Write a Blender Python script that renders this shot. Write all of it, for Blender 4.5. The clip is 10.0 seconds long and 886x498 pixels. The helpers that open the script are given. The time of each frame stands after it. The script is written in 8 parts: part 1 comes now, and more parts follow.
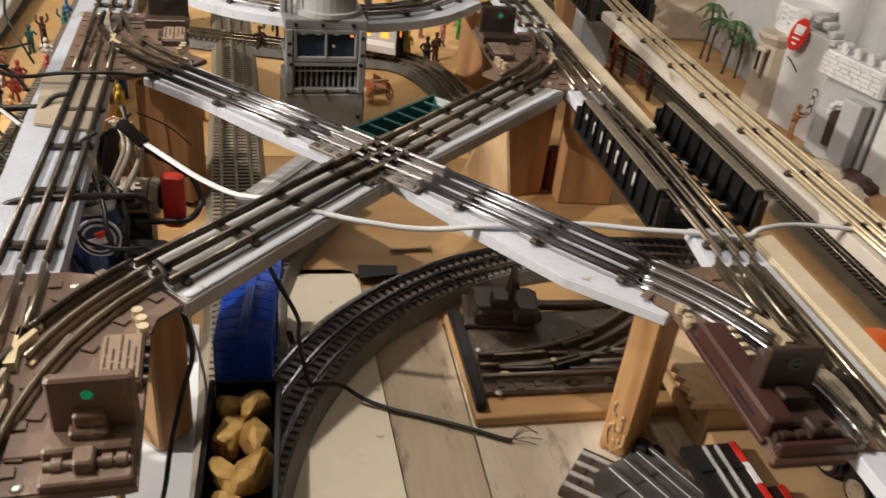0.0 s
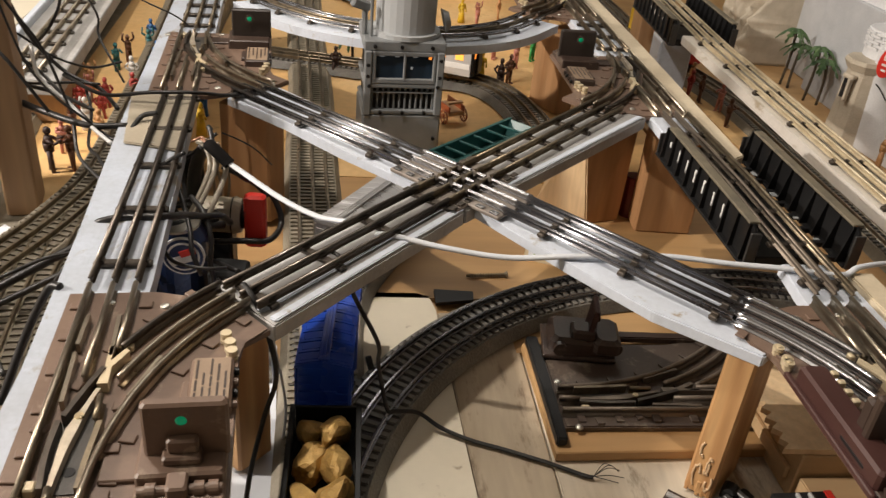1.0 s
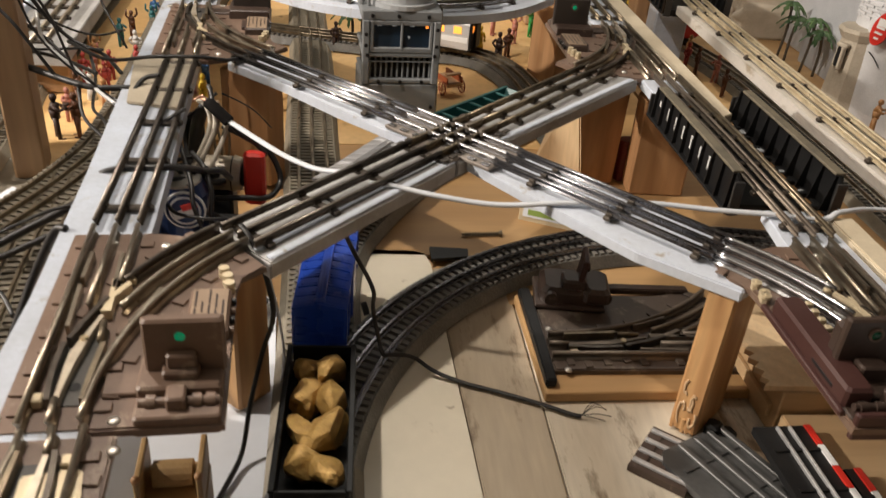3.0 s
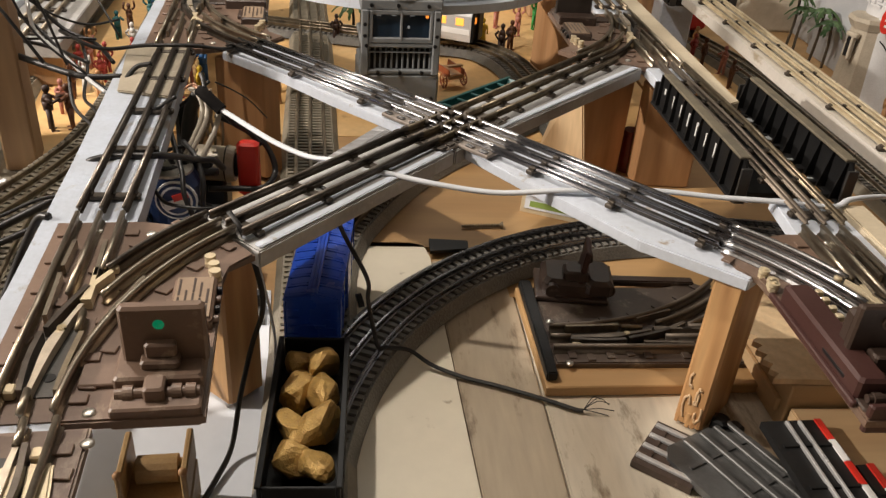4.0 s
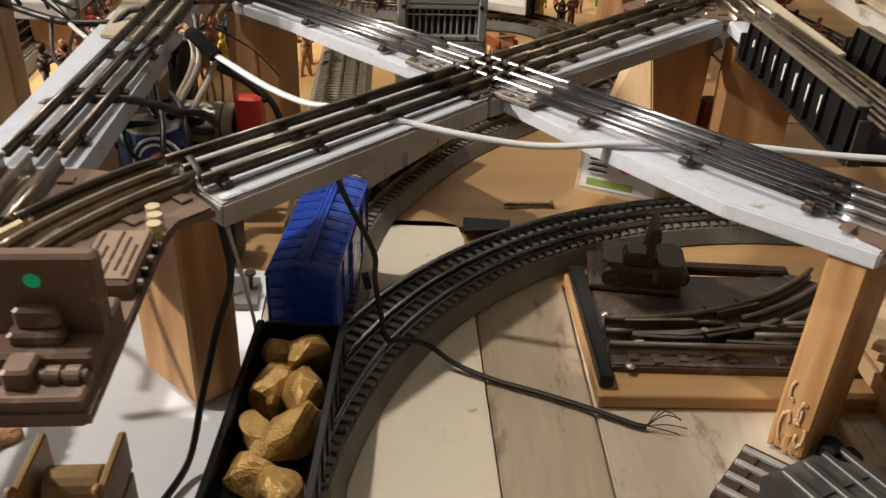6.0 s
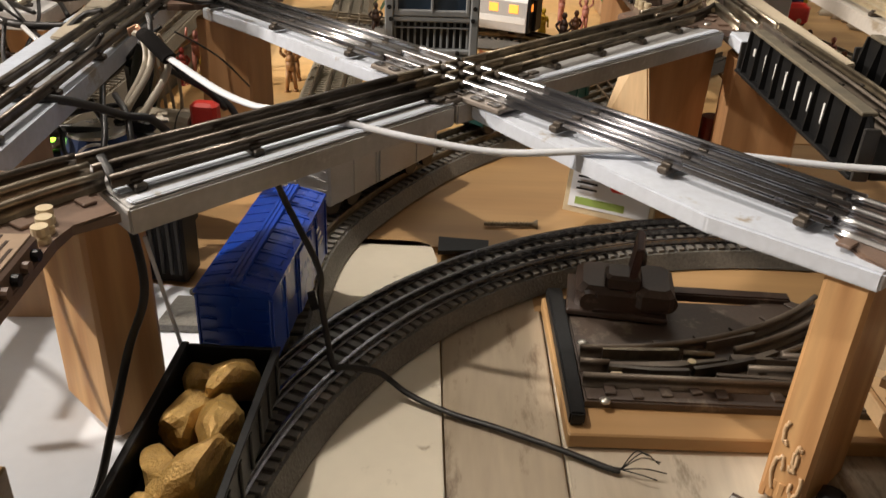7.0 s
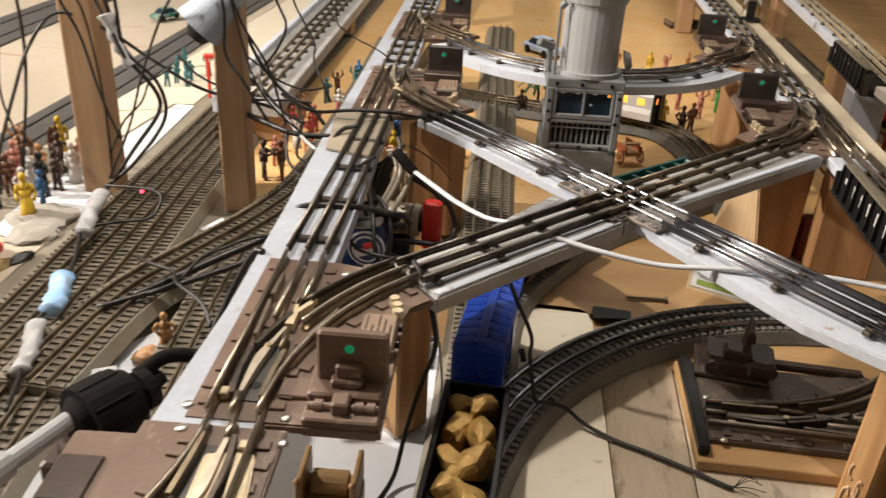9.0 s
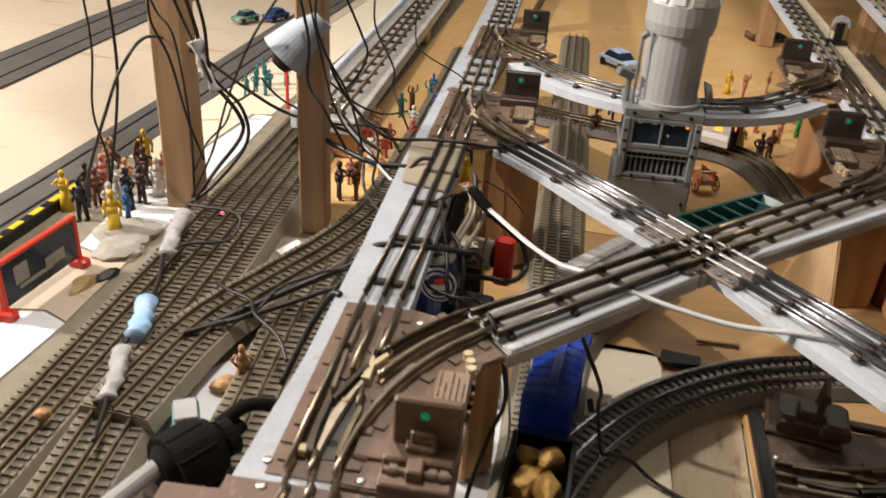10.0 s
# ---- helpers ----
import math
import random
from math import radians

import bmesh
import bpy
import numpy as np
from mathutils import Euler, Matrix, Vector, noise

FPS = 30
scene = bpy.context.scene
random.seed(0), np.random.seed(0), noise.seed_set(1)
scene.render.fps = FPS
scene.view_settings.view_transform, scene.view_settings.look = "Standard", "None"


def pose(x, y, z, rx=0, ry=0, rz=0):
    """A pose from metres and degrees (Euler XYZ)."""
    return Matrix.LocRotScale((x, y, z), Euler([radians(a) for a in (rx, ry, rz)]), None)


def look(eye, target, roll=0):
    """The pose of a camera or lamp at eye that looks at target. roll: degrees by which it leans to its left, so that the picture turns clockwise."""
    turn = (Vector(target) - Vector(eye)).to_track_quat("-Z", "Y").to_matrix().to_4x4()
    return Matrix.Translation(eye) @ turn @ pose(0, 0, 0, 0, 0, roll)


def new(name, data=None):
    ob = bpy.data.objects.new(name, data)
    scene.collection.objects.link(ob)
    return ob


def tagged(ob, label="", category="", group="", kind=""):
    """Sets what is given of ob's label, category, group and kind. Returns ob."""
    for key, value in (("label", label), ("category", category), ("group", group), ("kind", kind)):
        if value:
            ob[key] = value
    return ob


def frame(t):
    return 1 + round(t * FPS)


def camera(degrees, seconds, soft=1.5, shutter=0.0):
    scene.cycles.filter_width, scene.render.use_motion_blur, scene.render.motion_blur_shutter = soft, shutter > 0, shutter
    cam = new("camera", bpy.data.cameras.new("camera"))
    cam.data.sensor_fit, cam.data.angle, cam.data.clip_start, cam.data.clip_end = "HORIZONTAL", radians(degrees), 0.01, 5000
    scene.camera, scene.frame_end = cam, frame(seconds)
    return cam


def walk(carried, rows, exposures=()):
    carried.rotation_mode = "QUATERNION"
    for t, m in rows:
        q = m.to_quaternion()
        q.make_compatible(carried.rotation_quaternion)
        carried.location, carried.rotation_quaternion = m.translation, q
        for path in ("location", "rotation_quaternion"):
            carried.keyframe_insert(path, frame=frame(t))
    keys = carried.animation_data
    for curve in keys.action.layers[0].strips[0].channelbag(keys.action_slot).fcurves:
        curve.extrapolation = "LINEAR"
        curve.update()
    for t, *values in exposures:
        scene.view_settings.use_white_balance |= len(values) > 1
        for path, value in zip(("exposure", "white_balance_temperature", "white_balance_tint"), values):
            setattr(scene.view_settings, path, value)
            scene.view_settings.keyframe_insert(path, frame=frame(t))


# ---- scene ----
cam = camera(56.2, 10.0, soft=1.35, shutter=0.5)
PATH = [
    (0, (0.143, 0.092, 0.481), (0.522, 1.761, -0.554), 6.3),
    (0.5, (0.13, 0.115, 0.478), (0.437, 1.809, -0.54), 6.0),
    (1, (0.122, 0.108, 0.481), (0.369, 1.816, -0.53), 5.6),
    (1.5, (0.116, 0.106, 0.48), (0.332, 1.82, -0.529), 5.3),
    (2, (0.114, 0.104, 0.481), (0.316, 1.819, -0.527), 4.9),
    (2.5, (0.117, 0.089, 0.475), (0.323, 1.798, -0.544), 4.7),
    (3, (0.133, 0.068, 0.461), (0.362, 1.77, -0.565), 4.9),
    (3.2, (0.141, 0.067, 0.447), (0.366, 1.768, -0.58), 4.8),
    (4.5, (0.147, 0.09, 0.443), (0.34, 1.799, -0.579), 4.1),
    (5, (0.158, 0.098, 0.435), (0.313, 1.815, -0.58), 3.5),
    (5.5, (0.172, 0.136, 0.394), (0.276, 1.86, -0.616), 2.9),
    (5.7, (0.175, 0.156, 0.374), (0.26, 1.881, -0.634), 2.8),
    (6.8, (0.221, 0.221, 0.315), (0.214, 1.975, -0.647), 2.5),
    (7, (0.225, 0.225, 0.315), (0.225, 1.991, -0.625), 2.6),
    (7.5, (0.225, 0.23, 0.325), (0.225, 2.016, -0.575), 3.0),
    (8, (0.218, 0.211, 0.351), (0.198, 2.002, -0.538), 3.2),
    (8.5, (0.18, 0.115, 0.42), (0.093, 1.903, -0.471), 3.3),
    (9, (0.141, 0.032, 0.46), (-0.054, 1.806, -0.442), 3.2),
    (9.5, (0.139, 0.02, 0.477), (-0.131, 1.773, -0.447), 3.4),
    (10, (0.123, 0.047, 0.508), (-0.21, 1.782, -0.43), 3.7),
]
walk(cam, [(t, look(eye, target, roll)) for t, eye, target, roll in PATH], exposures=[(0.0, 0.0), (5.5, 0.03), (7.2, 0.14), (8.0, 0.26), (8.7, 0.24), (9.3, 0.05), (10.0, 0.0)])

# ---- light: warm room lamps over the layout, an added far fill, little bounce from the dark room ----
world = bpy.data.worlds.new("room_world")
scene.world = world
world.use_nodes = True
world.node_tree.nodes["Background"].inputs[0].default_value = (1.0, 0.93, 0.84, 1)
world.node_tree.nodes["Background"].inputs[1].default_value = 0.004


def bulb(name, at, watts, radius, colour):
    lamp = bpy.data.lights.new(name, "POINT")
    lamp.energy, lamp.shadow_soft_size, lamp.color = watts, radius, colour
    ob = new(name, lamp)
    ob.location = at
    return ob


bulb("wall_bulb", (-1.72, 0.68, 1.05), 176, 0.035, (1.0, 0.895, 0.79))
bulb("pendant_bulb", (-0.27, 0.835, 1.20), 37, 0.022, (1.0, 0.895, 0.79))
# unseen area fill, added to brighten the far sand and the castle
fill_light = bpy.data.lights.new("far_fill", "AREA")
fill_light.shape, fill_light.size, fill_light.size_y = "RECTANGLE", 1.2, 0.35
fill_light.energy, fill_light.color = 10.0, (1.0, 0.95, 0.86)
new("far_fill", fill_light).matrix_world = pose(0.35, 2.3, 1.70, 0, 0, 0)

# ---- materials ----


def mat(name, base, rough=0.6, metal=0.0, second=None, scale=30.0, amount=0.5, fine=0.25, bump=0.1, stretch=(1, 1, 1),
        emit=None, coat=0.0, island=0.0, stain=None):
    """Painted, plastic, metal or wooden surface with variation at two scales and relief."""
    m = bpy.data.materials.new(name)
    m.use_nodes = True
    nt = m.node_tree
    n, link = nt.nodes, nt.links.new
    b = n["Principled BSDF"]
    b.inputs["Metallic"].default_value = metal
    b.inputs["Coat Weight"].default_value = coat
    tc = n.new("ShaderNodeTexCoord")
    mp = n.new("ShaderNodeMapping")
    mp.inputs["Scale"].default_value = stretch
    link(tc.outputs["Object"], mp.inputs["Vector"])
    big = n.new("ShaderNodeTexNoise")
    big.inputs["Scale"].default_value, big.inputs["Detail"].default_value = scale, 6
    link(mp.outputs["Vector"], big.inputs["Vector"])
    ramp = n.new("ShaderNodeValToRGB")
    ramp.color_ramp.elements[0].position, ramp.color_ramp.elements[1].position = 0.38, 0.66
    link(big.outputs["Fac"], ramp.inputs["Fac"])
    mix = n.new("ShaderNodeMixRGB")
    mix.inputs[1].default_value = (*base, 1)
    mix.inputs[2].default_value = (*(second or [c * 0.7 for c in base]), 1)
    amt = n.new("ShaderNodeMath")
    amt.operation = "MULTIPLY"
    amt.inputs[1].default_value = amount
    link(ramp.outputs["Color"], amt.inputs[0])
    link(amt.outputs[0], mix.inputs[0])
    grain = n.new("ShaderNodeTexNoise")
    grain.inputs["Scale"].default_value, grain.inputs["Detail"].default_value = scale * 14, 5
    link(mp.outputs["Vector"], grain.inputs["Vector"])
    hsv = n.new("ShaderNodeHueSaturation")
    link(mix.outputs[0], hsv.inputs["Color"])
    mr = n.new("ShaderNodeMapRange")
    mr.inputs["To Min"].default_value, mr.inputs["To Max"].default_value = 1 - fine, 1 + fine
    link(grain.outputs["Fac"], mr.inputs["Value"])
    last = mr.outputs[0]
    if island:
        oi = n.new("ShaderNodeObjectInfo")
        r2 = n.new("ShaderNodeMapRange")
        r2.inputs["To Min"].default_value, r2.inputs["To Max"].default_value = 1 - island, 1 + island
        link(oi.outputs["Random"], r2.inputs["Value"])
        mu = n.new("ShaderNodeMath")
        mu.operation = "MULTIPLY"
        link(last, mu.inputs[0])
        link(r2.outputs[0], mu.inputs[1])
        last = mu.outputs[0]
    link(last, hsv.inputs["Value"])
    colour_out = hsv.outputs[0]
    if stain:
        tint, s_scale, edge, s_stretch = stain
        mp2 = n.new("ShaderNodeMapping")
        mp2.inputs["Scale"].default_value = s_stretch
        link(tc.outputs["Object"], mp2.inputs["Vector"])
        sn = n.new("ShaderNodeTexNoise")
        sn.inputs["Scale"].default_value, sn.inputs["Detail"].default_value, sn.inputs["Roughness"].default_value = s_scale, 8, 0.68
        link(mp2.outputs["Vector"], sn.inputs["Vector"])
        sr = n.new("ShaderNodeValToRGB")
        sr.color_ramp.elements[0].position, sr.color_ramp.elements[1].position = edge, edge + 0.10
        link(sn.outputs["Fac"], sr.inputs["Fac"])
        sm = n.new("ShaderNodeMixRGB")
        link(sr.outputs["Color"], sm.inputs[0])
        link(colour_out, sm.inputs[1])
        sm.inputs[2].default_value = (*tint, 1)
        colour_out = sm.outputs[0]
    link(colour_out, b.inputs["Base Color"])
    rr = n.new("ShaderNodeMapRange")
    rr.inputs["To Min"].default_value, rr.inputs["To Max"].default_value = max(0.03, rough - 0.12), min(1, rough + 0.12)
    link(big.outputs["Fac"], rr.inputs["Value"])
    link(rr.outputs[0], b.inputs["Roughness"])
    if bump:
        bp = n.new("ShaderNodeBump")
        bp.inputs["Strength"].default_value, bp.inputs["Distance"].default_value = bump, 0.001
        link(grain.outputs["Fac"], bp.inputs["Height"])
        link(bp.outputs[0], b.inputs["Normal"])
    if emit:
        b.inputs["Emission Color"].default_value = (*emit[:3], 1)
        b.inputs["Emission Strength"].default_value = emit[3]
    return m


def wood(name, base, dark, grain_scale=40.0, axis=2, rough=0.6, rings=0.7):
    """Sawn wood: long grain lines along one axis, blotches and pores."""
    m = bpy.data.materials.new(name)
    m.use_nodes = True
    nt = m.node_tree
    n, link = nt.nodes, nt.links.new
    b = n["Principled BSDF"]
    tc = n.new("ShaderNodeTexCoord")
    mp = n.new("ShaderNodeMapping")
    st = [1.0, 1.0, 1.0]
    st[axis] = 0.09
    mp.inputs["Scale"].default_value = st
    link(tc.outputs["Object"], mp.inputs["Vector"])
    w = n.new("ShaderNodeTexNoise")
    w.inputs["Scale"].default_value, w.inputs["Detail"].default_value, w.inputs["Distortion"].default_value = grain_scale, 4, 1.6
    link(mp.outputs["Vector"], w.inputs["Vector"])
    wave = n.new("ShaderNodeTexWave")
    wave.wave_type, wave.bands_direction = "BANDS", "DIAGONAL"
    wave.inputs["Scale"].default_value, wave.inputs["Distortion"].default_value = grain_scale * 0.9, 7.0
    wave.inputs["Detail"].default_value, wave.inputs["Detail Scale"].default_value = 3.0, 0.7
    link(mp.outputs["Vector"], wave.inputs["Vector"])
    both = n.new("ShaderNodeMixRGB")
    both.inputs[0].default_value = 0.28
    link(w.outputs["Fac"], both.inputs[1])
    link(wave.outputs["Fac"], both.inputs[2])
    ramp = n.new("ShaderNodeValToRGB")
    ramp.color_ramp.elements[0].position, ramp.color_ramp.elements[1].position = 0.30, 0.72
    link(both.outputs[0], ramp.inputs["Fac"])
    f = n.new("ShaderNodeTexNoise")
    f.inputs["Scale"].default_value, f.inputs["Detail"].default_value = grain_scale * 8, 3
    link(mp.outputs["Vector"], f.inputs["Vector"])
    mix = n.new("ShaderNodeMixRGB")
    mix.inputs[1].default_value, mix.inputs[2].default_value = (*base, 1), (*dark, 1)
    k = n.new("ShaderNodeMath")
    k.operation = "MULTIPLY"
    k.inputs[1].default_value = rings
    link(ramp.outputs["Color"], k.inputs[0])
    link(k.outputs[0], mix.inputs[0])
    hsv = n.new("ShaderNodeHueSaturation")
    mr = n.new("ShaderNodeMapRange")
    mr.inputs["To Min"].default_value, mr.inputs["To Max"].default_value = 0.8, 1.2
    link(f.outputs["Fac"], mr.inputs["Value"])
    link(mr.outputs[0], hsv.inputs["Value"])
    link(mix.outputs[0], hsv.inputs["Color"])
    link(hsv.outputs[0], b.inputs["Base Color"])
    b.inputs["Roughness"].default_value = rough
    bp = n.new("ShaderNodeBump")
    bp.inputs["Strength"].default_value, bp.inputs["Distance"].default_value = 0.25, 0.0006
    link(f.outputs["Fac"], bp.inputs["Height"])
    link(bp.outputs[0], b.inputs["Normal"])
    return m


M = {}
M["rail_dark"] = mat("tarnished_rail", (0.27, 0.22, 0.15), 0.38, 0.80, (0.10, 0.08, 0.06), 60, 0.75)
M["rail_black"] = mat("blackened_rail", (0.15, 0.13, 0.11), 0.34, 0.85, (0.06, 0.05, 0.042), 60, 0.75)
M["rail_blued"] = mat("blued_steel_rail", (0.33, 0.33, 0.35), 0.24, 0.95, (0.16, 0.16, 0.175), 30, 0.6)
M["rail_dull"] = mat("dull_dusty_rail", (0.20, 0.165, 0.13), 0.5, 0.55, (0.13, 0.105, 0.085), 50, 0.7)
M["rail_steel"] = mat("steel_rail", (0.47, 0.47, 0.48), 0.20, 0.95, (0.22, 0.22, 0.23), 25, 0.6)
M["rail_warm"] = mat("yellowed_rail", (0.47, 0.41, 0.32), 0.32, 0.92, (0.16, 0.13, 0.10), 38, 0.75)
M["rail_brass"] = mat("brass_rail", (0.88, 0.76, 0.54), 0.32, 0.60, (0.50, 0.39, 0.24), 40, 0.55)
M["tie_dark"] = mat("tie_metal", (0.055, 0.047, 0.04), 0.5, 0.5, (0.13, 0.10, 0.07), 60, 0.5)
M["tie_plate"] = mat("crossing_plate", (0.20, 0.17, 0.145), 0.55, 0.1, (0.33, 0.29, 0.25), 70, 0.6)
M["brown"] = mat("brown_plastic", (0.150, 0.096, 0.068), 0.46, 0.0, (0.20, 0.135, 0.098), 22, 0.6, 0.14, stain=((0.27, 0.205, 0.155), 55, 0.59, (1, 0.5, 1)))
M["brown_dark"] = mat("dark_brown_plastic", (0.044, 0.029, 0.023), 0.36, 0.0, (0.075, 0.050, 0.038), 25, 0.6, 0.18, stain=((0.16, 0.12, 0.09), 60, 0.60, (1, 1, 1)))
M["old_brown"] = mat("dusty_old_brown_plastic", (0.070, 0.050, 0.040), 0.5, 0.0, (0.105, 0.080, 0.062), 25, 0.7, 0.2, stain=((0.19, 0.155, 0.12), 48, 0.56, (1, 1, 1)))
M["maroon"] = mat("maroon_plastic", (0.052, 0.021, 0.018), 0.42, 0.0, (0.075, 0.034, 0.028), 22, 0.5, 0.12)
M["white_board"] = mat("white_painted_board", (0.62, 0.67, 0.76), 0.46, 0.0, (0.53, 0.565, 0.62), 14, 0.6, 0.12, 0.3, (1, 1, 1), stain=((0.36, 0.31, 0.25), 42, 0.605, (1, 1, 0.5)))
M["dirty_board"] = mat("dirty_white_board", (0.43, 0.475, 0.55), 0.5, 0.0, (0.34, 0.36, 0.395), 18, 0.7, 0.15, 0.3, stain=((0.27, 0.24, 0.20), 38, 0.575, (1, 0.5, 1)))
M["grey_board"] = mat("grey_primed_board", (0.44, 0.435, 0.43), 0.5, 0.0, (0.29, 0.28, 0.26), 16, 0.7, 0.16, 0.3, stain=((0.60, 0.60, 0.61), 30, 0.60, (1, 1, 1)))
M["cream_white"] = mat("cream_white_board", (0.62, 0.59, 0.545), 0.5, 0.0, (0.50, 0.455, 0.39), 10, 0.7, 0.12, 0.3, stain=((0.36, 0.30, 0.22), 40, 0.60, (1, 0.5, 1)))
M["taupe"] = mat("taupe_paint", (0.33, 0.285, 0.215), 0.55, 0.0, (0.40, 0.35, 0.27), 20, 0.6, 0.12, 0.2, stain=((0.52, 0.50, 0.46), 60, 0.63, (1, 1, 1)))
M["cream_trim"] = mat("cream_trim_wood", (0.66, 0.57, 0.42), 0.55, 0.0, (0.52, 0.43, 0.30), 18, 0.6, 0.12)
M["ply"] = wood("plywood_table", (0.45, 0.275, 0.120), (0.33, 0.18, 0.072), 9, 0, 0.55, 0.5)
M["ply_light"] = wood("pale_plywood", (0.55, 0.38, 0.21), (0.44, 0.28, 0.14), 12, 0, 0.6, 0.6)
M["plank"] = mat("weathered_plank", (0.62, 0.56, 0.455), 0.55, 0.0, (0.46, 0.385, 0.285), 14, 0.8, 0.16, 0.35, (1, 0.16, 1), stain=((0.19, 0.14, 0.09), 26, 0.535, (1, 0.30, 1)))
M["plank_brown"] = mat("grey_brown_weathered_plank", (0.43, 0.355, 0.26), 0.55, 0.0, (0.30, 0.235, 0.155), 12, 0.8, 0.18, 0.35, (1, 0.14, 1), stain=((0.15, 0.105, 0.065), 24, 0.555, (1, 0.28, 1)))
M["cream_panel"] = mat("cream_panel", (0.72, 0.66, 0.53), 0.5, 0.0, (0.66, 0.585, 0.45), 5, 0.5, 0.06, stain=((0.36, 0.29, 0.20), 40, 0.64, (1, 1, 1)))
M["beige_board"] = mat("pale_beige_board", (0.49, 0.42, 0.33), 0.6, 0.0, (0.55, 0.48, 0.39), 4, 0.6, 0.08, 0.2, (1, 0.4, 1), stain=((0.42, 0.27, 0.19), 9, 0.60, (0.35, 2.2, 1)))
M["paper"] = mat("white_paper", (0.70, 0.735, 0.79), 0.7, 0.0, (0.61, 0.635, 0.67), 7, 0.5, 0.05)
M["sand"] = mat("sand_paint", (0.68, 0.415, 0.165), 0.7, 0.0, (0.72, 0.50, 0.25), 7, 0.7, 0.15, stain=((0.46, 0.27, 0.11), 18, 0.60, (1, 1, 1)))
M["pine"] = wood("pine_post", (0.58, 0.345, 0.155), (0.34, 0.155, 0.055), 30, 2, 0.5, 0.75)
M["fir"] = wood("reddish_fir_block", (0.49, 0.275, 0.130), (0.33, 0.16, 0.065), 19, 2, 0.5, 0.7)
# pale wood of the box lid, also the painted light on the slanted block
M["fir_pale_lit"] = wood("pale_and_lit_fir", (0.74, 0.56, 0.35), (0.62, 0.43, 0.24), 26, 2, 0.55, 0.6)
M["post_ply"] = wood("brown_lumber", (0.42, 0.27, 0.15), (0.33, 0.19, 0.10), 18, 2, 0.55, 0.6)
M["roadbed"] = mat("grey_roadbed", (0.125, 0.120, 0.108), 0.33, 0.0, (0.20, 0.19, 0.165), 34, 0.7, 0.5, 1.0)
M["roadbed_tan"] = mat("tan_grey_roadbed", (0.26, 0.23, 0.175), 0.65, 0.0, (0.16, 0.14, 0.11), 50, 0.6, 0.3, 0.8)
M["bed_tie"] = mat("roadbed_tie", (0.22, 0.21, 0.19), 0.55, 0.0, (0.12, 0.105, 0.085), 30, 0.6, 0.2)
M["bed_gap"] = mat("dark_ballast", (0.05, 0.045, 0.04), 0.75, 0.0, (0.08, 0.07, 0.06), 60, 0.5, 0.3)
M["gap_tan"] = mat("tan_ballast", (0.135, 0.112, 0.078), 0.75, 0.0, (0.18, 0.15, 0.105), 60, 0.5, 0.3)
M["yard_bed"] = mat("pale_tan_roadbed", (0.27, 0.24, 0.185), 0.65, 0.0, (0.20, 0.175, 0.13), 50, 0.6, 0.3, 0.8)
M["yard_tie"] = mat("weathered_brown_tie", (0.19, 0.165, 0.125), 0.6, 0.0, (0.14, 0.12, 0.09), 60, 0.5, 0.2)
M["yard_gap"] = mat("dusty_tan_ballast", (0.14, 0.118, 0.085), 0.75, 0.0, (0.19, 0.16, 0.115), 60, 0.5, 0.3)
M["lamp_black"] = mat("black_brown_plastic", (0.022, 0.016, 0.013), 0.42, 0.0, (0.035, 0.026, 0.021), 25, 0.6, 0.12)
M["dark_cable"] = mat("dark_grey_cable", (0.026, 0.025, 0.023), 0.4, 0.0, (0.08, 0.075, 0.07), 30, 0.5, 0.1)
M["bed_tie_tan"] = mat("tan_roadbed_tie", (0.25, 0.22, 0.165), 0.6, 0.0, (0.18, 0.155, 0.115), 60, 0.5, 0.2)
M["black"] = mat("black_plastic", (0.010, 0.010, 0.0105), 0.42, 0.0, (0.018, 0.018, 0.018), 30, 0.5, 0.1)
M["gold_foil"] = mat("crinkled_gold_foil", (0.80, 0.63, 0.34), 0.22, 0.85, (0.45, 0.32, 0.14), 90, 0.7, 0.2, 0.8)
M["car_green"] = mat("dark_green_car_paint", (0.04, 0.17, 0.10), 0.3, 0.0, (0.40, 0.42, 0.42), 25, 0.6, 0.05)
M["car_navy"] = mat("navy_car_paint", (0.015, 0.03, 0.16), 0.3, 0.0, (0.03, 0.06, 0.24), 25, 0.6, 0.05)
M["black"].node_tree.nodes["Principled BSDF"].inputs["Specular IOR Level"].default_value = 0.28
M["soot_black"] = mat("sooty_matte_black", (0.007, 0.006, 0.006), 0.8, 0.0, (0.016, 0.014, 0.013), 60, 0.6, 0.2, 0.4)
M["soot_black"].node_tree.nodes["Principled BSDF"].inputs["Specular IOR Level"].default_value = 0.12
M["black_gloss"] = mat("black_cable_sheath", (0.009, 0.008, 0.008), 0.42, 0.0, (0.03, 0.028, 0.026), 30, 0.5, 0.1)
M["white_cable"] = mat("white_cable_sheath", (0.60, 0.625, 0.67), 0.65, 0.0, (0.56, 0.57, 0.58), 40, 0.5, 0.06)
M["grey_toy"] = mat("grey_toy_plastic", (0.175, 0.185, 0.19), 0.45, 0.0, (0.26, 0.27, 0.275), 18, 0.5, 0.08)
M["grey_light"] = mat("light_grey_plastic", (0.36, 0.375, 0.385), 0.45, 0.0, (0.42, 0.43, 0.44), 18, 0.5, 0.06)
M["white_plastic"] = mat("white_plastic", (0.78, 0.78, 0.77), 0.4, 0.0, (0.66, 0.66, 0.64), 20, 0.4, 0.05)
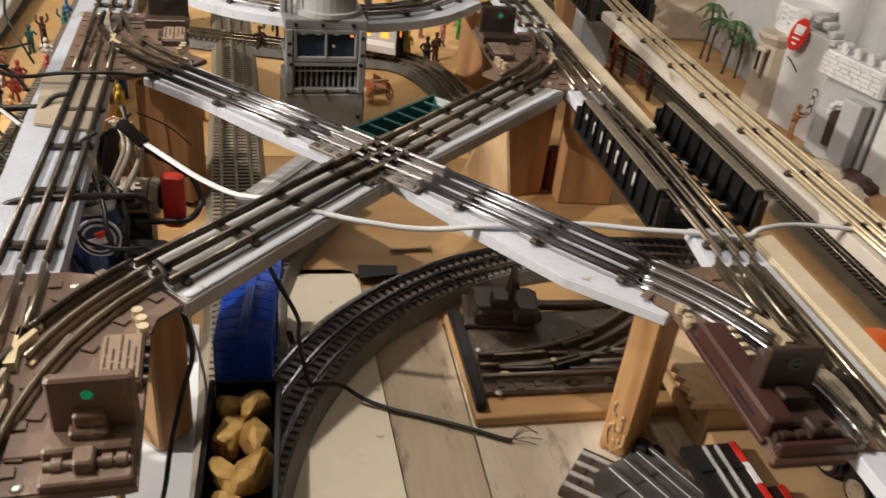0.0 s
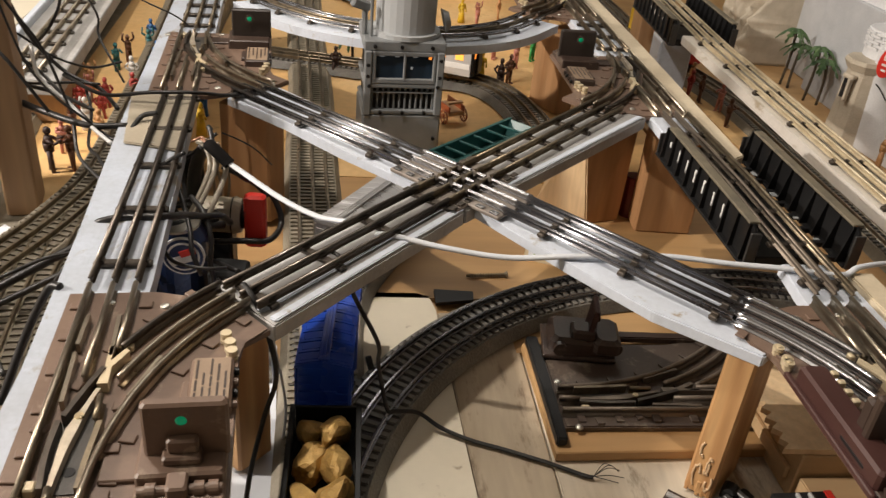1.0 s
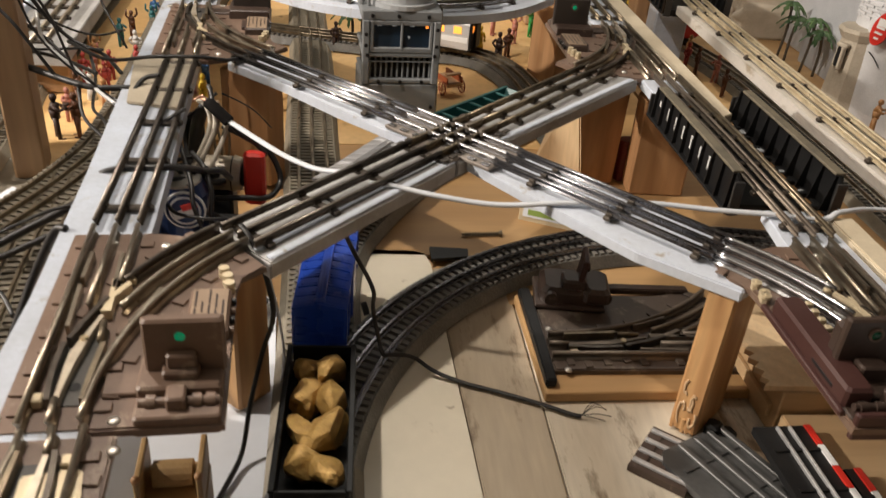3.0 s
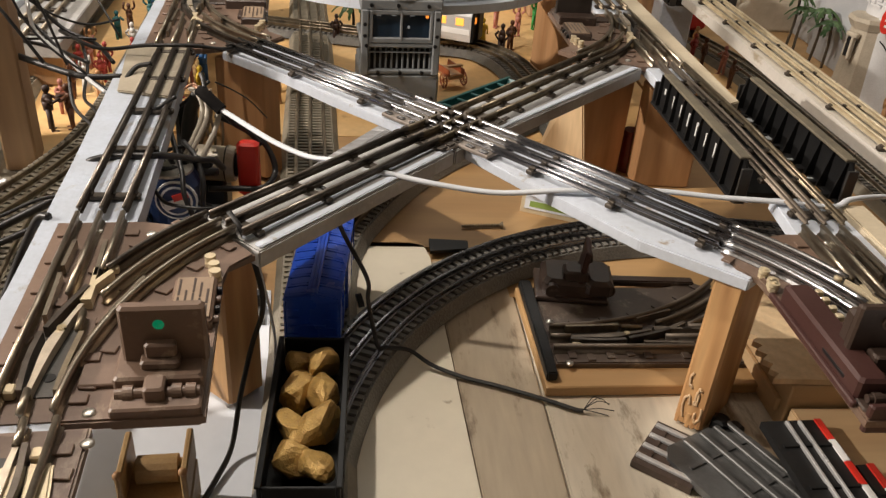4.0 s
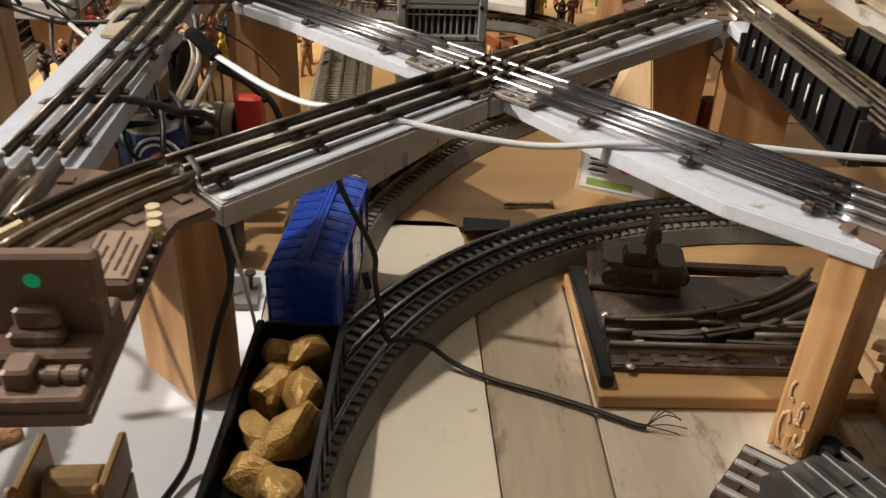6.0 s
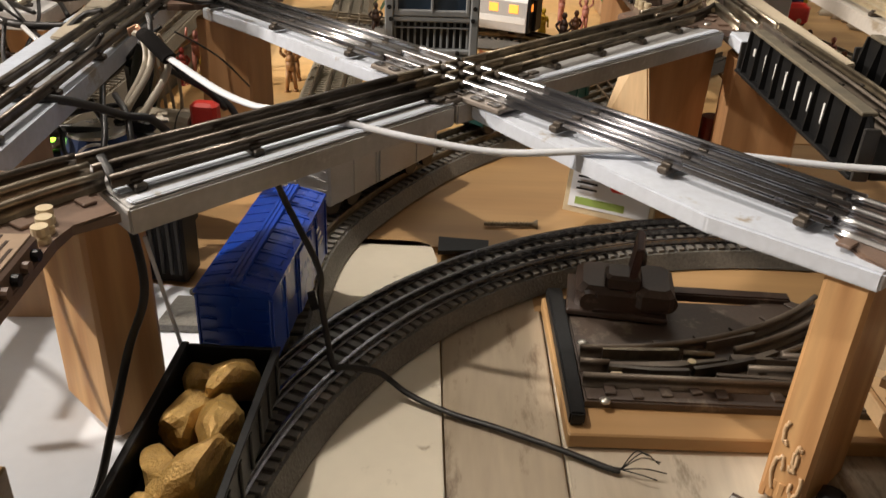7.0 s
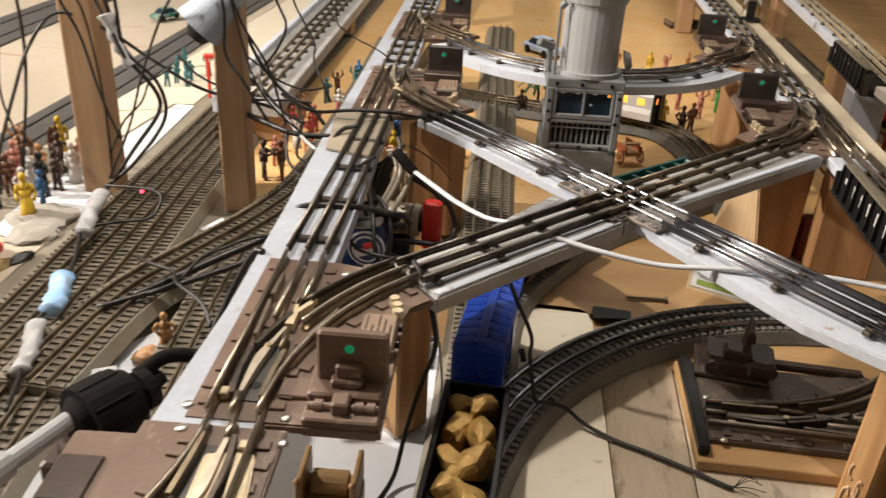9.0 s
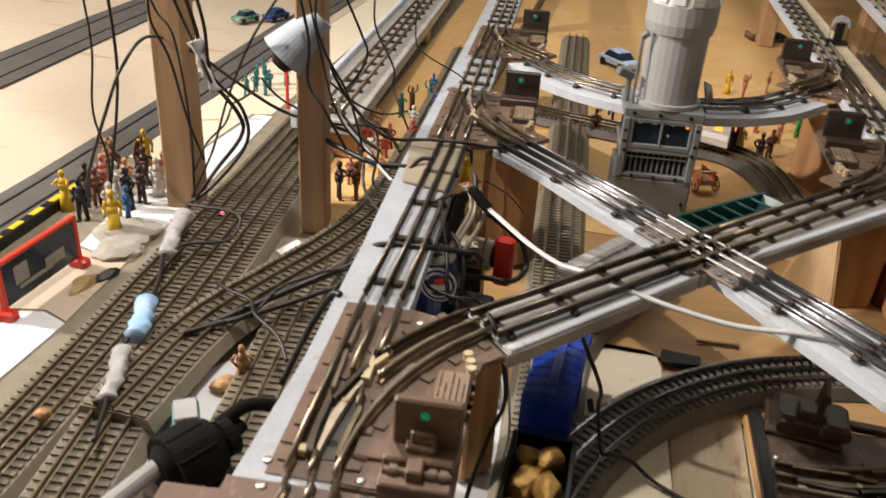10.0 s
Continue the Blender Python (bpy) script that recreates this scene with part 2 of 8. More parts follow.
# wall and ceiling colours are kept dark to hold down bounced light
M["wall"] = mat("low_bounce_wall", (0.11, 0.10, 0.085), 0.8, 0.0, (0.26, 0.23, 0.20), 3, 0.5, 0.04)
M["ceiling"] = mat("low_bounce_ceiling", (0.19, 0.183, 0.17), 0.85, 0.0, (0.30, 0.29, 0.27), 3, 0.5, 0.04)
M["carpet"] = mat("floor_carpet", (0.09, 0.078, 0.065), 0.9, 0.0, (0.18, 0.15, 0.12), 12, 0.5, 0.2)
M["brass"] = mat("brass_hardware", (0.70, 0.58, 0.38), 0.3, 0.95, (0.5, 0.36, 0.18), 60, 0.5)
M["nickel"] = mat("bright_screw", (0.72, 0.69, 0.63), 0.3, 0.9, (0.5, 0.47, 0.42), 60, 0.4)
M["blue"] = mat("blue_car_paint", (0.012, 0.06, 0.42), 0.27, 0.0, (0.015, 0.045, 0.30), 20, 0.4, 0.06)
M["gold"] = mat("gold_painted_rock", (0.62, 0.40, 0.13), 0.36, 0.35, (0.30, 0.17, 0.045), 60, 0.75, 0.25, 0.8)
M["red_dark"] = mat("dark_red_plastic", (0.16, 0.02, 0.015), 0.4, 0.0, (0.1, 0.012, 0.01), 20, 0.5, 0.06)
M["tan"] = mat("tan_plastic", (0.42, 0.24, 0.11), 0.5, 0.0, (0.32, 0.16, 0.07), 30, 0.6, 0.12, 0.3)
M["stone"] = mat("grey_stone", (0.36, 0.34, 0.30), 0.7, 0.0, (0.25, 0.23, 0.20), 40, 0.7, 0.25, 0.7)
M["copper"] = mat("copper_wire", (0.62, 0.36, 0.25), 0.35, 0.9, (0.55, 0.25, 0.14), 60, 0.5)
M["can_blue"] = mat("dark_blue_can", (0.015, 0.03, 0.085), 0.3, 0.4, (0.02, 0.04, 0.12), 20, 0.5, 0.06)
M["red_led"] = mat("red_indicator", (0.8, 0.05, 0.08), 0.3, emit=(1.0, 0.06, 0.12, 3.0))
M["police_blue"] = mat("pale_blue_paint", (0.45, 0.58, 0.85), 0.3, 0.0, (0.7, 0.75, 0.85), 40, 0.6, 0.05)
M["orange"] = mat("orange_plastic", (0.75, 0.17, 0.02), 0.4, 0.0, (0.62, 0.06, 0.015), 30, 0.7, 0.06, 0.05, (1, 1, 6))
M["red"] = mat("red_plastic", (0.62, 0.030, 0.018), 0.38, 0.0, (0.48, 0.02, 0.012), 20, 0.5, 0.06)

# ---- builders ----


def part(name, bm, material, parent=None, label="", smooth=False):
    me = bpy.data.meshes.new(name)
    bmesh.ops.recalc_face_normals(bm, faces=bm.faces[:])
    bm.to_mesh(me)
    bm.free()
    if smooth:
        for p in me.polygons:
            p.use_smooth = True
    me.materials.append(material)
    ob = new(name, me)
    if parent is not None:
        ob.parent = parent
    if label:
        tagged(ob, label)
    return ob


def thing(name, label, category, at=(0, 0, 0), turn=0.0, group="", kind=""):
    ob = new(name)
    ob.empty_display_size = 0.02
    ob.matrix_world = pose(*at, 0, 0, turn)
    return tagged(ob, label, category, group, kind)


def box(bm, c, s, turn=0.0, bevel=0.0, tilt=(0, 0)):
    """A box of size s about c, turned about z, with rounded edges."""
    m = Matrix.Translation(c) @ Euler((radians(tilt[0]), radians(tilt[1]), radians(turn))).to_matrix().to_4x4()
    if not bevel:
        bmesh.ops.create_cube(bm, size=1, matrix=m @ Matrix.Diagonal((*s, 1)))
        return bm
    b = min(bevel, min(s) * 0.22)
    hx, hy, hz = s[0] / 2, s[1] / 2, s[2] / 2
    vs = []
    for z, k in ((-hz, b), (-hz + b, 0), (hz - b, 0), (hz, b)):
        ring = []
        for x, y in ((-hx + b + k, -hy + k), (hx - b - k, -hy + k), (hx - k, -hy + b + k), (hx - k, hy - b - k),
                     (hx - b - k, hy - k), (-hx + b + k, hy - k), (-hx + k, hy - b - k), (-hx + k, -hy + b + k)):
            ring.append(bm.verts.new(m @ Vector((x * (1 if k == 0 else 1), y, z))))
        vs.append(ring)
    for a, c2 in zip(vs, vs[1:]):
        for i in range(8):
            bm.faces.new((a[i], a[(i + 1) % 8], c2[(i + 1) % 8], c2[i]))
    bm.faces.new(vs[0][::-1])
    bm.faces.new(vs[-1])
    return bm


def rod(bm, a, b, r, seg=10, r2=None):
    """A capped round bar from a to b, tapering to r2."""
    a, b = Vector(a), Vector(b)
    d = b - a
    q = d.to_track_quat("Z", "Y").to_matrix().to_4x4()
    bmesh.ops.create_cone(bm, cap_ends=True, segments=seg, radius1=r, radius2=r if r2 is None else r2, depth=d.length,
                          matrix=Matrix.Translation((a + b) / 2) @ q)
    return bm


def ball(bm, c, r, seg=10, squash=(1, 1, 1)):
    bmesh.ops.create_uvsphere(bm, u_segments=seg, v_segments=max(5, seg // 2 + 1), radius=r,
                              matrix=Matrix.Translation(c) @ Matrix.Diagonal((*squash, 1)))
    return bm


def prism(bm, pts, z0, z1):
    """A flat plate of outline pts (counter-clockwise) between two heights."""
    lo = [bm.verts.new((x, y, z0)) for x, y in pts]
    hi = [bm.verts.new((x, y, z1)) for x, y in pts]
    n = len(pts)
    bm.faces.new(lo[::-1])
    bm.faces.new(hi)
    for i in range(n):
        bm.faces.new((lo[i], lo[(i + 1) % n], hi[(i + 1) % n], hi[i]))
    return bm


def smooth_line(pts, n=8):
    """Catmull-Rom line through the points."""
    p = [Vector(q) for q in pts]
    p = [p[0] * 2 - p[1]] + p + [p[-1] * 2 - p[-2]]
    out = []
    for i in range(1, len(p) - 2):
        for k in range(n):
            t = k / n
            a, b, c, d = p[i - 1], p[i], p[i + 1], p[i + 2]
            out.append(0.5 * ((2 * b) + (c - a) * t + (2 * a - 5 * b + 4 * c - d) * t * t + (3 * b - a - 3 * c + d) * t ** 3))
    return out + [p[-2]]


def shifted(line, d):
    """The line moved sideways by d to its right."""
    out = []
    for i, p in enumerate(line):
        t = (line[min(i + 1, len(line) - 1)] - line[max(i - 1, 0)])
        t = Vector((t.x, t.y, 0)).normalized()
        out.append(Vector((p.x + t.y * d, p.y - t.x * d, p.z)))
    return out


def sweep(bm, line, profile, up=0.0):
    """Profile (sideways, up) drawn along a line, capped."""
    rings = []
    for i, p in enumerate(line):
        t = (line[min(i + 1, len(line) - 1)] - line[max(i - 1, 0)])
        t = Vector((t.x, t.y, 0)).normalized()
        s = Vector((t.y, -t.x, 0))
        rings.append([bm.verts.new(p + s * u + Vector((0, 0, v + up))) for u, v in profile])
    n = len(profile)
    for a, b in zip(rings, rings[1:]):
        for i in range(n):
            bm.faces.new((a[i], a[(i + 1) % n], b[(i + 1) % n], b[i]))
    bm.faces.new(rings[0][::-1])
    bm.faces.new(rings[-1])
    return bm


def tube(bm, pts, r, n=6, seg=7, flat=1.0):
    """A round or flattened cable through the points."""
    line = smooth_line(pts, n)
    side = None
    rings = []
    for i, p in enumerate(line):
        t = (line[min(i + 1, len(line) - 1)] - line[max(i - 1, 0)]).normalized()
        if side is None:
            side = t.cross(Vector((0, 0, 1)))
            if side.length < 0.1:
                side = t.cross(Vector((0, 1, 0)))
        side = (side - t * side.dot(t)).normalized()
        u = side.cross(t)
        rings.append([bm.verts.new(p + side * (math.cos(a) * r * flat) + u * (math.sin(a) * r))
                      for a in (2 * math.pi * k / seg for k in range(seg))])
    for a, b in zip(rings, rings[1:]):
        for k in range(seg):
            bm.faces.new((a[k], a[(k + 1) % seg], b[(k + 1) % seg], b[k]))
    bm.faces.new(rings[0][::-1])
    bm.faces.new(rings[-1])
    return bm


def along(line, step, start=0.0):
    """Points with headings at even steps along a line."""
    out, need, run = [], start, 0.0
    for a, b in zip(line, line[1:]):
        d = (b - a).length
        while d and need <= run + d:
            out.append((a.lerp(b, (need - run) / d), math.degrees(math.atan2(b.y - a.y, b.x - a.x))))
            need += step
        run += d
    return out


GAUGE = 0.0172
RAIL = [(-0.0021, 0.0), (0.0021, 0.0), (0.0021, 0.0008), (0.0006, 0.0014), (0.0006, 0.0056)]
RAIL += [(0.0019 * math.sin(radians(a)), 0.0073 - 0.0019 * math.cos(radians(a))) for a in range(35, 326, 29)]
RAIL += [(-0.0006, 0.0056), (-0.0006, 0.0014), (-0.0021, 0.0008)]


# sheet-metal rails ride clear of the board on their ties
RAIL_RAISED = [(u, 0.0030 + v * 0.0062 / 0.0092) for u, v in RAIL]


def tie_mesh(width=0.046, depth=0.0070, height=0.0042, gauge=GAUGE):
    bm = bmesh.new()
    box(bm, (0, 0, height / 2), (depth, width, height), 0, 0.001)
    for s in (-1, 0, 1):
        box(bm, (0, s * gauge, height + 0.0008), (depth * 0.86, 0.0058, 0.0022), 0, 0.0006)
    return bm


def tubular(label, line, rail_mats, z, spacing=0.075, start=0.02, group="three-rail track", tie_mat=None, gauge=GAUGE):
    """Sheet-metal three-rail track: three tubular rails clamped on pressed ties."""
    t = thing("railway_track", label, "model track", line[0], 0, group)
    o = Vector(line[0])
    loc = [Vector((p.x - o.x, p.y - o.y, z + p.z - o.z)) for p in line]
    mats = rail_mats if isinstance(rail_mats, (list, tuple)) else [rail_mats] * 3
    for d, m in zip((-gauge, 0, gauge), mats):
        bm = bmesh.new()
        sweep(bm, shifted(loc, d), RAIL_RAISED, 0.0013)
        part("rail", bm, m, t, smooth=True)
    first = None
    for p, a in along(loc, spacing, start):
        if first is None:
            first = part("tie", tie_mesh(0.046 * gauge / GAUGE, gauge=gauge), tie_mat or M["tie_dark"], t)
            ob = first
        else:
            ob = new("tie", first.data)
            ob.parent = t
        ob.matrix_basis = pose(p.x, p.y, p.z, 0, 0, a)
    return t


def roadbed_track(label, line, z, bed, tie, rail, tie_step=0.0092, width=0.058, height=0.012, group="roadbed track", base=0.072, gap=None):
    """Moulded grey roadbed with sloping shoulders, many small ties and three rails."""
    t = thing("roadbed_track", label, "model track", line[0], 0, group)
    o = Vector(line[0])
    loc = [Vector((p.x - o.x, p.y - o.y, z + p.z - o.z)) for p in line]
    bm = bmesh.new()
    sweep(bm, loc, [(-base / 2, 0), (base / 2, 0), (width / 2, height), (-width / 2, height)])
    part("roadbed", bm, bed, t)
    bm = bmesh.new()
    sweep(bm, loc, [(-width / 2 + 0.003, 0), (width / 2 - 0.003, 0), (width / 2 - 0.003, 0.0004), (-width / 2 + 0.003, 0.0004)], height)
    part("tie_bed", bm, gap or M["bed_gap"], t)
    for d in (-GAUGE, 0, GAUGE):
        bm = bmesh.new()
        sweep(bm, shifted(loc, d), [(-0.0022, 0), (0.0022, 0), (0.0022, 0.0008), (0.0008, 0.0014), (0.0008, 0.0040), (0.0014, 0.0046), (0.0014, 0.0056),
                                    (0.0009, 0.0062), (-0.0009, 0.0062), (-0.0014, 0.0056), (-0.0014, 0.0046), (-0.0008, 0.0040),
                                    (-0.0008, 0.0014), (-0.0022, 0.0008)], height + 0.0018)
        part("rail", bm, rail, t)
    first = None
    for p, a in along(loc, tie_step, 0.004):
        if first is None:
            bm = bmesh.new()
            box(bm, (0, 0, 0), (tie_step * 0.5, width * 0.93, 0.0028), 0, 0.0)
            ob = first = part("tie", bm, tie, t)
        else:
            ob = new("tie", first.data)
            ob.parent = t
        ob.matrix_basis = pose(p.x, p.y, p.z + height + 0.0009, 0, 0, a)
    return t


def arc(cx, cy, r, a0, a1, n, z=0.0):
    return [Vector((cx + r * math.cos(radians(a0 + (a1 - a0) * i / n)), cy + r * math.sin(radians(a0 + (a1 - a0) * i / n)), z)) for i in range(n + 1)]


# ---- the room ----
def room():
    # unseen room shell, its walls and ceiling darkened to limit bounce
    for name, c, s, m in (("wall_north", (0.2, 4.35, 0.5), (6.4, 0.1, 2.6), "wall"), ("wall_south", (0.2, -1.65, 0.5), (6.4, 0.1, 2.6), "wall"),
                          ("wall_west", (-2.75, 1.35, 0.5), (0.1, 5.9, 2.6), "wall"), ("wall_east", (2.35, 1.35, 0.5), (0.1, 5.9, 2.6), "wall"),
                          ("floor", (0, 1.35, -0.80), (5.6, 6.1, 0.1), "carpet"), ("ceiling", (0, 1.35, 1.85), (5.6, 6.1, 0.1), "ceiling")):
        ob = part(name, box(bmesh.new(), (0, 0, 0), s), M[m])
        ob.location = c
        words = {"wall": "plain unseen room wall, darkened to cut bounced light", "floor": "dark brown carpeted room floor", "ceil": "plain unseen grey-beige room ceiling, darkened to cut bounced light"}[name[:4] if name[:4] in ("wall", "ceil") else "floor"]
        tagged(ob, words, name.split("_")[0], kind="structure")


room()

# ---- the table and its sheets ----
YARD = 0.030  # the raised sheet under the yard tracks


def slab(name, pts, z0, z1, material, label, category, kind="structure", bevel=0.0):
    cx, cy = sum(p[0] for p in pts) / len(pts), sum(p[1] for p in pts) / len(pts)
    bm = prism(bmesh.new(), [(x - cx, y - cy) for x, y in pts], 0, z1 - z0)
    if bevel:
        bmesh.ops.bevel(bm, geom=bm.edges[:], offset=bevel, segments=2, affect="EDGES")
    ob = part(name, bm, material)
    ob.location = (cx, cy, z0)
    return tagged(ob, label, category, kind=kind)


table = slab("table_top", [(-1.95, -0.25), (1.75, -0.25), (1.75, 3.6), (-1.95, 3.6)], -0.019, -0.006, M["ply"], "brown plywood layout table top", "table")
for x in (-1.75, 1.75):
    for y in (-1.80, 1.80):
        part("leg", box(bmesh.new(), (x, y, -0.368), (0.09, 0.09, 0.73), 0, 0.004), M["post_ply"], table)
slab("table_sheet", [(0.2925, 0.7295), (0.72, 0.7295), (0.72, 0.8185), (0.2905, 0.8185)], -0.0058, -0.0004, M["ply"], "warm brown plywood sheet on the table", "board", "structure")
slab("table_sheet", [(0.10, 0.82), (0.72, 0.82), (0.72, 1.10), (0.10, 1.10)], -0.0058, 0.0, M["ply"], "warm brown plywood sheet on the table", "board", "structure")
slab("cream_panel", [(0.135, 0.30), (0.2425, 0.30), (0.2205, 0.80), (0.216, 0.824), (0.203, 0.830), (0.135, 0.830)], -0.0058, 0.0, M["cream_panel"], "smooth cream-painted hardboard panel on the table", "panel", bevel=0.0012)
slab("weathered_plank", [(0.2480, 0.20), (0.2970, 0.20), (0.2965, 0.795), (0.2218, 0.795)], -0.0058, -0.0005, M["plank_brown"], "weathered whitewashed plank with stains", "plank", bevel=0.0012)
slab("weathered_plank", [(0.2985, 0.20), (0.70, 0.20), (0.70, 0.728), (0.2980, 0.728)], -0.0058, 0.0, M["plank"], "wide weathered whitewashed plank under the switch", "plank", bevel=0.0012)
slab("paper_sheet", [(-0.20, 0.16), (0.066, 0.16), (0.078, 0.56), (0.066, 0.74), (-0.10, 0.76)], -0.0058, -0.002, M["paper"], "white paper sheet lying on the table", "paper")
slab("sand_board", [(-0.113, 1.105), (0.60, 1.105), (0.60, 3.5), (-0.113, 3.5)], -0.0058, -0.001, M["sand"], "sand-coloured painted desert board", "board")
slab("side_board", [(0.725, 0.50), (1.70, 0.50), (1.70, 3.5), (0.605, 3.5), (0.605, 1.105), (0.725, 1.105)], -0.0058, 0.0, M["ply"], "brown plywood board beneath the castle", "board")
slab("yard_sheet", [(-0.56, -0.2), (-0.115, -0.2), (-0.115, 3.5), (-0.56, 3.5)], -0.0055, YARD, M["roadbed_tan"], "greyish tan raised sheet under the yard", "board")
slab("beige_board", [(-1.9, -0.2), (-0.565, -0.2), (-0.565, 3.5), (-1.9, 3.5)], -0.0055, YARD - 0.002, M["beige_board"], "pale beige plywood board with reddish scratches", "board")

# ---- the upper level ----
TOP = 0.1465
AX = lambda y: -0.028 - 0.072 * (y - 0.6)
DX = lambda y: 0.497 + 0.004 * (y - 0.6)
CROSS = (0.232, 0.788)


def plank_on(name, label, pts, thick, material, z=TOP, category="board"):
    ob = slab(name, pts, z - thick, z, material, label, category, "", 0.0012)
    return ob


plank_on("track_board", "long white-painted board under the straight track", [(-0.056, -0.1), (0.01, -0.1), (-0.009, 0.62), (-0.019, 0.76), (-0.0355, 0.98), (-0.047, 1.2), (-0.170, 3.0), (-0.238, 3.0), (-0.122, 1.285), (-0.097, 0.906), (-0.079, 0.70), (-0.066, 0.52)], 0.014, M["dirty_board"], TOP - 0.0005)
plank_on("track_board", "long white-painted board with cream trim under the track", [(0.474, -0.1), (0.530, -0.1), (0.533, 0.664), (0.485, 0.664), (0.479, 0.60)], 0.011, M["white_board"], TOP - 0.0005)
plank_on("track_board", "long white-painted board with cream trim under the track", [(0.476, 0.935), (0.5205, 0.935), (0.5250, 1.30), (0.5285, 3.0), (0.468, 3.0)], 0.012, M["white_board"], TOP - 0.0005)
plank_on("trim_strip", "cream wooden trim strip along the track board", [(0.5335, -0.1), (0.553, -0.1), (0.555, 0.645), (0.5335, 0.645)], 0.032, M["cream_trim"], TOP + 0.004, "trim")
plank_on("trim_strip", "cream wooden trim strip along the track board", [(0.5210, 0.860), (0.5425, 0.875), (0.5500, 1.30), (0.5530, 3.0), (0.5290, 3.0), (0.5255, 1.30)], 0.018, M["cream_trim"], TOP + 0.004, "trim")
plank_on("joint_plate", "taupe painted plate beneath the straight track end", [(-0.082, 0.852), (-0.026, 0.838), (-0.038, 0.986), (-0.103, 0.986)], 0.0028, M["taupe"], TOP + 0.0026, "plate")
# cross boards
plank_on("cross_board", "grey-white painted board carrying the crossing track", [(0.080, 0.566), (0.229, 0.738), (0.195, 0.785), (0.035, 0.612)], 0.014, M["grey_board"])
plank_on("cross_board", "grey-white painted board carrying the crossing track", [(0.2303, 0.7395), (0.470, 0.982), (0.42, 1.02), (0.1965, 0.7865)], 0.014, M["grey_board"])
plank_on("cross_board", "white-painted board carrying the polished track", [(-0.005, 0.992), (0.061, 0.931), (0.120, 0.864), (0.189, 0.793), (0.230, 0.832), (0.05, 1.03)], 0.010, M["white_board"], TOP - 0.0018)
plank_on("cross_board", "white-painted board carrying the polished track", [(0.239, 0.748), (0.306, 0.656), (0.353, 0.593), (0.416, 0.540), (0.47, 0.585), (0.28, 0.795)], 0.010, M["white_board"], TOP - 0.0018)

A_LINE = [Vector((-0.0320, 0.608, 0)), Vector((-0.0408, 0.80, 0)), Vector((-0.0510, 0.985, 0))]
tubular("dark tarnished three-rail track on a white board", A_LINE, [M["rail_black"], M["rail_black"], M["rail_black"]], TOP, 0.083, 0.03, gauge=0.0153)
tubular("dark tarnished three-rail track on a white board", [Vector((AX(y), y, 0)) for y in (1.222, 1.34, 1.42)], M["rail_dark"], TOP, 0.05)
tubular("dark tarnished three-rail track on a white board", [Vector((AX(y), y, 0)) for y in (1.64, 2.2, 2.9)], M["rail_dark"], TOP, 0.05)
tubular("yellowed steel three-rail track running over a girder bridge", [Vector((0.5035, 0.61, 0)), Vector((0.5060, 0.80, 0)), Vector((0.5025, 0.98, 0))], [M["rail_dull"], M["rail_dull"], M["rail_dark"]], TOP, 0.06, gauge=0.0148)
tubular("yellowed steel three-rail track beside cream trim", [Vector((DX(y), y, 0)) for y in (1.22, 1.3, 1.40)], M["rail_dark"], TOP, 0.06)
tubular("yellowed steel three-rail track beside cream trim", [Vector((DX(y), y, 0)) for y in (1.62, 2.2, 2.9)], M["rail_dark"], TOP, 0.06)
# the two legs of the scissors crossing
def leg(a, b, gap=0.045):
    a, b = Vector((*a, 0)), Vector((*b, 0))
    d = (b - a).normalized()
    return [a, (a + b) / 2, b - d * gap]


JB1, JB4, JC3, JC2 = (0.055, 0.592), (0.430, 1.003), (0.0125, 1.005), (0.417, 0.586)
tubular("blackened three-rail track on a grey board", leg(JB1, CROSS), [M["rail_black"]] * 3, TOP, 0.068, 0.012)
tubular("blackened three-rail track on a grey board", leg(JB4, CROSS), [M["rail_dark"], M["rail_dark"], M["rail_dark"]], TOP, 0.060, 0.03)
tubular("polished steel three-rail track on a white board", leg(JC3, CROSS, 0.062), M["rail_steel"], TOP, 0.10, 0.01)
tubular("polished steel three-rail track on a white board", leg(JC2, CROSS, 0.062), M["rail_blued"], TOP, 0.078, 0.012)


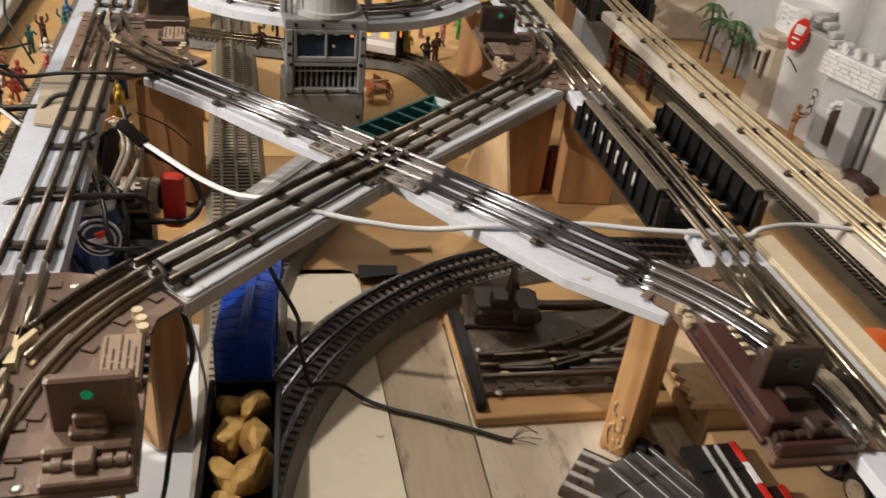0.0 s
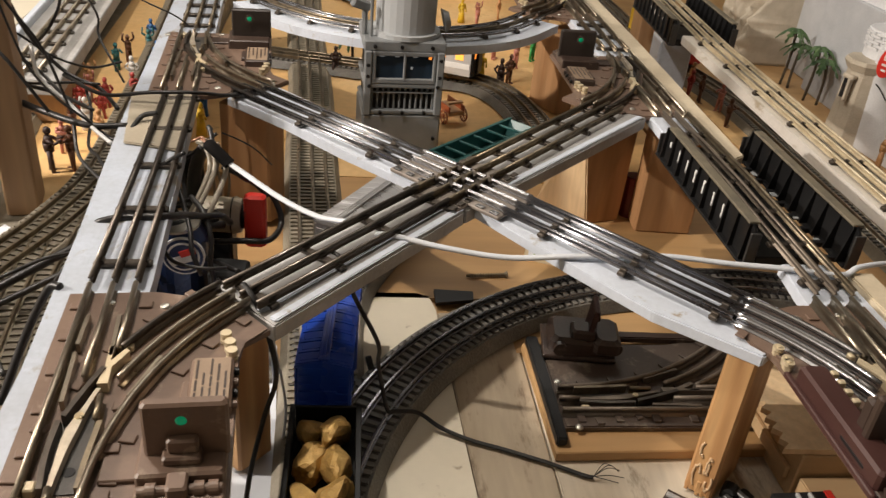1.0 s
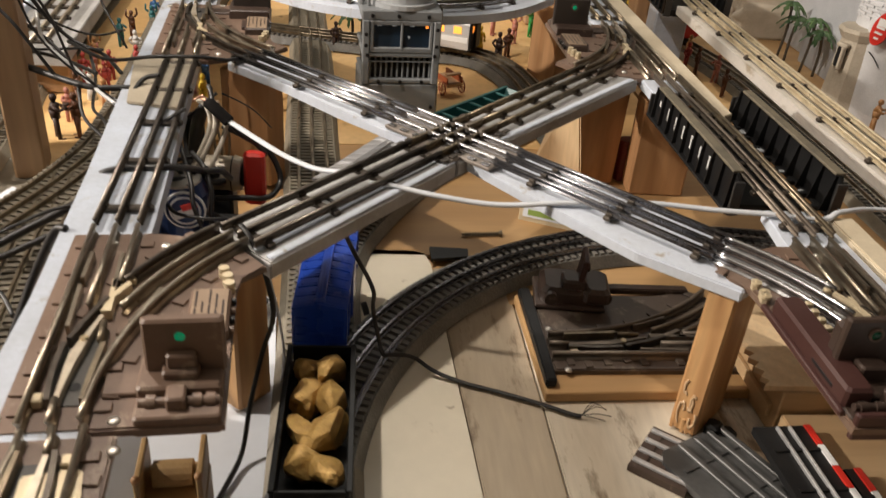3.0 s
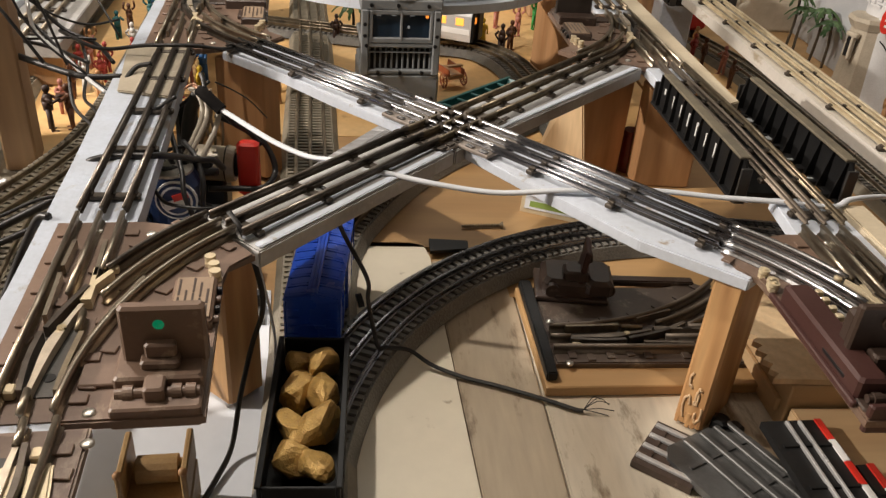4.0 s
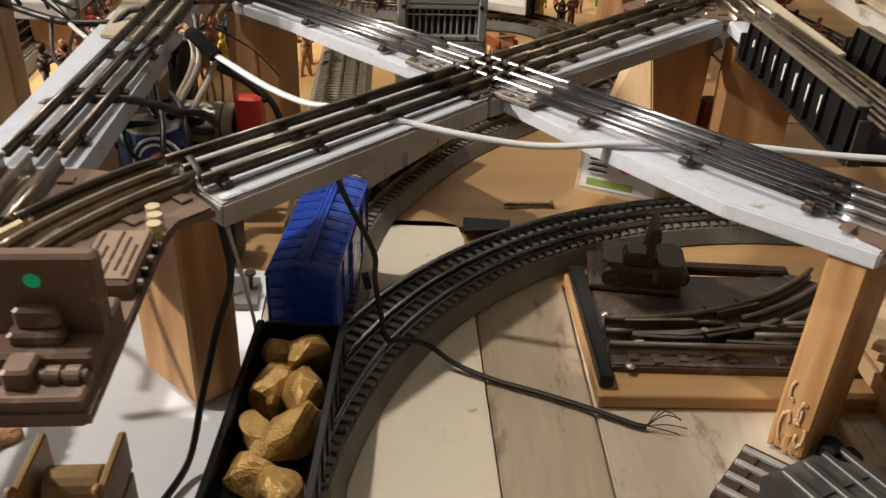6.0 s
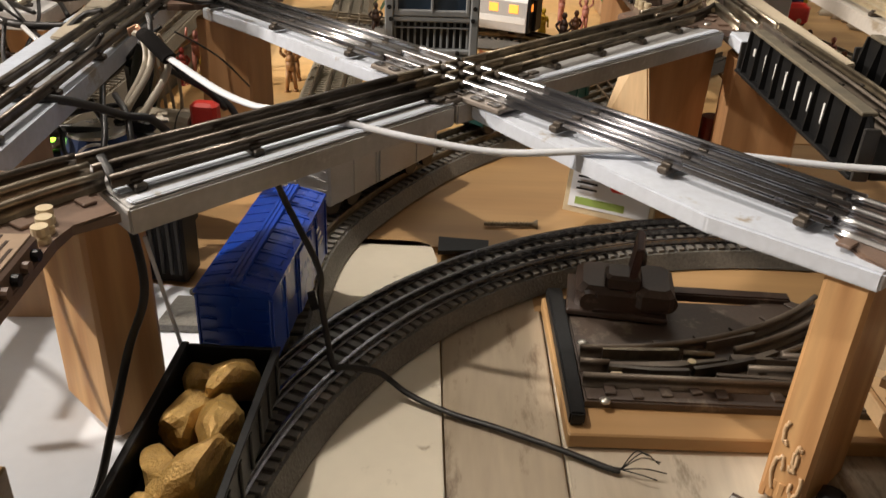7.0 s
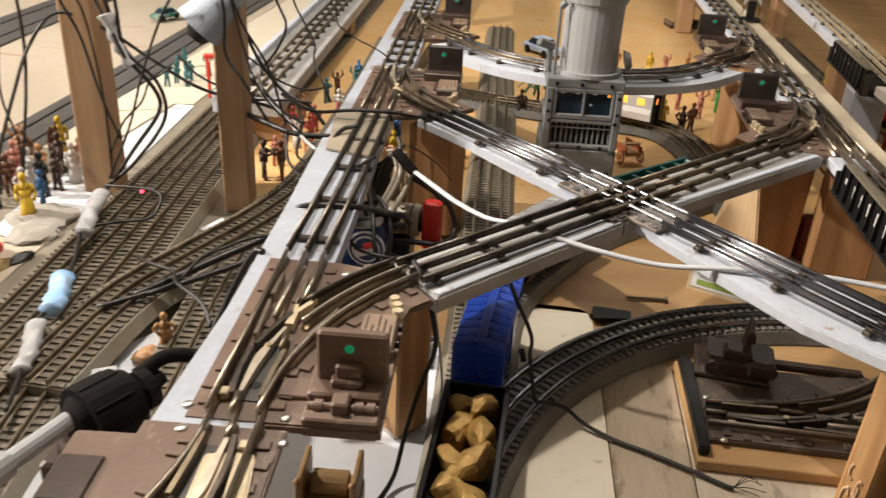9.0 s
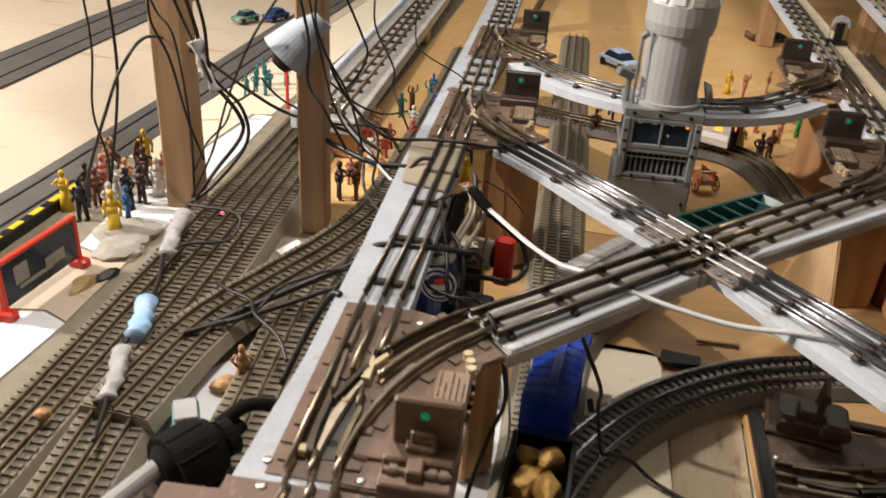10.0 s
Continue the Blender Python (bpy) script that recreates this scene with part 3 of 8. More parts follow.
def crossing():
    t = thing("track_crossing", "square track crossing with two brown tie plates and silver rails", "track crossing", (*CROSS, TOP))
    ub = (Vector((*JB4, 0)) - Vector((*JB1, 0))).normalized()
    uc = (Vector((*JC2, 0)) - Vector((*JC3, 0))).normalized()
    for u, m, ln in ((ub, M["rail_dark"], 0.045), (uc, M["rail_steel"], 0.062)):
        ang = math.degrees(math.atan2(u.y, u.x))
        for s in (-1, 1):
            bm = bmesh.new()
            box(bm, (u.x * s * (ln * 0.5 + 0.013), u.y * s * (ln * 0.5 + 0.013), 0.0018), (ln - 0.022, 0.058, 0.0036), ang, 0.0012)
            base = part("base_plate", bm, M["tie_plate"], t)
            for k in range(3):
                for e in (-1, 1):
                    v = Vector((-u.y, u.x, 0)) * e * 0.0255
                    q = u * s * (0.026 + k * ln * 0.25) + v
                    part("rail_clip", box(bmesh.new(), (q.x, q.y, 0.0044), (0.008, 0.005, 0.0016), ang, 0.0004), M["rail_steel"] if m is M["rail_steel"] else M["tie_dark"], base)
        n = Vector((-u.y, u.x, 0))
        for d in (-GAUGE, 0, GAUGE):
            cuts = (-ln, -GAUGE - 0.004, -GAUGE + 0.004, -0.004, 0.004, GAUGE - 0.004, GAUGE + 0.004, ln)
            for a, b in zip(cuts[::2], cuts[1::2]):
                bm = bmesh.new()
                sweep(bm, [n * d + u * a, n * d + u * b], RAIL_RAISED, 0.0013)
                part("rail", bm, m, t)
    part("centre_block", box(bmesh.new(), (0, 0, 0.002), (0.048, 0.048, 0.004), math.degrees(math.atan2(ub.y, ub.x)), 0.001), M["tie_dark"], t)
    for i in (-1, 0, 1):
        for j in (-1, 0, 1):
            p = Vector((-ub.y, ub.x, 0)) * GAUGE * i + Vector((-uc.y, uc.x, 0)) * GAUGE * j
            part("rail_pad", box(bmesh.new(), (p.x, p.y, 0.0058), (0.008, 0.008, 0.004), 45, 0.001), M["tie_dark"], t)


crossing()


def turnout(label, at, turn, sx, sy, k, base_mat, machine_mat, rail_mat, lamp_on=True, z=TOP - 0.005, curve_mat=None, machine=True, lamp_mat=None, frog_mat=None, wide=1.0, shift=0.0):
    """A right-hand three-rail switch: base plate, straight and curved rails, frog, points and its motor housing with lamp."""
    t = thing("track_switch", label, "track switch", (at[0], at[1], z), turn, "track switches")
    F = lambda x, y: (sx * (x + shift) * k, sy * y * k)
    V = lambda x, y, h=0.0: Vector((*F(x, y), h))
    R = 0.262
    out = [(-0.0295, 0), (0.087, 0), (0.087, 0.128), (0.089, 0.142), (0.106, 0.156), (0.088, 0.178), (0.074, 0.198), (0.060, 0.196), (0.045, 0.197), (0.028, 0.204), (-0.0295, 0.204)]
    out = [(x if x < 0.05 or (wide > 0.5 and y > 0.17) else 0.05 + (x - 0.05) * wide, y) for x, y in out]
    bm = prism(bmesh.new(), [F(*p) for p in out], 0.0, 0.0055)
    bmesh.ops.bevel(bm, geom=[e for e in bm.edges if abs(e.verts[0].co.z - e.verts[1].co.z) < 1e-6 and e.verts[0].co.z > 0.003], offset=0.0012, segments=2, affect="EDGES")
    base = part("base_plate", bm, base_mat, t)
    top = 0.0056
    # raised tie lugs along both routes
    arcpt = lambda a, d=0.0: ((R - d) * -1 * math.cos(radians(a)) + R, R * 0 + (R - d) * math.sin(radians(a)) + 0.004)
    for i in range(6):
        y = 0.016 + i * 0.034
        for s in (-0.82, 0.95):
            part("tie_lug", box(bmesh.new(), (*F(s * 0.0245, y), top + 0.0008), (0.009 * k, 0.007 * k, 0.0018), 0, 0.0005), base_mat, base)
        a = 6 + i * 7.4
        for d in (-0.0245, 0.0245):
            x, yy = R - (R + d) * math.cos(radians(a)), (R + d) * math.sin(radians(a)) + 0.002
            part("tie_lug", box(bmesh.new(), (*F(x, yy), top + 0.0008), (0.009 * k, 0.007 * k, 0.0018), sx * sy * -a, 0.0005), base_mat, base)
    def rail(pts, m, h=0.0):
        bm = bmesh.new()
        sweep(bm, [V(*p) for p in pts], [(u, v) for u, v in RAIL], top - 0.0002 + h)
        return part("rail", bm, m, t, smooth=True)
    cm = curve_mat or rail_mat
    cv = lambda d, a0, a1, n=14: [(R - (R + d) * math.cos(radians(a0 + (a1 - a0) * i / n)), 0.002 + (R + d) * math.sin(radians(a0 + (a1 - a0) * i / n))) for i in range(n + 1)]
    g = 0.0150
    rail([(-g, 0), (-g, 0.1), (-g, 0.204)], rail_mat)
    rail([(0, 0.105), (0, 0.15), (0, 0.204)], rail_mat)
    rail([(g, 0.131), (g, 0.16), (g, 0.204)], rail_mat)
    rail([(0, 0.0), (-0.0004, 0.010), (-0.0007, 0.018)], rail_mat)
    rail(cv(-g, 0, 46.5), cm)
    rail(cv(0, 22.5, 46.5), cm)
    rail(cv(g, 28, 46.5), M["rail_black"] if cm is M["rail_warm"] else cm)
    rail([(0.0123, 0.0867), (0.0128, 0.077), (0.0130, 0.0676)], M["rail_dark"])
    # guard rails, frog, swinging centre rail and point blades
    for pts in ([(-0.0092, 0.168), (-0.0098, 0.136)], [(-0.0096, 0.128), (-0.0080, 0.083)], [(0.0101, 0.167), (0.0116, 0.124)], [(0.0409, 0.1217), (0.0345, 0.104), (0.0273, 0.0856)]):
        bm = bmesh.new()
        sweep(bm, [V(*p) for p in pts], [(-0.0013, 0), (0.0013, 0), (0.0013, 0.0070), (-0.0013, 0.0070)], top)
        part("guard_rail", bm, rail_mat, t)
    bm = prism(bmesh.new(), [F(*p) for p in ((0.0081, 0.0975), (0.0143, 0.0975), (0.0140, 0.1125), (0.0222, 0.1275), (0.0196, 0.1305), (0.0126, 0.1185), (0.0122, 0.1330), (0.0096, 0.1330), (0.0102, 0.1130))], top, top + 0.0070)
    part("frog", bm, frog_mat or M["cream_metal"], t, "metal frog plate")
    part("contact_pad", box(bmesh.new(), (*F(0.0200, 0.1365), top + 0.0025), (0.006 * k, 0.005 * k, 0.005), 0, 0.0008), M["cream_metal"], t)
    spine = smooth_line([V(-0.0007, 0.017, top + 0.0012), V(0.0008, 0.052, top + 0.0012), V(0.0042, 0.0712, top + 0.0012), V(0.0098, 0.094, top + 0.0012)], 6)
    bm = bmesh.new()
    rings = []
    for i, p in enumerate(spine):
        u = i / (len(spine) - 1)
        hw = (0.0014 + 0.0016 * math.sin(math.pi * min(1.0, u * 1.15)) ** 2) * k
        rings.append([bm.verts.new(p + Vector((e * hw, 0, h))) for e, h in ((-1, 0), (1, 0), (1, 0.0054), (-1, 0.0054))])
    for a, b in zip(rings, rings[1:]):
        for q in range(4):
            bm.faces.new((a[q], a[(q + 1) % 4], b[(q + 1) % 4], b[q]))
    bm.faces.new(rings[0])
    bm.faces.new(rings[-1][::-1])
    swing = part("swing_rail", bm, frog_mat or M["swing_steel"], t, "pale swinging centre rail")
    bm = bmesh.new()
    rod(bm, V(0.0040, 0.0705, top + 0.006), V(0.0040, 0.0705, top + 0.0074), 0.0026, 14)
    part("pivot", bm, M["brass"], swing)
    for pts, m in (([(-0.0047, 0.0170), (-0.0069, 0.0420), (-0.0060, 0.0665)], "rail_black"), ([(-0.0042, 0.0700), (0.0027, 0.0924), (0.0098, 0.1120)], "rail_black"), ([(0.0132, 0.0160), (0.0137, 0.0364), (0.0157, 0.0650)], "rail_dark")):
        bm = bmesh.new()
        sweep(bm, smooth_line([V(*p) for p in pts], 5), [(-0.0015, 0), (0.0015, 0), (0.0015, 0.0080), (-0.0015, 0.0080)], top)
        part("point_blade", bm, M[m], t)
    bm = prism(bmesh.new(), [F(*p) for p in ((-0.0060, 0.0190), (0.0126, 0.0190), (0.0150, 0.066), (0.0100, 0.0860), (-0.0090, 0.0691))], top, top + 0.0007)
    part("point_bed", bm, M["black_worn_bed"], t)
    bm = bmesh.new()
    rod(bm, V(0.0050, 0.0340, top + 0.0004), V(0.0050, 0.0340, top + 0.0011), 0.0034 * k, 14)
    part("bed_hole", bm, M["black"], t)
    part("contact_pad", box(bmesh.new(), (*F(-0.0105, 0.0215), top + 0.003), (0.0055, 0.0075, 0.006), 0, 0.0008), M["cream_metal"], t)
    for x, y in ((0.030, 0.006), (0.036, 0.185), (-0.030, 0.012), (0.0, 0.19)):
        bm = bmesh.new()
        ball(bm, V(x, y, top), 0.0036 * k, 12, (1, 1, 0.42))
        part("rivet_head", bm, M["nickel"], t, smooth=True)
    if not machine:
        return t
    # motor housing
    H = lambda x0, x1, y0, y1, z0, z1, m, nm, b=0.002, parent=t, lb="": part(nm, box(bmesh.new(), (*F((x0 + x1) / 2, (y0 + y1) / 2), (z0 + z1) / 2), ((x1 - x0) * k, (y1 - y0) * k, z1 - z0), 0, b), m, parent, lb)
    body = H(0.040, 0.085, 0.018, 0.058, 0.0, 0.0165, machine_mat, "motor_housing", 0.0014)
    H(0.040, 0.085, 0.001, 0.0178, -0.003, 0.0105, machine_mat, "housing_step", 0.0012, body)
    bm = bmesh.new()
    rod(bm, V(0.042, 0.0125, 0.0112), V(0.084, 0.0125, 0.0112), 0.0030, 14)
    for x in (0.046, 0.070, 0.077):
        rod(bm, V(x, 0.0125, 0.0115), V(x + 0.005, 0.0125, 0.0115), 0.0042, 16)
    part("motor_shaft", bm, machine_mat, body)
    H(0.0565, 0.067, 0.006, 0.019, 0.0095, 0.0185, machine_mat, "gear_cover", 0.0012, body)
    lamp = H(0.0435, 0.0870, 0.0325, 0.0400, 0.0135, 0.0500, lamp_mat or machine_mat, "lamp_plate", 0.0016)
    H(0.053, 0.073, 0.024, 0.0345, 0.0160, 0.0215, machine_mat, "lever_block", 0.0012, lamp)
    H(0.0555, 0.0715, 0.0275, 0.0345, 0.021, 0.030, machine_mat, "lever_cap", 0.0012, lamp)
    for s, yy in ((-1, 0.0336), (1, 0.0424)):
        bm = bmesh.new()
        rod(bm, V(0.0635, yy, 0.0395), V(0.0635, yy + s * 0.0012, 0.0395), 0.0052, 18)
        part("lens_ring", bm, machine_mat, lamp)
        bm = bmesh.new()
        ball(bm, V(0.0635, yy + s * 0.0006, 0.0395), 0.0034, 14, (1, 0.45, 1))
        part("lens", bm, M["lens_green"] if lamp_on else M["lens_dark"], lamp, "green glass lens", True)
    block = H(0.0600, 0.0850, 0.0720, 0.1180, 0.0, 0.0135, machine_mat, "terminal_block", 0.0016)
    H(0.0555, 0.0605, 0.0760, 0.1000, 0.0, 0.010, machine_mat, "block_ledge", 0.001, block)
    for j in range(4):
        bm = bmesh.new()
        rod(bm, V(0.0850, 0.080 + 0.010 * j, 0.0075), V(0.0880, 0.080 + 0.010 * j, 0.0075), 0.0026, 10)
        part("stud", bm, M["black"] if j % 2 else machine_mat, block)
    # name plate in a paler tan than the housing on some switches
    plate = H(0.0618, 0.0835, 0.0740, 0.1160, 0.0133, 0.0142, M["plate_tan"] if lamp_on else machine_mat, "name_plate", 0.0003, block)
    for col, cuts in enumerate(((0.079, 0.086, 0.0875, 0.097, 0.099, 0.116), (0.080, 0.091, 0.093, 0.104), (0.079, 0.090, 0.0915, 0.1005, 0.102, 0.117), (0.083, 0.095, 0.0965, 0.112), (0.079, 0.088, 0.0895, 0.105))):
        for a, b in zip(cuts[::2], cuts[1::2]):
            part("marking", box(bmesh.new(), (*F(0.0640 + 0.0042 * col, (a + b) / 2 - 0.0025), 0.0143), (0.0013 * k, (b - a) * k, 0.0003), 0), M["brown_dark"], block)
    for x, y in ((0.0785, 0.143), (0.0815, 0.134), (0.0830, 0.125)):
        post = bmesh.new()
        rod(post, V(x, y, 0.0), V(x, y, 0.012), 0.0016, 8)
        rod(post, V(x, y, 0.004), V(x, y, 0.008), 0.0038, 12)
        rod(post, V(x, y, 0.0095), V(x, y, 0.0132), 0.0036, 12)
        part("terminal_nut", post, M["cream_metal"], t)
    H(0.0205, 0.0405, 0.0245, 0.0430, 0.0050, 0.0082, machine_mat, "throw_bar", 0.0008)
    return t


M["black_worn_bed"] = mat("worn_black_plate", (0.055, 0.052, 0.048), 0.45, 0.2, (0.11, 0.10, 0.09), 60, 0.6, 0.2)
M["swing_steel"] = mat("worn_pale_steel", (0.60, 0.53, 0.42), 0.36, 0.55, (0.36, 0.30, 0.23), 70, 0.7, 0.15)
M["cream_metal"] = mat("cream_metal", (0.66, 0.56, 0.38), 0.42, 0.3, (0.50, 0.40, 0.26), 40, 0.6, 0.12)
M["plate_tan"] = mat("paler_tan_plate", (0.30, 0.215, 0.145), 0.5, 0.0, (0.22, 0.155, 0.105), 45, 0.6, 0.12)
M["lens_green"] = mat("green_lens", (0.0, 0.20, 0.09), 0.2, 0.0, (0.0, 0.12, 0.05), 40, 0.3, 0.05, 0.0, emit=(0.0, 0.30, 0.13, 0.35))
M["lens_dark"] = mat("dark_green_lens", (0.0, 0.05, 0.025), 0.2, 0.0, (0.0, 0.04, 0.02), 40, 0.3, 0.05, 0.0)
turnout("brown plastic track switch with a green-lensed motor housing", (AX(0.4) + 0.001, 0.400), 4.1, 1, 1, 1.0, M["brown"], M["brown"], M["rail_warm"], shift=-0.0045)
right_switch = turnout("dark brown track switch with maroon motor housing and silver rails", (DX(0.4), 0.398), 0.0, -1, 1, 1.0, M["brown"], M["maroon"], M["rail_warm"], False, curve_mat=M["rail_steel"], machine=False, wide=0.63)


def covered_machine(t):
    """Motor side of the right-hand switch: long side cover, upright lamp plate and open shaft bay."""
    H = lambda name, x0, x1, y0, y1, z0, z1, m, b=0.0015, parent=t: part(name, box(bmesh.new(), (-(x0 + x1) / 2, (y0 + y1) / 2, (z0 + z1) / 2), (x1 - x0, y1 - y0, z1 - z0), 0, b), m, parent)
    cover = H("side_cover", 0.0545, 0.0730, 0.016, 0.114, 0.0, 0.0195, M["maroon"], 0.002)
    H("cover_lip", 0.0725, 0.0765, 0.012, 0.122, 0.003, 0.0075, M["maroon"], 0.001, cover)
    H("cover_slot", 0.0705, 0.0733, 0.030, 0.056, 0.0098, 0.0122, M["black"], 0.0003, cover)
    for y in (0.079, 0.088, 0.097, 0.106):
        H("terminal_stud", 0.0500, 0.0550, y - 0.0022, y + 0.0022, 0.0150, 0.0195, M["cream_metal"], 0.0006, cover)
    plate = H("lamp_plate", 0.0280, 0.0665, 0.0440, 0.0500, 0.0140, 0.0490, M["brown_dark"], 0.002)
    H("plate_back", 0.0310, 0.0640, 0.0500, 0.0610, 0.0060, 0.0400, M["brown_dark"], 0.003, plate)
    H("lever_block", 0.0370, 0.0550, 0.0330, 0.0442, 0.0100, 0.0220, M["brown_dark"], 0.0012, plate)
    bm = bmesh.new()
    rod(bm, (-0.047, 0.0438, 0.039), (-0.047, 0.0425, 0.039), 0.0048, 16)
    part("lens_ring", bm, M["brown"], plate)
    bm = bmesh.new()
    ball(bm, (-0.047, 0.0430, 0.039), 0.0036, 12, (1, 0.4, 1))
    part("lens", bm, M["lens_dark"], plate, "unlit dark green lens", True)
    bay = H("motor_housing", 0.0260, 0.0540, 0.0200, 0.0440, 0.0030, 0.0120, M["brown_dark"], 0.0015)
    H("bay_wall", 0.0220, 0.0720, 0.0010, 0.0060, -0.0060, 0.0130, M["maroon"], 0.0012, bay)
    H("bay_floor", 0.0230, 0.0720, 0.0060, 0.0200, -0.0020, 0.0070, M["brown_dark"], 0.001, bay)
    bm = bmesh.new()
    rod(bm, (-0.025, 0.0130, 0.0095), (-0.068, 0.0130, 0.0095), 0.0026, 12)
    for x in (0.030, 0.050, 0.060):
        rod(bm, (-x, 0.0130, 0.0095), (-x - 0.005, 0.0130, 0.0095), 0.0036, 14)
    part("motor_shaft", bm, M["brown_dark"], bay)
    H("gear_cover", 0.0400, 0.0490, 0.0080, 0.0200, 0.0090, 0.0190, M["brown_dark"], 0.0015, bay)
    for x, y in ((0.0722, 0.142), (0.0715, 0.130), (0.0725, 0.1215 + 0.004)):
        bm = bmesh.new()
        rod(bm, (-x, y, 0.004), (-x, y, 0.013), 0.0015, 8)
        rod(bm, (-x, y, 0.0058), (-x, y, 0.0088), 0.0034, 6)
        rod(bm, (-x, y, 0.0098), (-x, y, 0.0122), 0.0038, 12)
        part("terminal_nut", bm, M["cream_metal"], t)


covered_machine(right_switch)
turnout("brown track switch with a dark square signal lamp", (AX(1.215), 1.215), 4.1, 1, -1, 1.12, M["brown"], M["brown_dark"], M["rail_warm"], curve_mat=M["rail_warm"], lamp_mat=M["lamp_black"])
turnout("brown track switch with a dark square signal lamp", (DX(1.21), 1.21), 0.0, -1, -1, 1.10, M["brown"], M["brown_dark"], M["rail_warm"], lamp_mat=M["lamp_black"])
turnout("brown track switch with a dark square signal lamp at far loop", (AX(1.63), 1.63), 4.1, 1, -1, 1.1, M["brown"], M["brown_dark"], M["rail_dark"], lamp_mat=M["lamp_black"])
turnout("brown track switch with a dark square signal lamp at far loop", (DX(1.62), 1.62), 0.0, -1, -1, 1.1, M["brown"], M["brown_dark"], M["rail_warm"], lamp_mat=M["lamp_black"])
turnout("brown track switch with cream centre plate beside the table edge", (AX(0.396), 0.396), 4.1, -1, -1, 1.0, M["brown"], M["brown_dark"], M["rail_warm"], False, machine=False, wide=0.1)

# ---- roadbed tracks on the table ----
G_LINE = smooth_line([(0.118, 0.15, 0), (0.112, 0.50, 0), (0.104, 0.77, 0), (0.084, 1.09, 0), (0.069, 1.41, 0), (0.045, 1.75, 0), (0.02, 2.2, 0)], 5)
roadbed_track("weathered tan-grey roadbed track running below the crossing", G_LINE, 0.0, M["roadbed_tan"], M["bed_tie_tan"], M["rail_warm"], gap=M["gap_tan"])
CURVE = arc(0.488, 0.462, 0.378, 188, 90, 40) + [Vector((0.56, 0.839, 0)), Vector((0.66, 0.826, 0))]
roadbed_track("dark grey curved roadbed track with weathered shoulders", CURVE, 0.001, M["roadbed"], M["bed_tie"], M["rail_blued"], width=0.055, base=0.068)
roadbed_track("dark roadbed track slanting past the grey tower", smooth_line([(0.1115, 0.665, 0), (0.1105, 0.755, 0), (0.120, 0.815, 0), (0.139, 0.866, 0), (0.176, 0.938, 0), (0.215, 0.998, 0), (0.262, 1.052, 0), (0.325, 1.117, 0), (0.395, 1.190, 0), (0.47, 1.275, 0), (0.60, 1.43, 0)], 5), 0.0015, M["roadbed"], M["bed_tie"], M["rail_dark"])
roadbed_track("dark roadbed track in front of the lit passenger car", smooth_line([(-0.10, 1.58, 0), (0.1, 1.528, 0), (0.25, 1.492, 0), (0.345, 1.468, 0), (0.40, 1.38, 0), (0.425, 1.20, 0), (0.44, 1.05, 0)], 5), 0.002, M["roadbed"], M["bed_tie"], M["rail_dark"])
roadbed_track("grey roadbed track between the white board and the castle", smooth_line([(0.80, 0.45, 0), (0.806, 1.2, 0), (0.80, 1.42, 0), (0.765, 1.6, 0), (0.742, 1.8, 0), (0.735, 2.4, 0)], 6), 0.0005, M["roadbed_tan"], M["bed_tie"], M["rail_warm"])
Y1 = [Vector((-0.285, 0.20, YARD)), Vector((-0.310, 0.62, YARD)), Vector((-0.345, 1.1, YARD)), Vector((-0.41, 2.0, YARD))]
Y2 = [Vector((-0.205, 0.30, YARD)), Vector((-0.258, 0.66, YARD)), Vector((-0.300, 1.12, YARD)), Vector((-0.36, 2.0, YARD))]
Y3 = smooth_line([(-0.235, 0.52, YARD), (-0.228, 0.66, YARD), (-0.195, 0.765, YARD), (-0.158, 0.876, YARD), (-0.140, 1.01, YARD), (-0.155, 1.35, YARD), (-0.187, 1.8, YARD)], 6)
Y4 = smooth_line([(-0.105, 0.36, YARD), (-0.13, 0.56, YARD), (-0.150, 0.74, YARD), (-0.154, 0.90, YARD)], 6)
for ln, lab in ((Y1, "outer tan-grey yard track with pale ties"), (Y2, "inner tan-grey yard track with pale ties"), (Y3, "curved tan-grey yard track branching off"), (Y4, "dark-railed yard track beside the white board")):
    roadbed_track(lab, ln, 0.0003 * (1 + len(ln)), M["yard_bed"], M["yard_tie"], M["rail_dark"], width=0.062, base=0.074, gap=M["yard_gap"])

# ---- supports ----
M["glue"] = mat("dried_glue", (0.60, 0.42, 0.25), 0.3, 0.0, (0.54, 0.36, 0.20), 80, 0.6, 0.1, 0.2)


def post(label, foot, size, turn, h0, h1, material, name="wooden_post", lean=(0, 0)):
    ob = part(name, box(bmesh.new(), (0, 0, (h1 - h0) / 2), (*size, h1 - h0), 0, 0.0022), material)
    up = Vector((*lean, h1 - h0)).normalized()
    ob.matrix_world = Matrix.Translation((*foot, h0)) @ Vector((0, 0, 1)).rotation_difference(up).to_matrix().to_4x4() @ pose(0, 0, 0, 0, 0, turn)
    return tagged(ob, label, "post", "wooden supports")


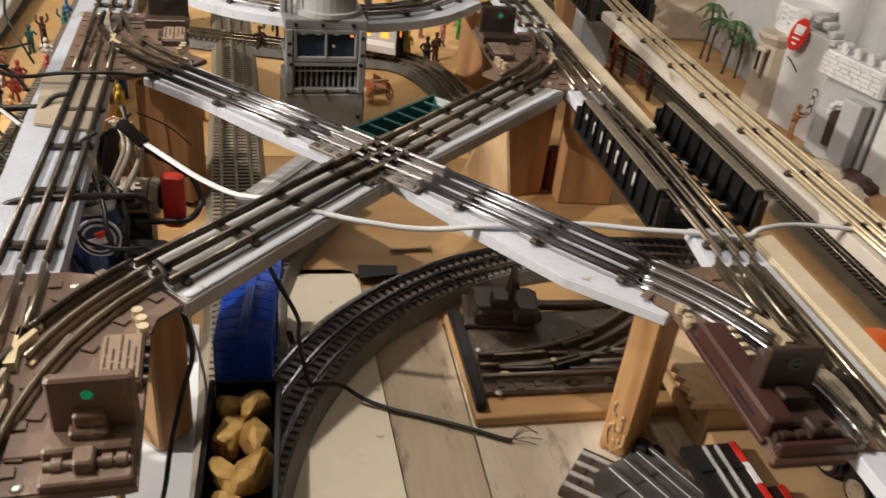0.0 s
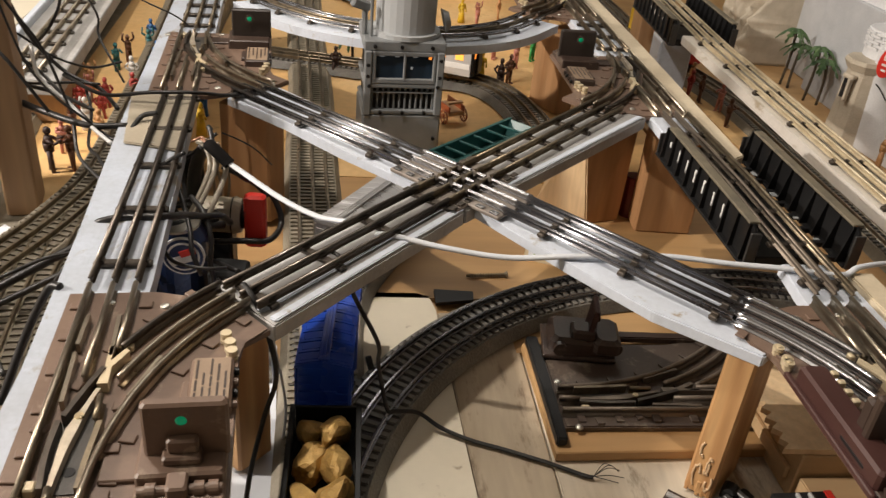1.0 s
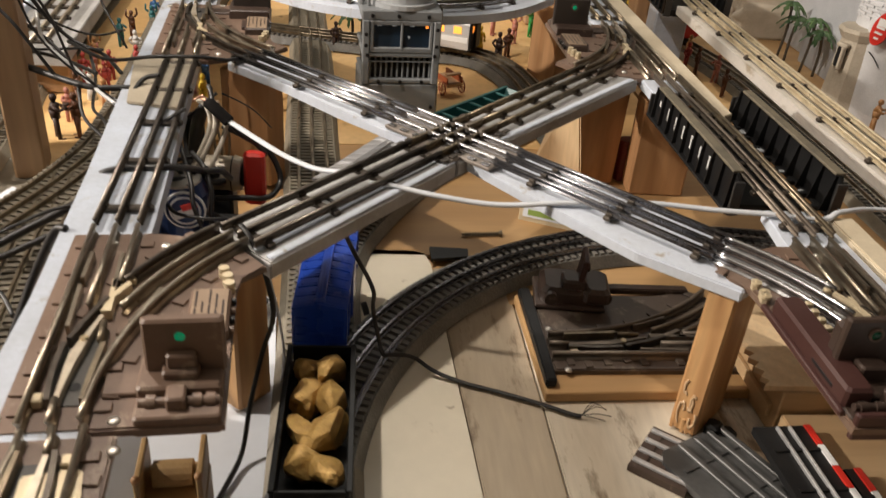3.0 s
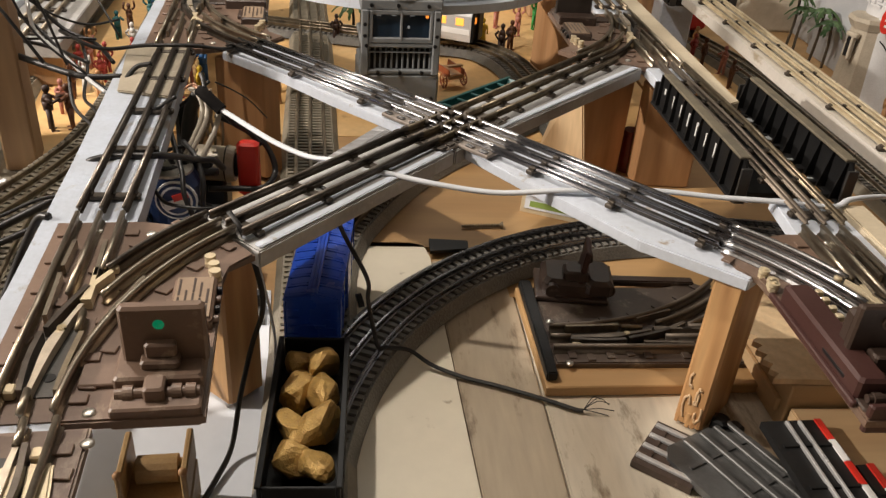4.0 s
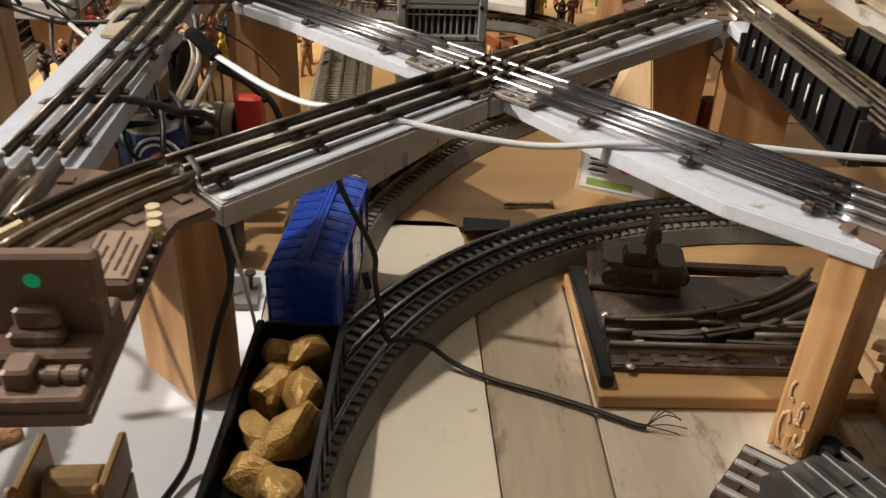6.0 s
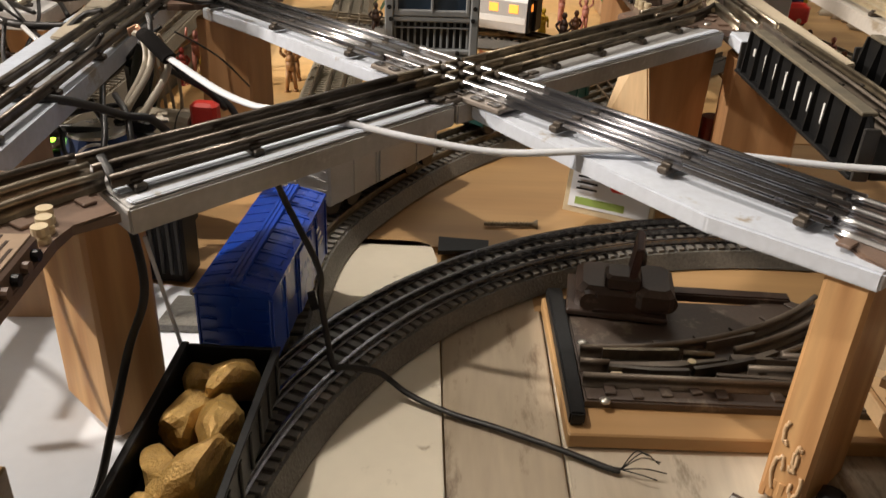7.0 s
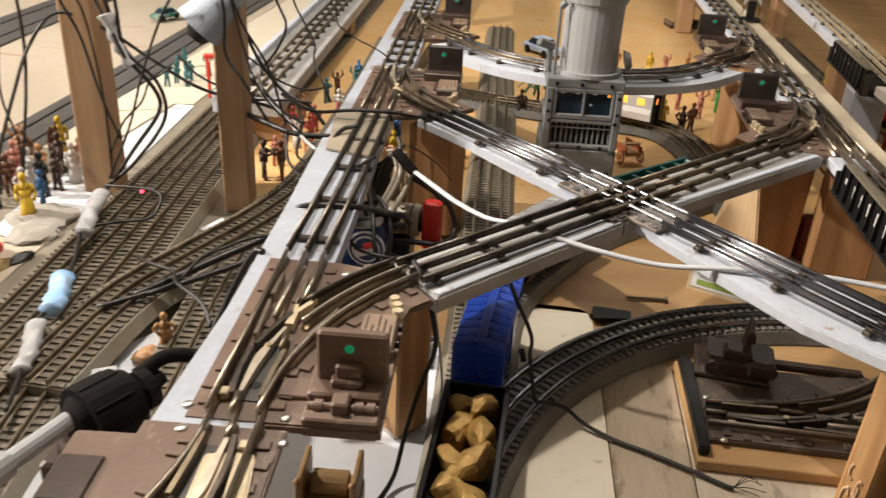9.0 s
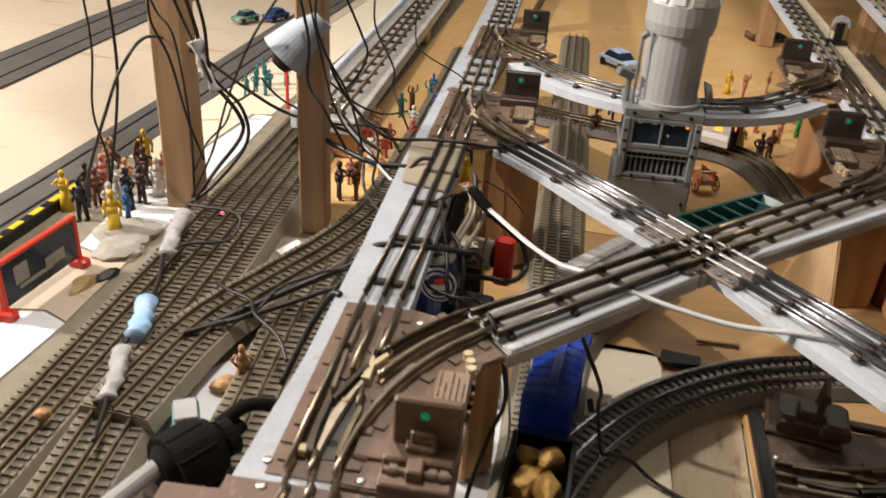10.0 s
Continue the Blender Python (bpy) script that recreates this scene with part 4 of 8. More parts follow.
pine_post = post("pine post with knots and hot-glue blobs under the white board", (0.4242, 0.5675), (0.023, 0.056), -45, 0.0, 0.133, M["pine"], lean=(0.007, 0.0095))
for i, (u, z, r, turns) in enumerate(((-0.004, 0.020, 0.0046, 0.72), (0.0035, 0.032, 0.0036, 0.60), (-0.005, 0.044, 0.0034, 0.50), (0.005, 0.014, 0.0040, 0.66), (0.001, 0.026, 0.0030, 0.55))):
    # a thin curl of dried glue smeared on the face
    curl = bmesh.new()
    pts = []
    for k in range(15):
        a_ = k / 14 * turns * 2 * math.pi + i
        rr = r * (0.35 + 0.65 * k / 14)
        pts.append(Vector((u + rr * math.cos(a_) * 0.9, -0.0282, z + rr * math.sin(a_) * 2.6 + 0.0012 * math.sin(k * 1.7))))
    tube(curl, pts, 0.0011, 2, 6)
    part("glue_curl", curl, M["glue"], pine_post, "dried pale glue", True)
for i in range(5):
    chip = box(bmesh.new(), (-0.009 + 0.0044 * i, -0.0275, 0.004 + 0.0016 * (i * 5 % 3)), (0.0030, 0.0016, 0.008 + 0.003 * (i * 7 % 3)), 4 * i, 0.0006, (5 * (i % 3 - 1), 4 * (i % 2)))
    part("splinter", chip, M["pine"], pine_post)
post("reddish pine post under the grey board", (0.040, 0.608), (0.060, 0.034), 138, 0.0, 0.132, M["pine"])
post("dark reddish block post under the white board", (0.0200, 1.0005), (0.069, 0.030), -33, 0.0, 0.134, M["fir"])
post("wide fir board standing under the girder bridge", (0.5185, 0.990), (0.070, 0.036), -4, 0.0, 0.1255, M["fir"])
post("tall brown lumber post rising above the yard", (-0.394, 0.948), (0.041, 0.038), 4, YARD, 1.0, M["post_ply"])
post("tall brown lumber post rising above the yard", (-0.215, 0.942), (0.032, 0.052), 12, YARD, 0.34, M["post_ply"])
# white strips added on the grey cross board as its bands of light
for a, b in (((0.078, 0.572), (0.226, 0.742)), ((0.068, 0.582), (0.217, 0.752)), ((0.236, 0.7535), (0.462, 0.982))):
    d = (Vector(b) - Vector(a)).normalized() * 0.0034
    n_ = Vector((d.y, -d.x))
    plank_on("lit_strip", "narrow white strip standing in for light along the grey board", [tuple(Vector(a) + n_), tuple(Vector(b) + n_), tuple(Vector(b) - n_), tuple(Vector(a) - n_)], 0.0016, M["white_board"], TOP + 0.0018, "strip")

# ---- far loop: curved board and track behind the tower ----
F_LINE = smooth_line([(-0.010, 1.405, 0), (0.028, 1.352, 0), (0.100, 1.292, 0), (0.20, 1.258, 0), (0.275, 1.264, 0), (0.350, 1.306, 0), (0.415, 1.385, 0)], 7)
bm = bmesh.new()
sweep(bm, F_LINE, [(-0.036, -0.012), (0.042, -0.012), (0.042, 0.0), (-0.036, 0.0)])
curved = part("curved_board", bm, M["white_board"])
curved.location.z = TOP - 0.0005
tagged(curved, "curved white-painted board carrying the far loop track", "board")
tubular("silver three-rail curved track on the white board", F_LINE, [M["rail_steel"], M["rail_dark"], M["rail_steel"]], TOP, 0.06)

# ---- E: outer elevated brass track ----
plank_on("track_board", "cream-white painted board under the bright brass track", [(0.634, 0.40), (0.682, 0.40), (0.686, 0.95), (0.702, 1.342), (0.641, 1.342), (0.639, 1.132), (0.634, 0.846)], 0.014, M["cream_white"])
plank_on("track_board", "white-painted board under the bright brass track", [(0.666, 1.585), (0.716, 1.585), (0.790, 3.0), (0.735, 3.0)], 0.016, M["white_board"])
tubular("bright brass-coloured three-rail track on a white board", [Vector((0.655, 0.42, 0)), Vector((0.655, 0.72, 0)), Vector((0.6595, 0.95, 0)), Vector((0.668, 1.28, 0)), Vector((0.701, 1.75, 0)), Vector((0.764, 2.9, 0))], M["rail_brass"], TOP, 0.105, 0.03, gauge=0.0158)
for x, y, z in ((0.662, 0.455, 0.0002), (0.697, 1.66, 0.0), (0.735, 2.35, 0.0)):
    post("painted support block under the outer board", (x, y), (0.04, 0.05), 0, z, TOP - 0.0165, M["post_ply"])


post("grey-white painted block under the second bridge", (0.662, 1.425), (0.055, 0.05), -3, 0.0, 0.1262, M["dirty_board"], "support_block")


# ---- girder bridge ----
def girder_bridge(at, turn):
    t = thing("girder_bridge", "black plastic plate girder bridge with white marks", "bridge", at, turn, "girder bridges")
    part("deck", box(bmesh.new(), (-0.012, 0, 0.009), (0.060, 0.236, 0.010), 0, 0.001), M["black"], t)
    for i in range(9):
        part("deck_beam", box(bmesh.new(), (-0.004, -0.104 + i * 0.026, 0.0062), (0.090, 0.006, 0.005), 0, 0.0006), M["black"], t)
    for s in (-1, 1):
        x = s * 0.0475
        bm = bmesh.new()
        prof = [(-0.117, 0.003), (0.117, 0.003), (0.117, 0.026), (0.100, 0.042), (-0.110, 0.042), (-0.117, 0.036)]
        a = [bm.verts.new((x - 0.0012, u, v)) for u, v in prof]
        b = [bm.verts.new((x + 0.0012, u, v)) for u, v in prof]
        bm.faces.new(a)
        bm.faces.new(b[::-1])
        for i in range(6):
            bm.faces.new((a[i], a[(i + 1) % 6], b[(i + 1) % 6], b[i]))
        side = part("side_plate", bm, M["black"], t)
        part("flange", box(bmesh.new(), (x, 0, 0.005), (0.013, 0.234, 0.0028), 0, 0.0006), M["black"], side)
        part("flange", box(bmesh.new(), (x, -0.006, 0.0425), (0.010, 0.208, 0.0026), 0, 0.0006), M["dusty_black"], side)
        for e, ang in ((-0.1175, 0), (0.1175, 0)):
            part("end_flange", box(bmesh.new(), (x, e, 0.0165 if e > 0 else 0.020), (0.010, 0.0026, 0.024 if e > 0 else 0.033), 0, 0.0006), M["black_worn"], side)
        # tapering stiffener ribs, deep inside and shallow outside
        for i in range(10):
            y = -0.1085 + i * 0.0236
            for o, lo, hi in ((s, 0.0058, 0.0040), (-s, 0.0095, 0.0035)):
                bm = bmesh.new()
                tri = [(x + o * 0.0012, 0.0065), (x + o * lo, 0.0065), (x + o * hi, 0.0405), (x + o * 0.0012, 0.0405)]
                fa = [bm.verts.new((u, y - 0.0011, v)) for u, v in tri]
                fb = [bm.verts.new((u, y + 0.0011, v)) for u, v in tri]
                bm.faces.new(fa)
                bm.faces.new(fb[::-1])
                for k in range(4):
                    bm.faces.new((fa[k], fa[(k + 1) % 4], fb[(k + 1) % 4], fb[k]))
                bmesh.ops.recalc_face_normals(bm, faces=bm.faces[:])
                part("rib", bm, M["black"], side)
            # light grey feet paint in the light caught at the rib bottoms
            if i < 9 and i % 2:
                part("lit_rib_foot", box(bmesh.new(), (x - s * 0.0085, y + 0.010, 0.0072), (0.0055, 0.0100, 0.0012), 0, 0.0003), M["grey_light"], side)
        if s < 0:
            # light marks in plain shapes, one in each bay
            for i in range(6):
                y = 0.0515 - i * 0.0236 + 0.0236 * 0.5
                for dy, dz, w, h in ((-0.0030, 0, 0.0017, 0.0135), (0.0030, 0, 0.0017, 0.0135), (0, 0.0059, 0.0060, 0.0017)) if i in (2, 3) else ((0.0018, 0, 0.0018, 0.0135), (-0.0008, -0.0059, 0.0054, 0.0017)):
                    part("white_mark", box(bmesh.new(), (x - 0.0016, y + dy, 0.024 + dz), (0.0008, max(w, 0.0026), max(h, 0.0026)), 0, 0.0002), M["white_plastic"], side)
            part("white_mark", box(bmesh.new(), (x - 0.0016, 0.092, 0.026), (0.0008, 0.0036, 0.006), 0, 0.0002), M["white_plastic"], side)


M["dusty_black"] = mat("dusty_olive_black", (0.17, 0.145, 0.10), 0.6, 0.0, (0.09, 0.08, 0.06), 50, 0.7, 0.2)
M["black_worn"] = mat("worn_black_plastic", (0.040, 0.038, 0.036), 0.4, 0.0, (0.02, 0.02, 0.02), 40, 0.5, 0.1)
girder_bridge((0.519, 0.806, 0.1235), 0)
girder_bridge((0.6845, 1.464, 0.1235), -3.2)


# ---- blocks under the far switch ----
def slanted_block():
    bm = bmesh.new()
    foot = [(0.372, 1.050), (0.425, 0.990), (0.470, 1.004), (0.462, 1.075)]
    head = [(0.398, 1.020), (0.404, 0.992), (0.474, 1.007), (0.462, 1.075)]
    lo = [bm.verts.new((x, y, 0)) for x, y in foot]
    hi = [bm.verts.new((x, y, 0.132)) for x, y in head]
    bm.faces.new(lo[::-1])
    bm.faces.new(hi)
    for i in range(4):
        bm.faces.new((lo[i], lo[(i + 1) % 4], hi[(i + 1) % 4], hi[i]))
    bmesh.ops.recalc_face_normals(bm, faces=bm.faces[:])
    bmesh.ops.bevel(bm, geom=bm.edges[:], offset=0.0015, segments=2, affect="EDGES")
    ob = part("support_block", bm, M["fir"])
    ob.data.materials.append(M["fir_pale_lit"])
    # paler fir on the left-facing sides paints in the light they catch
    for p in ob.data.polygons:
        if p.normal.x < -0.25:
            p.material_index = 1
    tagged(ob, "reddish sawn wood block with one slanted side", "block", "wooden supports")


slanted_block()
bm = bmesh.new()
rod(bm, (0, 0, 0), (0, 0, 0.055), 0.011, 16)
tagged(part("red_tube", bm, M["red_dark"]), "small dark red tube standing between the blocks", "tube").location = (0.487, 1.02, 0)


# ---- grey toy tower ----
def tower():
    t = thing("toy_tower", "grey plastic toy control tower with dark windows", "toy tower", (0.201, 1.168, 0.0), 4)
    g = M["grey_toy"]
    body = part("base_block", box(bmesh.new(), (0, 0.048, 0.032), (0.108, 0.096, 0.064), 0, 0.003), g, t)
    bm = bmesh.new()
    for z0, z1, w in ((0.064, 0.070, 0.106), (0.1005, 0.107, 0.106), (0.150, 0.164, 0.108)):
        box(bm, (0, 0.048, (z0 + z1) / 2), (w, 0.096, z1 - z0), 0, 0.0015)
    part("storey_band", bm, g, t)
    part("core", box(bmesh.new(), (0, 0.050, 0.11), (0.096, 0.084, 0.10), 0, 0), M["black"], t)
    for i in range(12):
        part("grille_bar", box(bmesh.new(), (-0.0413 + i * 0.0075, 0.0065, 0.0855), (0.0026, 0.004, 0.031), 0, 0.0006), g, t)
    part("grille_rail", box(bmesh.new(), (0, 0.0040, 0.0940), (0.086, 0.004, 0.0016), 0, 0.0004), g, t)
    for x in (-0.048, 0.048):
        part("corner_post", box(bmesh.new(), (x, 0.003, 0.107), (0.010, 0.010, 0.088), 0, 0.0015), g, t)
    win = part("window_frame", box(bmesh.new(), (0, 0.0025, 0.1105), (0.086, 0.006, 0.007), 0, 0.001), g, t)
    for x in (-0.040, 0.0, 0.040):
        part("mullion", box(bmesh.new(), (x, 0.002, 0.130), (0.0042 if x else 0.003, 0.006, 0.038), 0, 0.0008), g, win)
    part("lintel", box(bmesh.new(), (0, 0.0025, 0.1475), (0.086, 0.006, 0.006), 0, 0.001), g, win)
    for x in (-0.02, 0.02):
        part("pane", box(bmesh.new(), (x, 0.0045, 0.130), (0.037, 0.0012, 0.033), 0, 0), M["dark_glass"], win)
    for x, z, w in ((-0.030, 0.143, 0.006), (-0.01, 0.143, 0.006), (0.014, 0.143, 0.006), (0.010, 0.128, 0.003), (0.034, 0.142, 0.004)):
        part("lit_panel", box(bmesh.new(), (x, 0.0034, z), (w, 0.0006, 0.0012 if w > 0.0045 else 0.0035), 0, 0), M["screen_glow"] if x < 0.03 else M["orange_glow"], win)
    for x, z in ((-0.04, 0.157), (-0.005, 0.157), (0.035, 0.157), (-0.048, 0.132), (-0.048, 0.117), (0.048, 0.117), (-0.046, 0.104), (0.046, 0.104), (-0.03, 0.067), (0.0, 0.067), (0.03, 0.067), (0.045, 0.03), (-0.045, 0.045), (0.048, 0.14)):
        bm = bmesh.new()
        rod(bm, (x, -0.0032 if z > 0.15 or z < 0.11 else -0.0022, z), (x, 0.003, z), 0.0026, 10)
        part("plug_hole", bm, M["black"], t)
    # octagonal column and head
    for z0, z1, r0, r1 in ((0.164, 0.170, 0.047, 0.047), (0.170, 0.262, 0.040, 0.041), (0.262, 0.276, 0.044, 0.047), (0.276, 0.300, 0.047, 0.047)):
        part("column" if z1 - z0 > 0.05 else "collar", rod(bmesh.new(), (0.004, 0.045, z0), (0.004, 0.045, z1), r0, 28, r1), M["grey_light"], t)
    bm = bmesh.new()
    rod(bm, (0.004, 0.045, 0.300), (0.004, 0.045, 0.335), 0.046, 12, 0.040)
    for i in range(12):
        a = radians(30 * i + 15)
        box(bm, (0.004 + 0.046 * math.cos(a), 0.045 + 0.046 * math.sin(a), 0.315), (0.002, 0.016, 0.024), 30 * i + 15, 0)
    part("head", bm, M["white_plastic"], t)
    bm = bmesh.new()
    rod(bm, (0.052, 0.028, 0.186), (0.060, 0.028, 0.188), 0.016, 18, 0.010)
    part("dish", bm, g, t)
    bm = bmesh.new()
    rod(bm, (-0.044, 0.02, 0.164), (-0.044, 0.02, 0.258), 0.0022, 8)
    rod(bm, (-0.044, 0.02, 0.256), (-0.038, 0.018, 0.262), 0.005, 8)
    part("antenna", bm, g, t)
    bm = bmesh.new()
    rod(bm, (-0.052, 0.03, 0.164), (-0.052, 0.03, 0.195), 0.004, 8)
    box(bm, (-0.058, 0.028, 0.203), (0.026, 0.012, 0.012), 20, 0.002, (0, 20))
    part("searchlight", bm, g, t)


M["dark_glass"] = mat("dark_blue_glass", (0.018, 0.034, 0.058), 0.08, 0.0, (0.015, 0.03, 0.05), 20, 0.5, 0.05, 0.0)
M["screen_glow"] = mat("lit_interior", (0.4, 0.45, 0.5), 0.4, emit=(0.75, 0.8, 0.85, 0.12))
M["orange_glow"] = mat("orange_lamp", (0.5, 0.15, 0.02), 0.4, emit=(1.0, 0.30, 0.04, 1.2))
tower()


# ---- train cars ----
def wheels(t, x0, gauge=GAUGE, r=0.009, ys=(-0.05, 0.05)):
    for y in ys:
        tr = part("bogie", box(bmesh.new(), (x0, y, 0.012), (0.030, 0.040, 0.008), 0, 0.002), M["black"], t)
        for dy in (-0.013, 0.013):
            for s in (-1, 1):
                bm = bmesh.new()
                rod(bm, (x0 + s * (gauge - 0.003), y + dy, r), (x0 + s * (gauge + 0.0015), y + dy, r), r, 14)
                part("wheel", bm, M["tie_dark"], tr)


def boxcar(name, at, turn, label, paint_, w=0.042, ln=0.135, z1=0.056):
    """Closed toy freight car with a ribbed roof, running board, doors and ladders."""
    t = thing(name, label, "train car", at, turn)
    z0 = 0.010
    body = part("body", box(bmesh.new(), (0, 0, (z0 + z1) / 2), (w, ln, z1 - z0), 0, 0.0012), paint_, t)
    bm = bmesh.new()
    top = [(-w / 2 - 0.0010, 0), (w / 2 + 0.0010, 0), (w / 2 + 0.0010, 0.0016), (w * 0.25, 0.0046), (0.0, 0.0058), (-w * 0.25, 0.0046), (-w / 2 - 0.0010, 0.0016)]
    sweep(bm, [Vector((0, -ln / 2 - 0.001, z1)), Vector((0, ln / 2 + 0.001, z1))], top)
    roof = part("roof", bm, paint_, t)
    slope = math.degrees(math.atan2(0.0040, w * 0.44))
    n = 10
    for i in range(n + 1):
        y = -ln / 2 + 0.0012 + i * (ln - 0.0024) / n
        for s in (-1, 1):
            part("roof_rib", box(bmesh.new(), (s * w * 0.265, y, z1 + 0.0042), (w * 0.45, 0.0020, 0.0016), 0, 0.0005, (0, s * slope)), paint_, roof)
            if i < n:
                part("roof_panel", box(bmesh.new(), (s * w * 0.255, y + ln / n / 2, z1 + 0.0041), (w * 0.36, ln / n * 0.55, 0.0011), 0, 0.0004, (0, s * slope)), paint_, roof)
            if i in (0, n) or i % 2 == 0:
                part("side_rib", box(bmesh.new(), (s * (w / 2 + 0.0003), y, (z0 + z1) / 2), (0.0016, 0.0022, z1 - z0 - 0.004), 0, 0.0005), paint_, body)
    part("roof_walk", box(bmesh.new(), (0, 0, z1 + 0.0068), (0.0085, ln * 0.99, 0.0016), 0, 0.0005), paint_, roof)
    for k in (-1, 0, 1):
        part("walk_plank", box(bmesh.new(), (k * 0.0028, 0, z1 + 0.0078), (0.0021, ln * 0.99, 0.0008), 0, 0.0003), paint_, roof)
    for s in (-1, 1):
        part("door", box(bmesh.new(), (s * (w / 2 + 0.0012), 0.004, (z0 + z1) / 2), (0.0016, 0.032, z1 - z0 - 0.004), 0, 0.0005), paint_, body)
        for i in range(3):
            part("white_mark", box(bmesh.new(), (s * (w / 2 + 0.0016), 0.046 - 0.004 * i, 0.033 + 0.006 * i), (0.0005, 0.011 - 0.002 * i, 0.0022), 0), M["white_plastic"], body)
        for j in range(5):
            part("ladder_rung", box(bmesh.new(), (s * (w / 2 - 0.0065), -ln / 2 - 0.0014, z0 + 0.006 + j * 0.008), (0.009, 0.0012, 0.0010), 0), paint_, body)
        part("end_rib", box(bmesh.new(), (0, s * (ln / 2 + 0.0006), (z0 + z1) / 2), (w * 0.5, 0.0014, 0.0024), 0, 0.0005), paint_, body)
    for s in (-1, 1):
        part("coupler", box(bmesh.new(), (0, s * (ln / 2 + 0.008), z0 + 0.002), (0.009, 0.018, 0.005), 0, 0.001), M["black"], t)
    wheels(t, 0, ys=(-ln * 0.36, ln * 0.36))


def rock(bm, c, r, seed, squash=(1, 1, 0.8), facets=0):
    q = bmesh.new()
    bmesh.ops.create_icosphere(q, subdivisions=3, radius=r)
    rnd = random.Random(seed)
    planes = [(Vector((rnd.gauss(0, 1), rnd.gauss(0, 1), rnd.gauss(0, 1))).normalized(), r * rnd.uniform(0.52, 0.86)) for _ in range(facets)]
    for v in q.verts:
        for nrm, dist in planes:
            k = v.co.dot(nrm) - dist
            if k > 0:
                v.co -= nrm * k * 0.93
        d = noise.noise(v.co * (1.3 / r) + Vector((seed * 7.1, seed * 3.3, 0))) * (0.15 if facets else 0.34) + noise.noise(v.co * (3.4 / r) + Vector((seed, 0, 5))) * (0.10 if facets else 0.16)
        v.co = Vector((v.co.x * squash[0], v.co.y * squash[1], v.co.z * squash[2])) * (1 + d)
    me = bpy.data.meshes.new("tmp")
    q.to_mesh(me)
    q.free()
    vs = [bm.verts.new(v.co + Vector(c)) for v in me.vertices]
    for p in me.polygons:
        bm.faces.new([vs[i] for i in p.vertices])
    bpy.data.meshes.remove(me)
    return bm


def gondola(at, turn, label, shell):
    t = thing("gondola_car", label, "train car", at, turn, "gondola cars")
    w, ln, z0, z1 = 0.050, 0.150, 0.012, 0.038
    part("floor", box(bmesh.new(), (0, 0, z0 + 0.002), (w, ln, 0.004), 0, 0.0008), shell, t)
    for s in (-1, 1):
        sd = part("side", box(bmesh.new(), (s * (w / 2 - 0.001), 0, (z0 + z1) / 2), (0.0024, ln, z1 - z0), 0, 0.0006), shell, t)
        part("rim", box(bmesh.new(), (s * (w / 2 - 0.0005), 0, z1), (0.004, ln, 0.002), 0, 0.0006), shell, sd)
        for i in range(8):
            part("side_rib", box(bmesh.new(), (s * (w / 2 + 0.0008), -ln / 2 + 0.01 + i * 0.0186, (z0 + z1) / 2), (0.002, 0.0026, z1 - z0 - 0.004), 0, 0.0005), shell, sd)
        part("end_wall", box(bmesh.new(), (0, s * (ln / 2 - 0.001), (z0 + z1) / 2), (w - 0.005, 0.0024, z1 - z0), 0, 0.0006), shell, t)
        bm = bmesh.new()
        box(bm, (0, s * (ln / 2 + 0.008), z0 + 0.002), (0.010, 0.018, 0.005), 0, 0.001)
        part("coupler", bm, M["black"], t)
    wheels(t, 0)
    return t


def boulder(c, r, seed, squash=(1, 1, 0.8), turn=0, label="rough lump of gold-painted rock in the open car", mat_="gold", name="gold_rock", group="gold rocks", facets=0, tip=0):
    ob = part(name, rock(bmesh.new(), (0, 0, 0), r, seed, squash, facets), M[mat_])
    ob.matrix_world = pose(*c, tip, 0, turn)
    return tagged(ob, label, "rock", group)


boxcar("box_car", (0.1165, 0.677, 0.020), -4, "bright blue ribbed toy box car behind the gold wagon", M["blue"])
M["car_grey"] = mat("light_grey_car_paint", (0.46, 0.46, 0.47), 0.38, 0.0, (0.36, 0.355, 0.35), 30, 0.6, 0.08)
M["teal_car"] = mat("dark_teal_car_paint", (0.018, 0.085, 0.085), 0.36, 0.0, (0.03, 0.12, 0.115), 30, 0.6, 0.08)
boxcar("box_car", (0.1555, 0.893, 0.0215), -32, "light grey toy box car under the track crossing", M["car_grey"], 0.044, 0.150, 0.054)


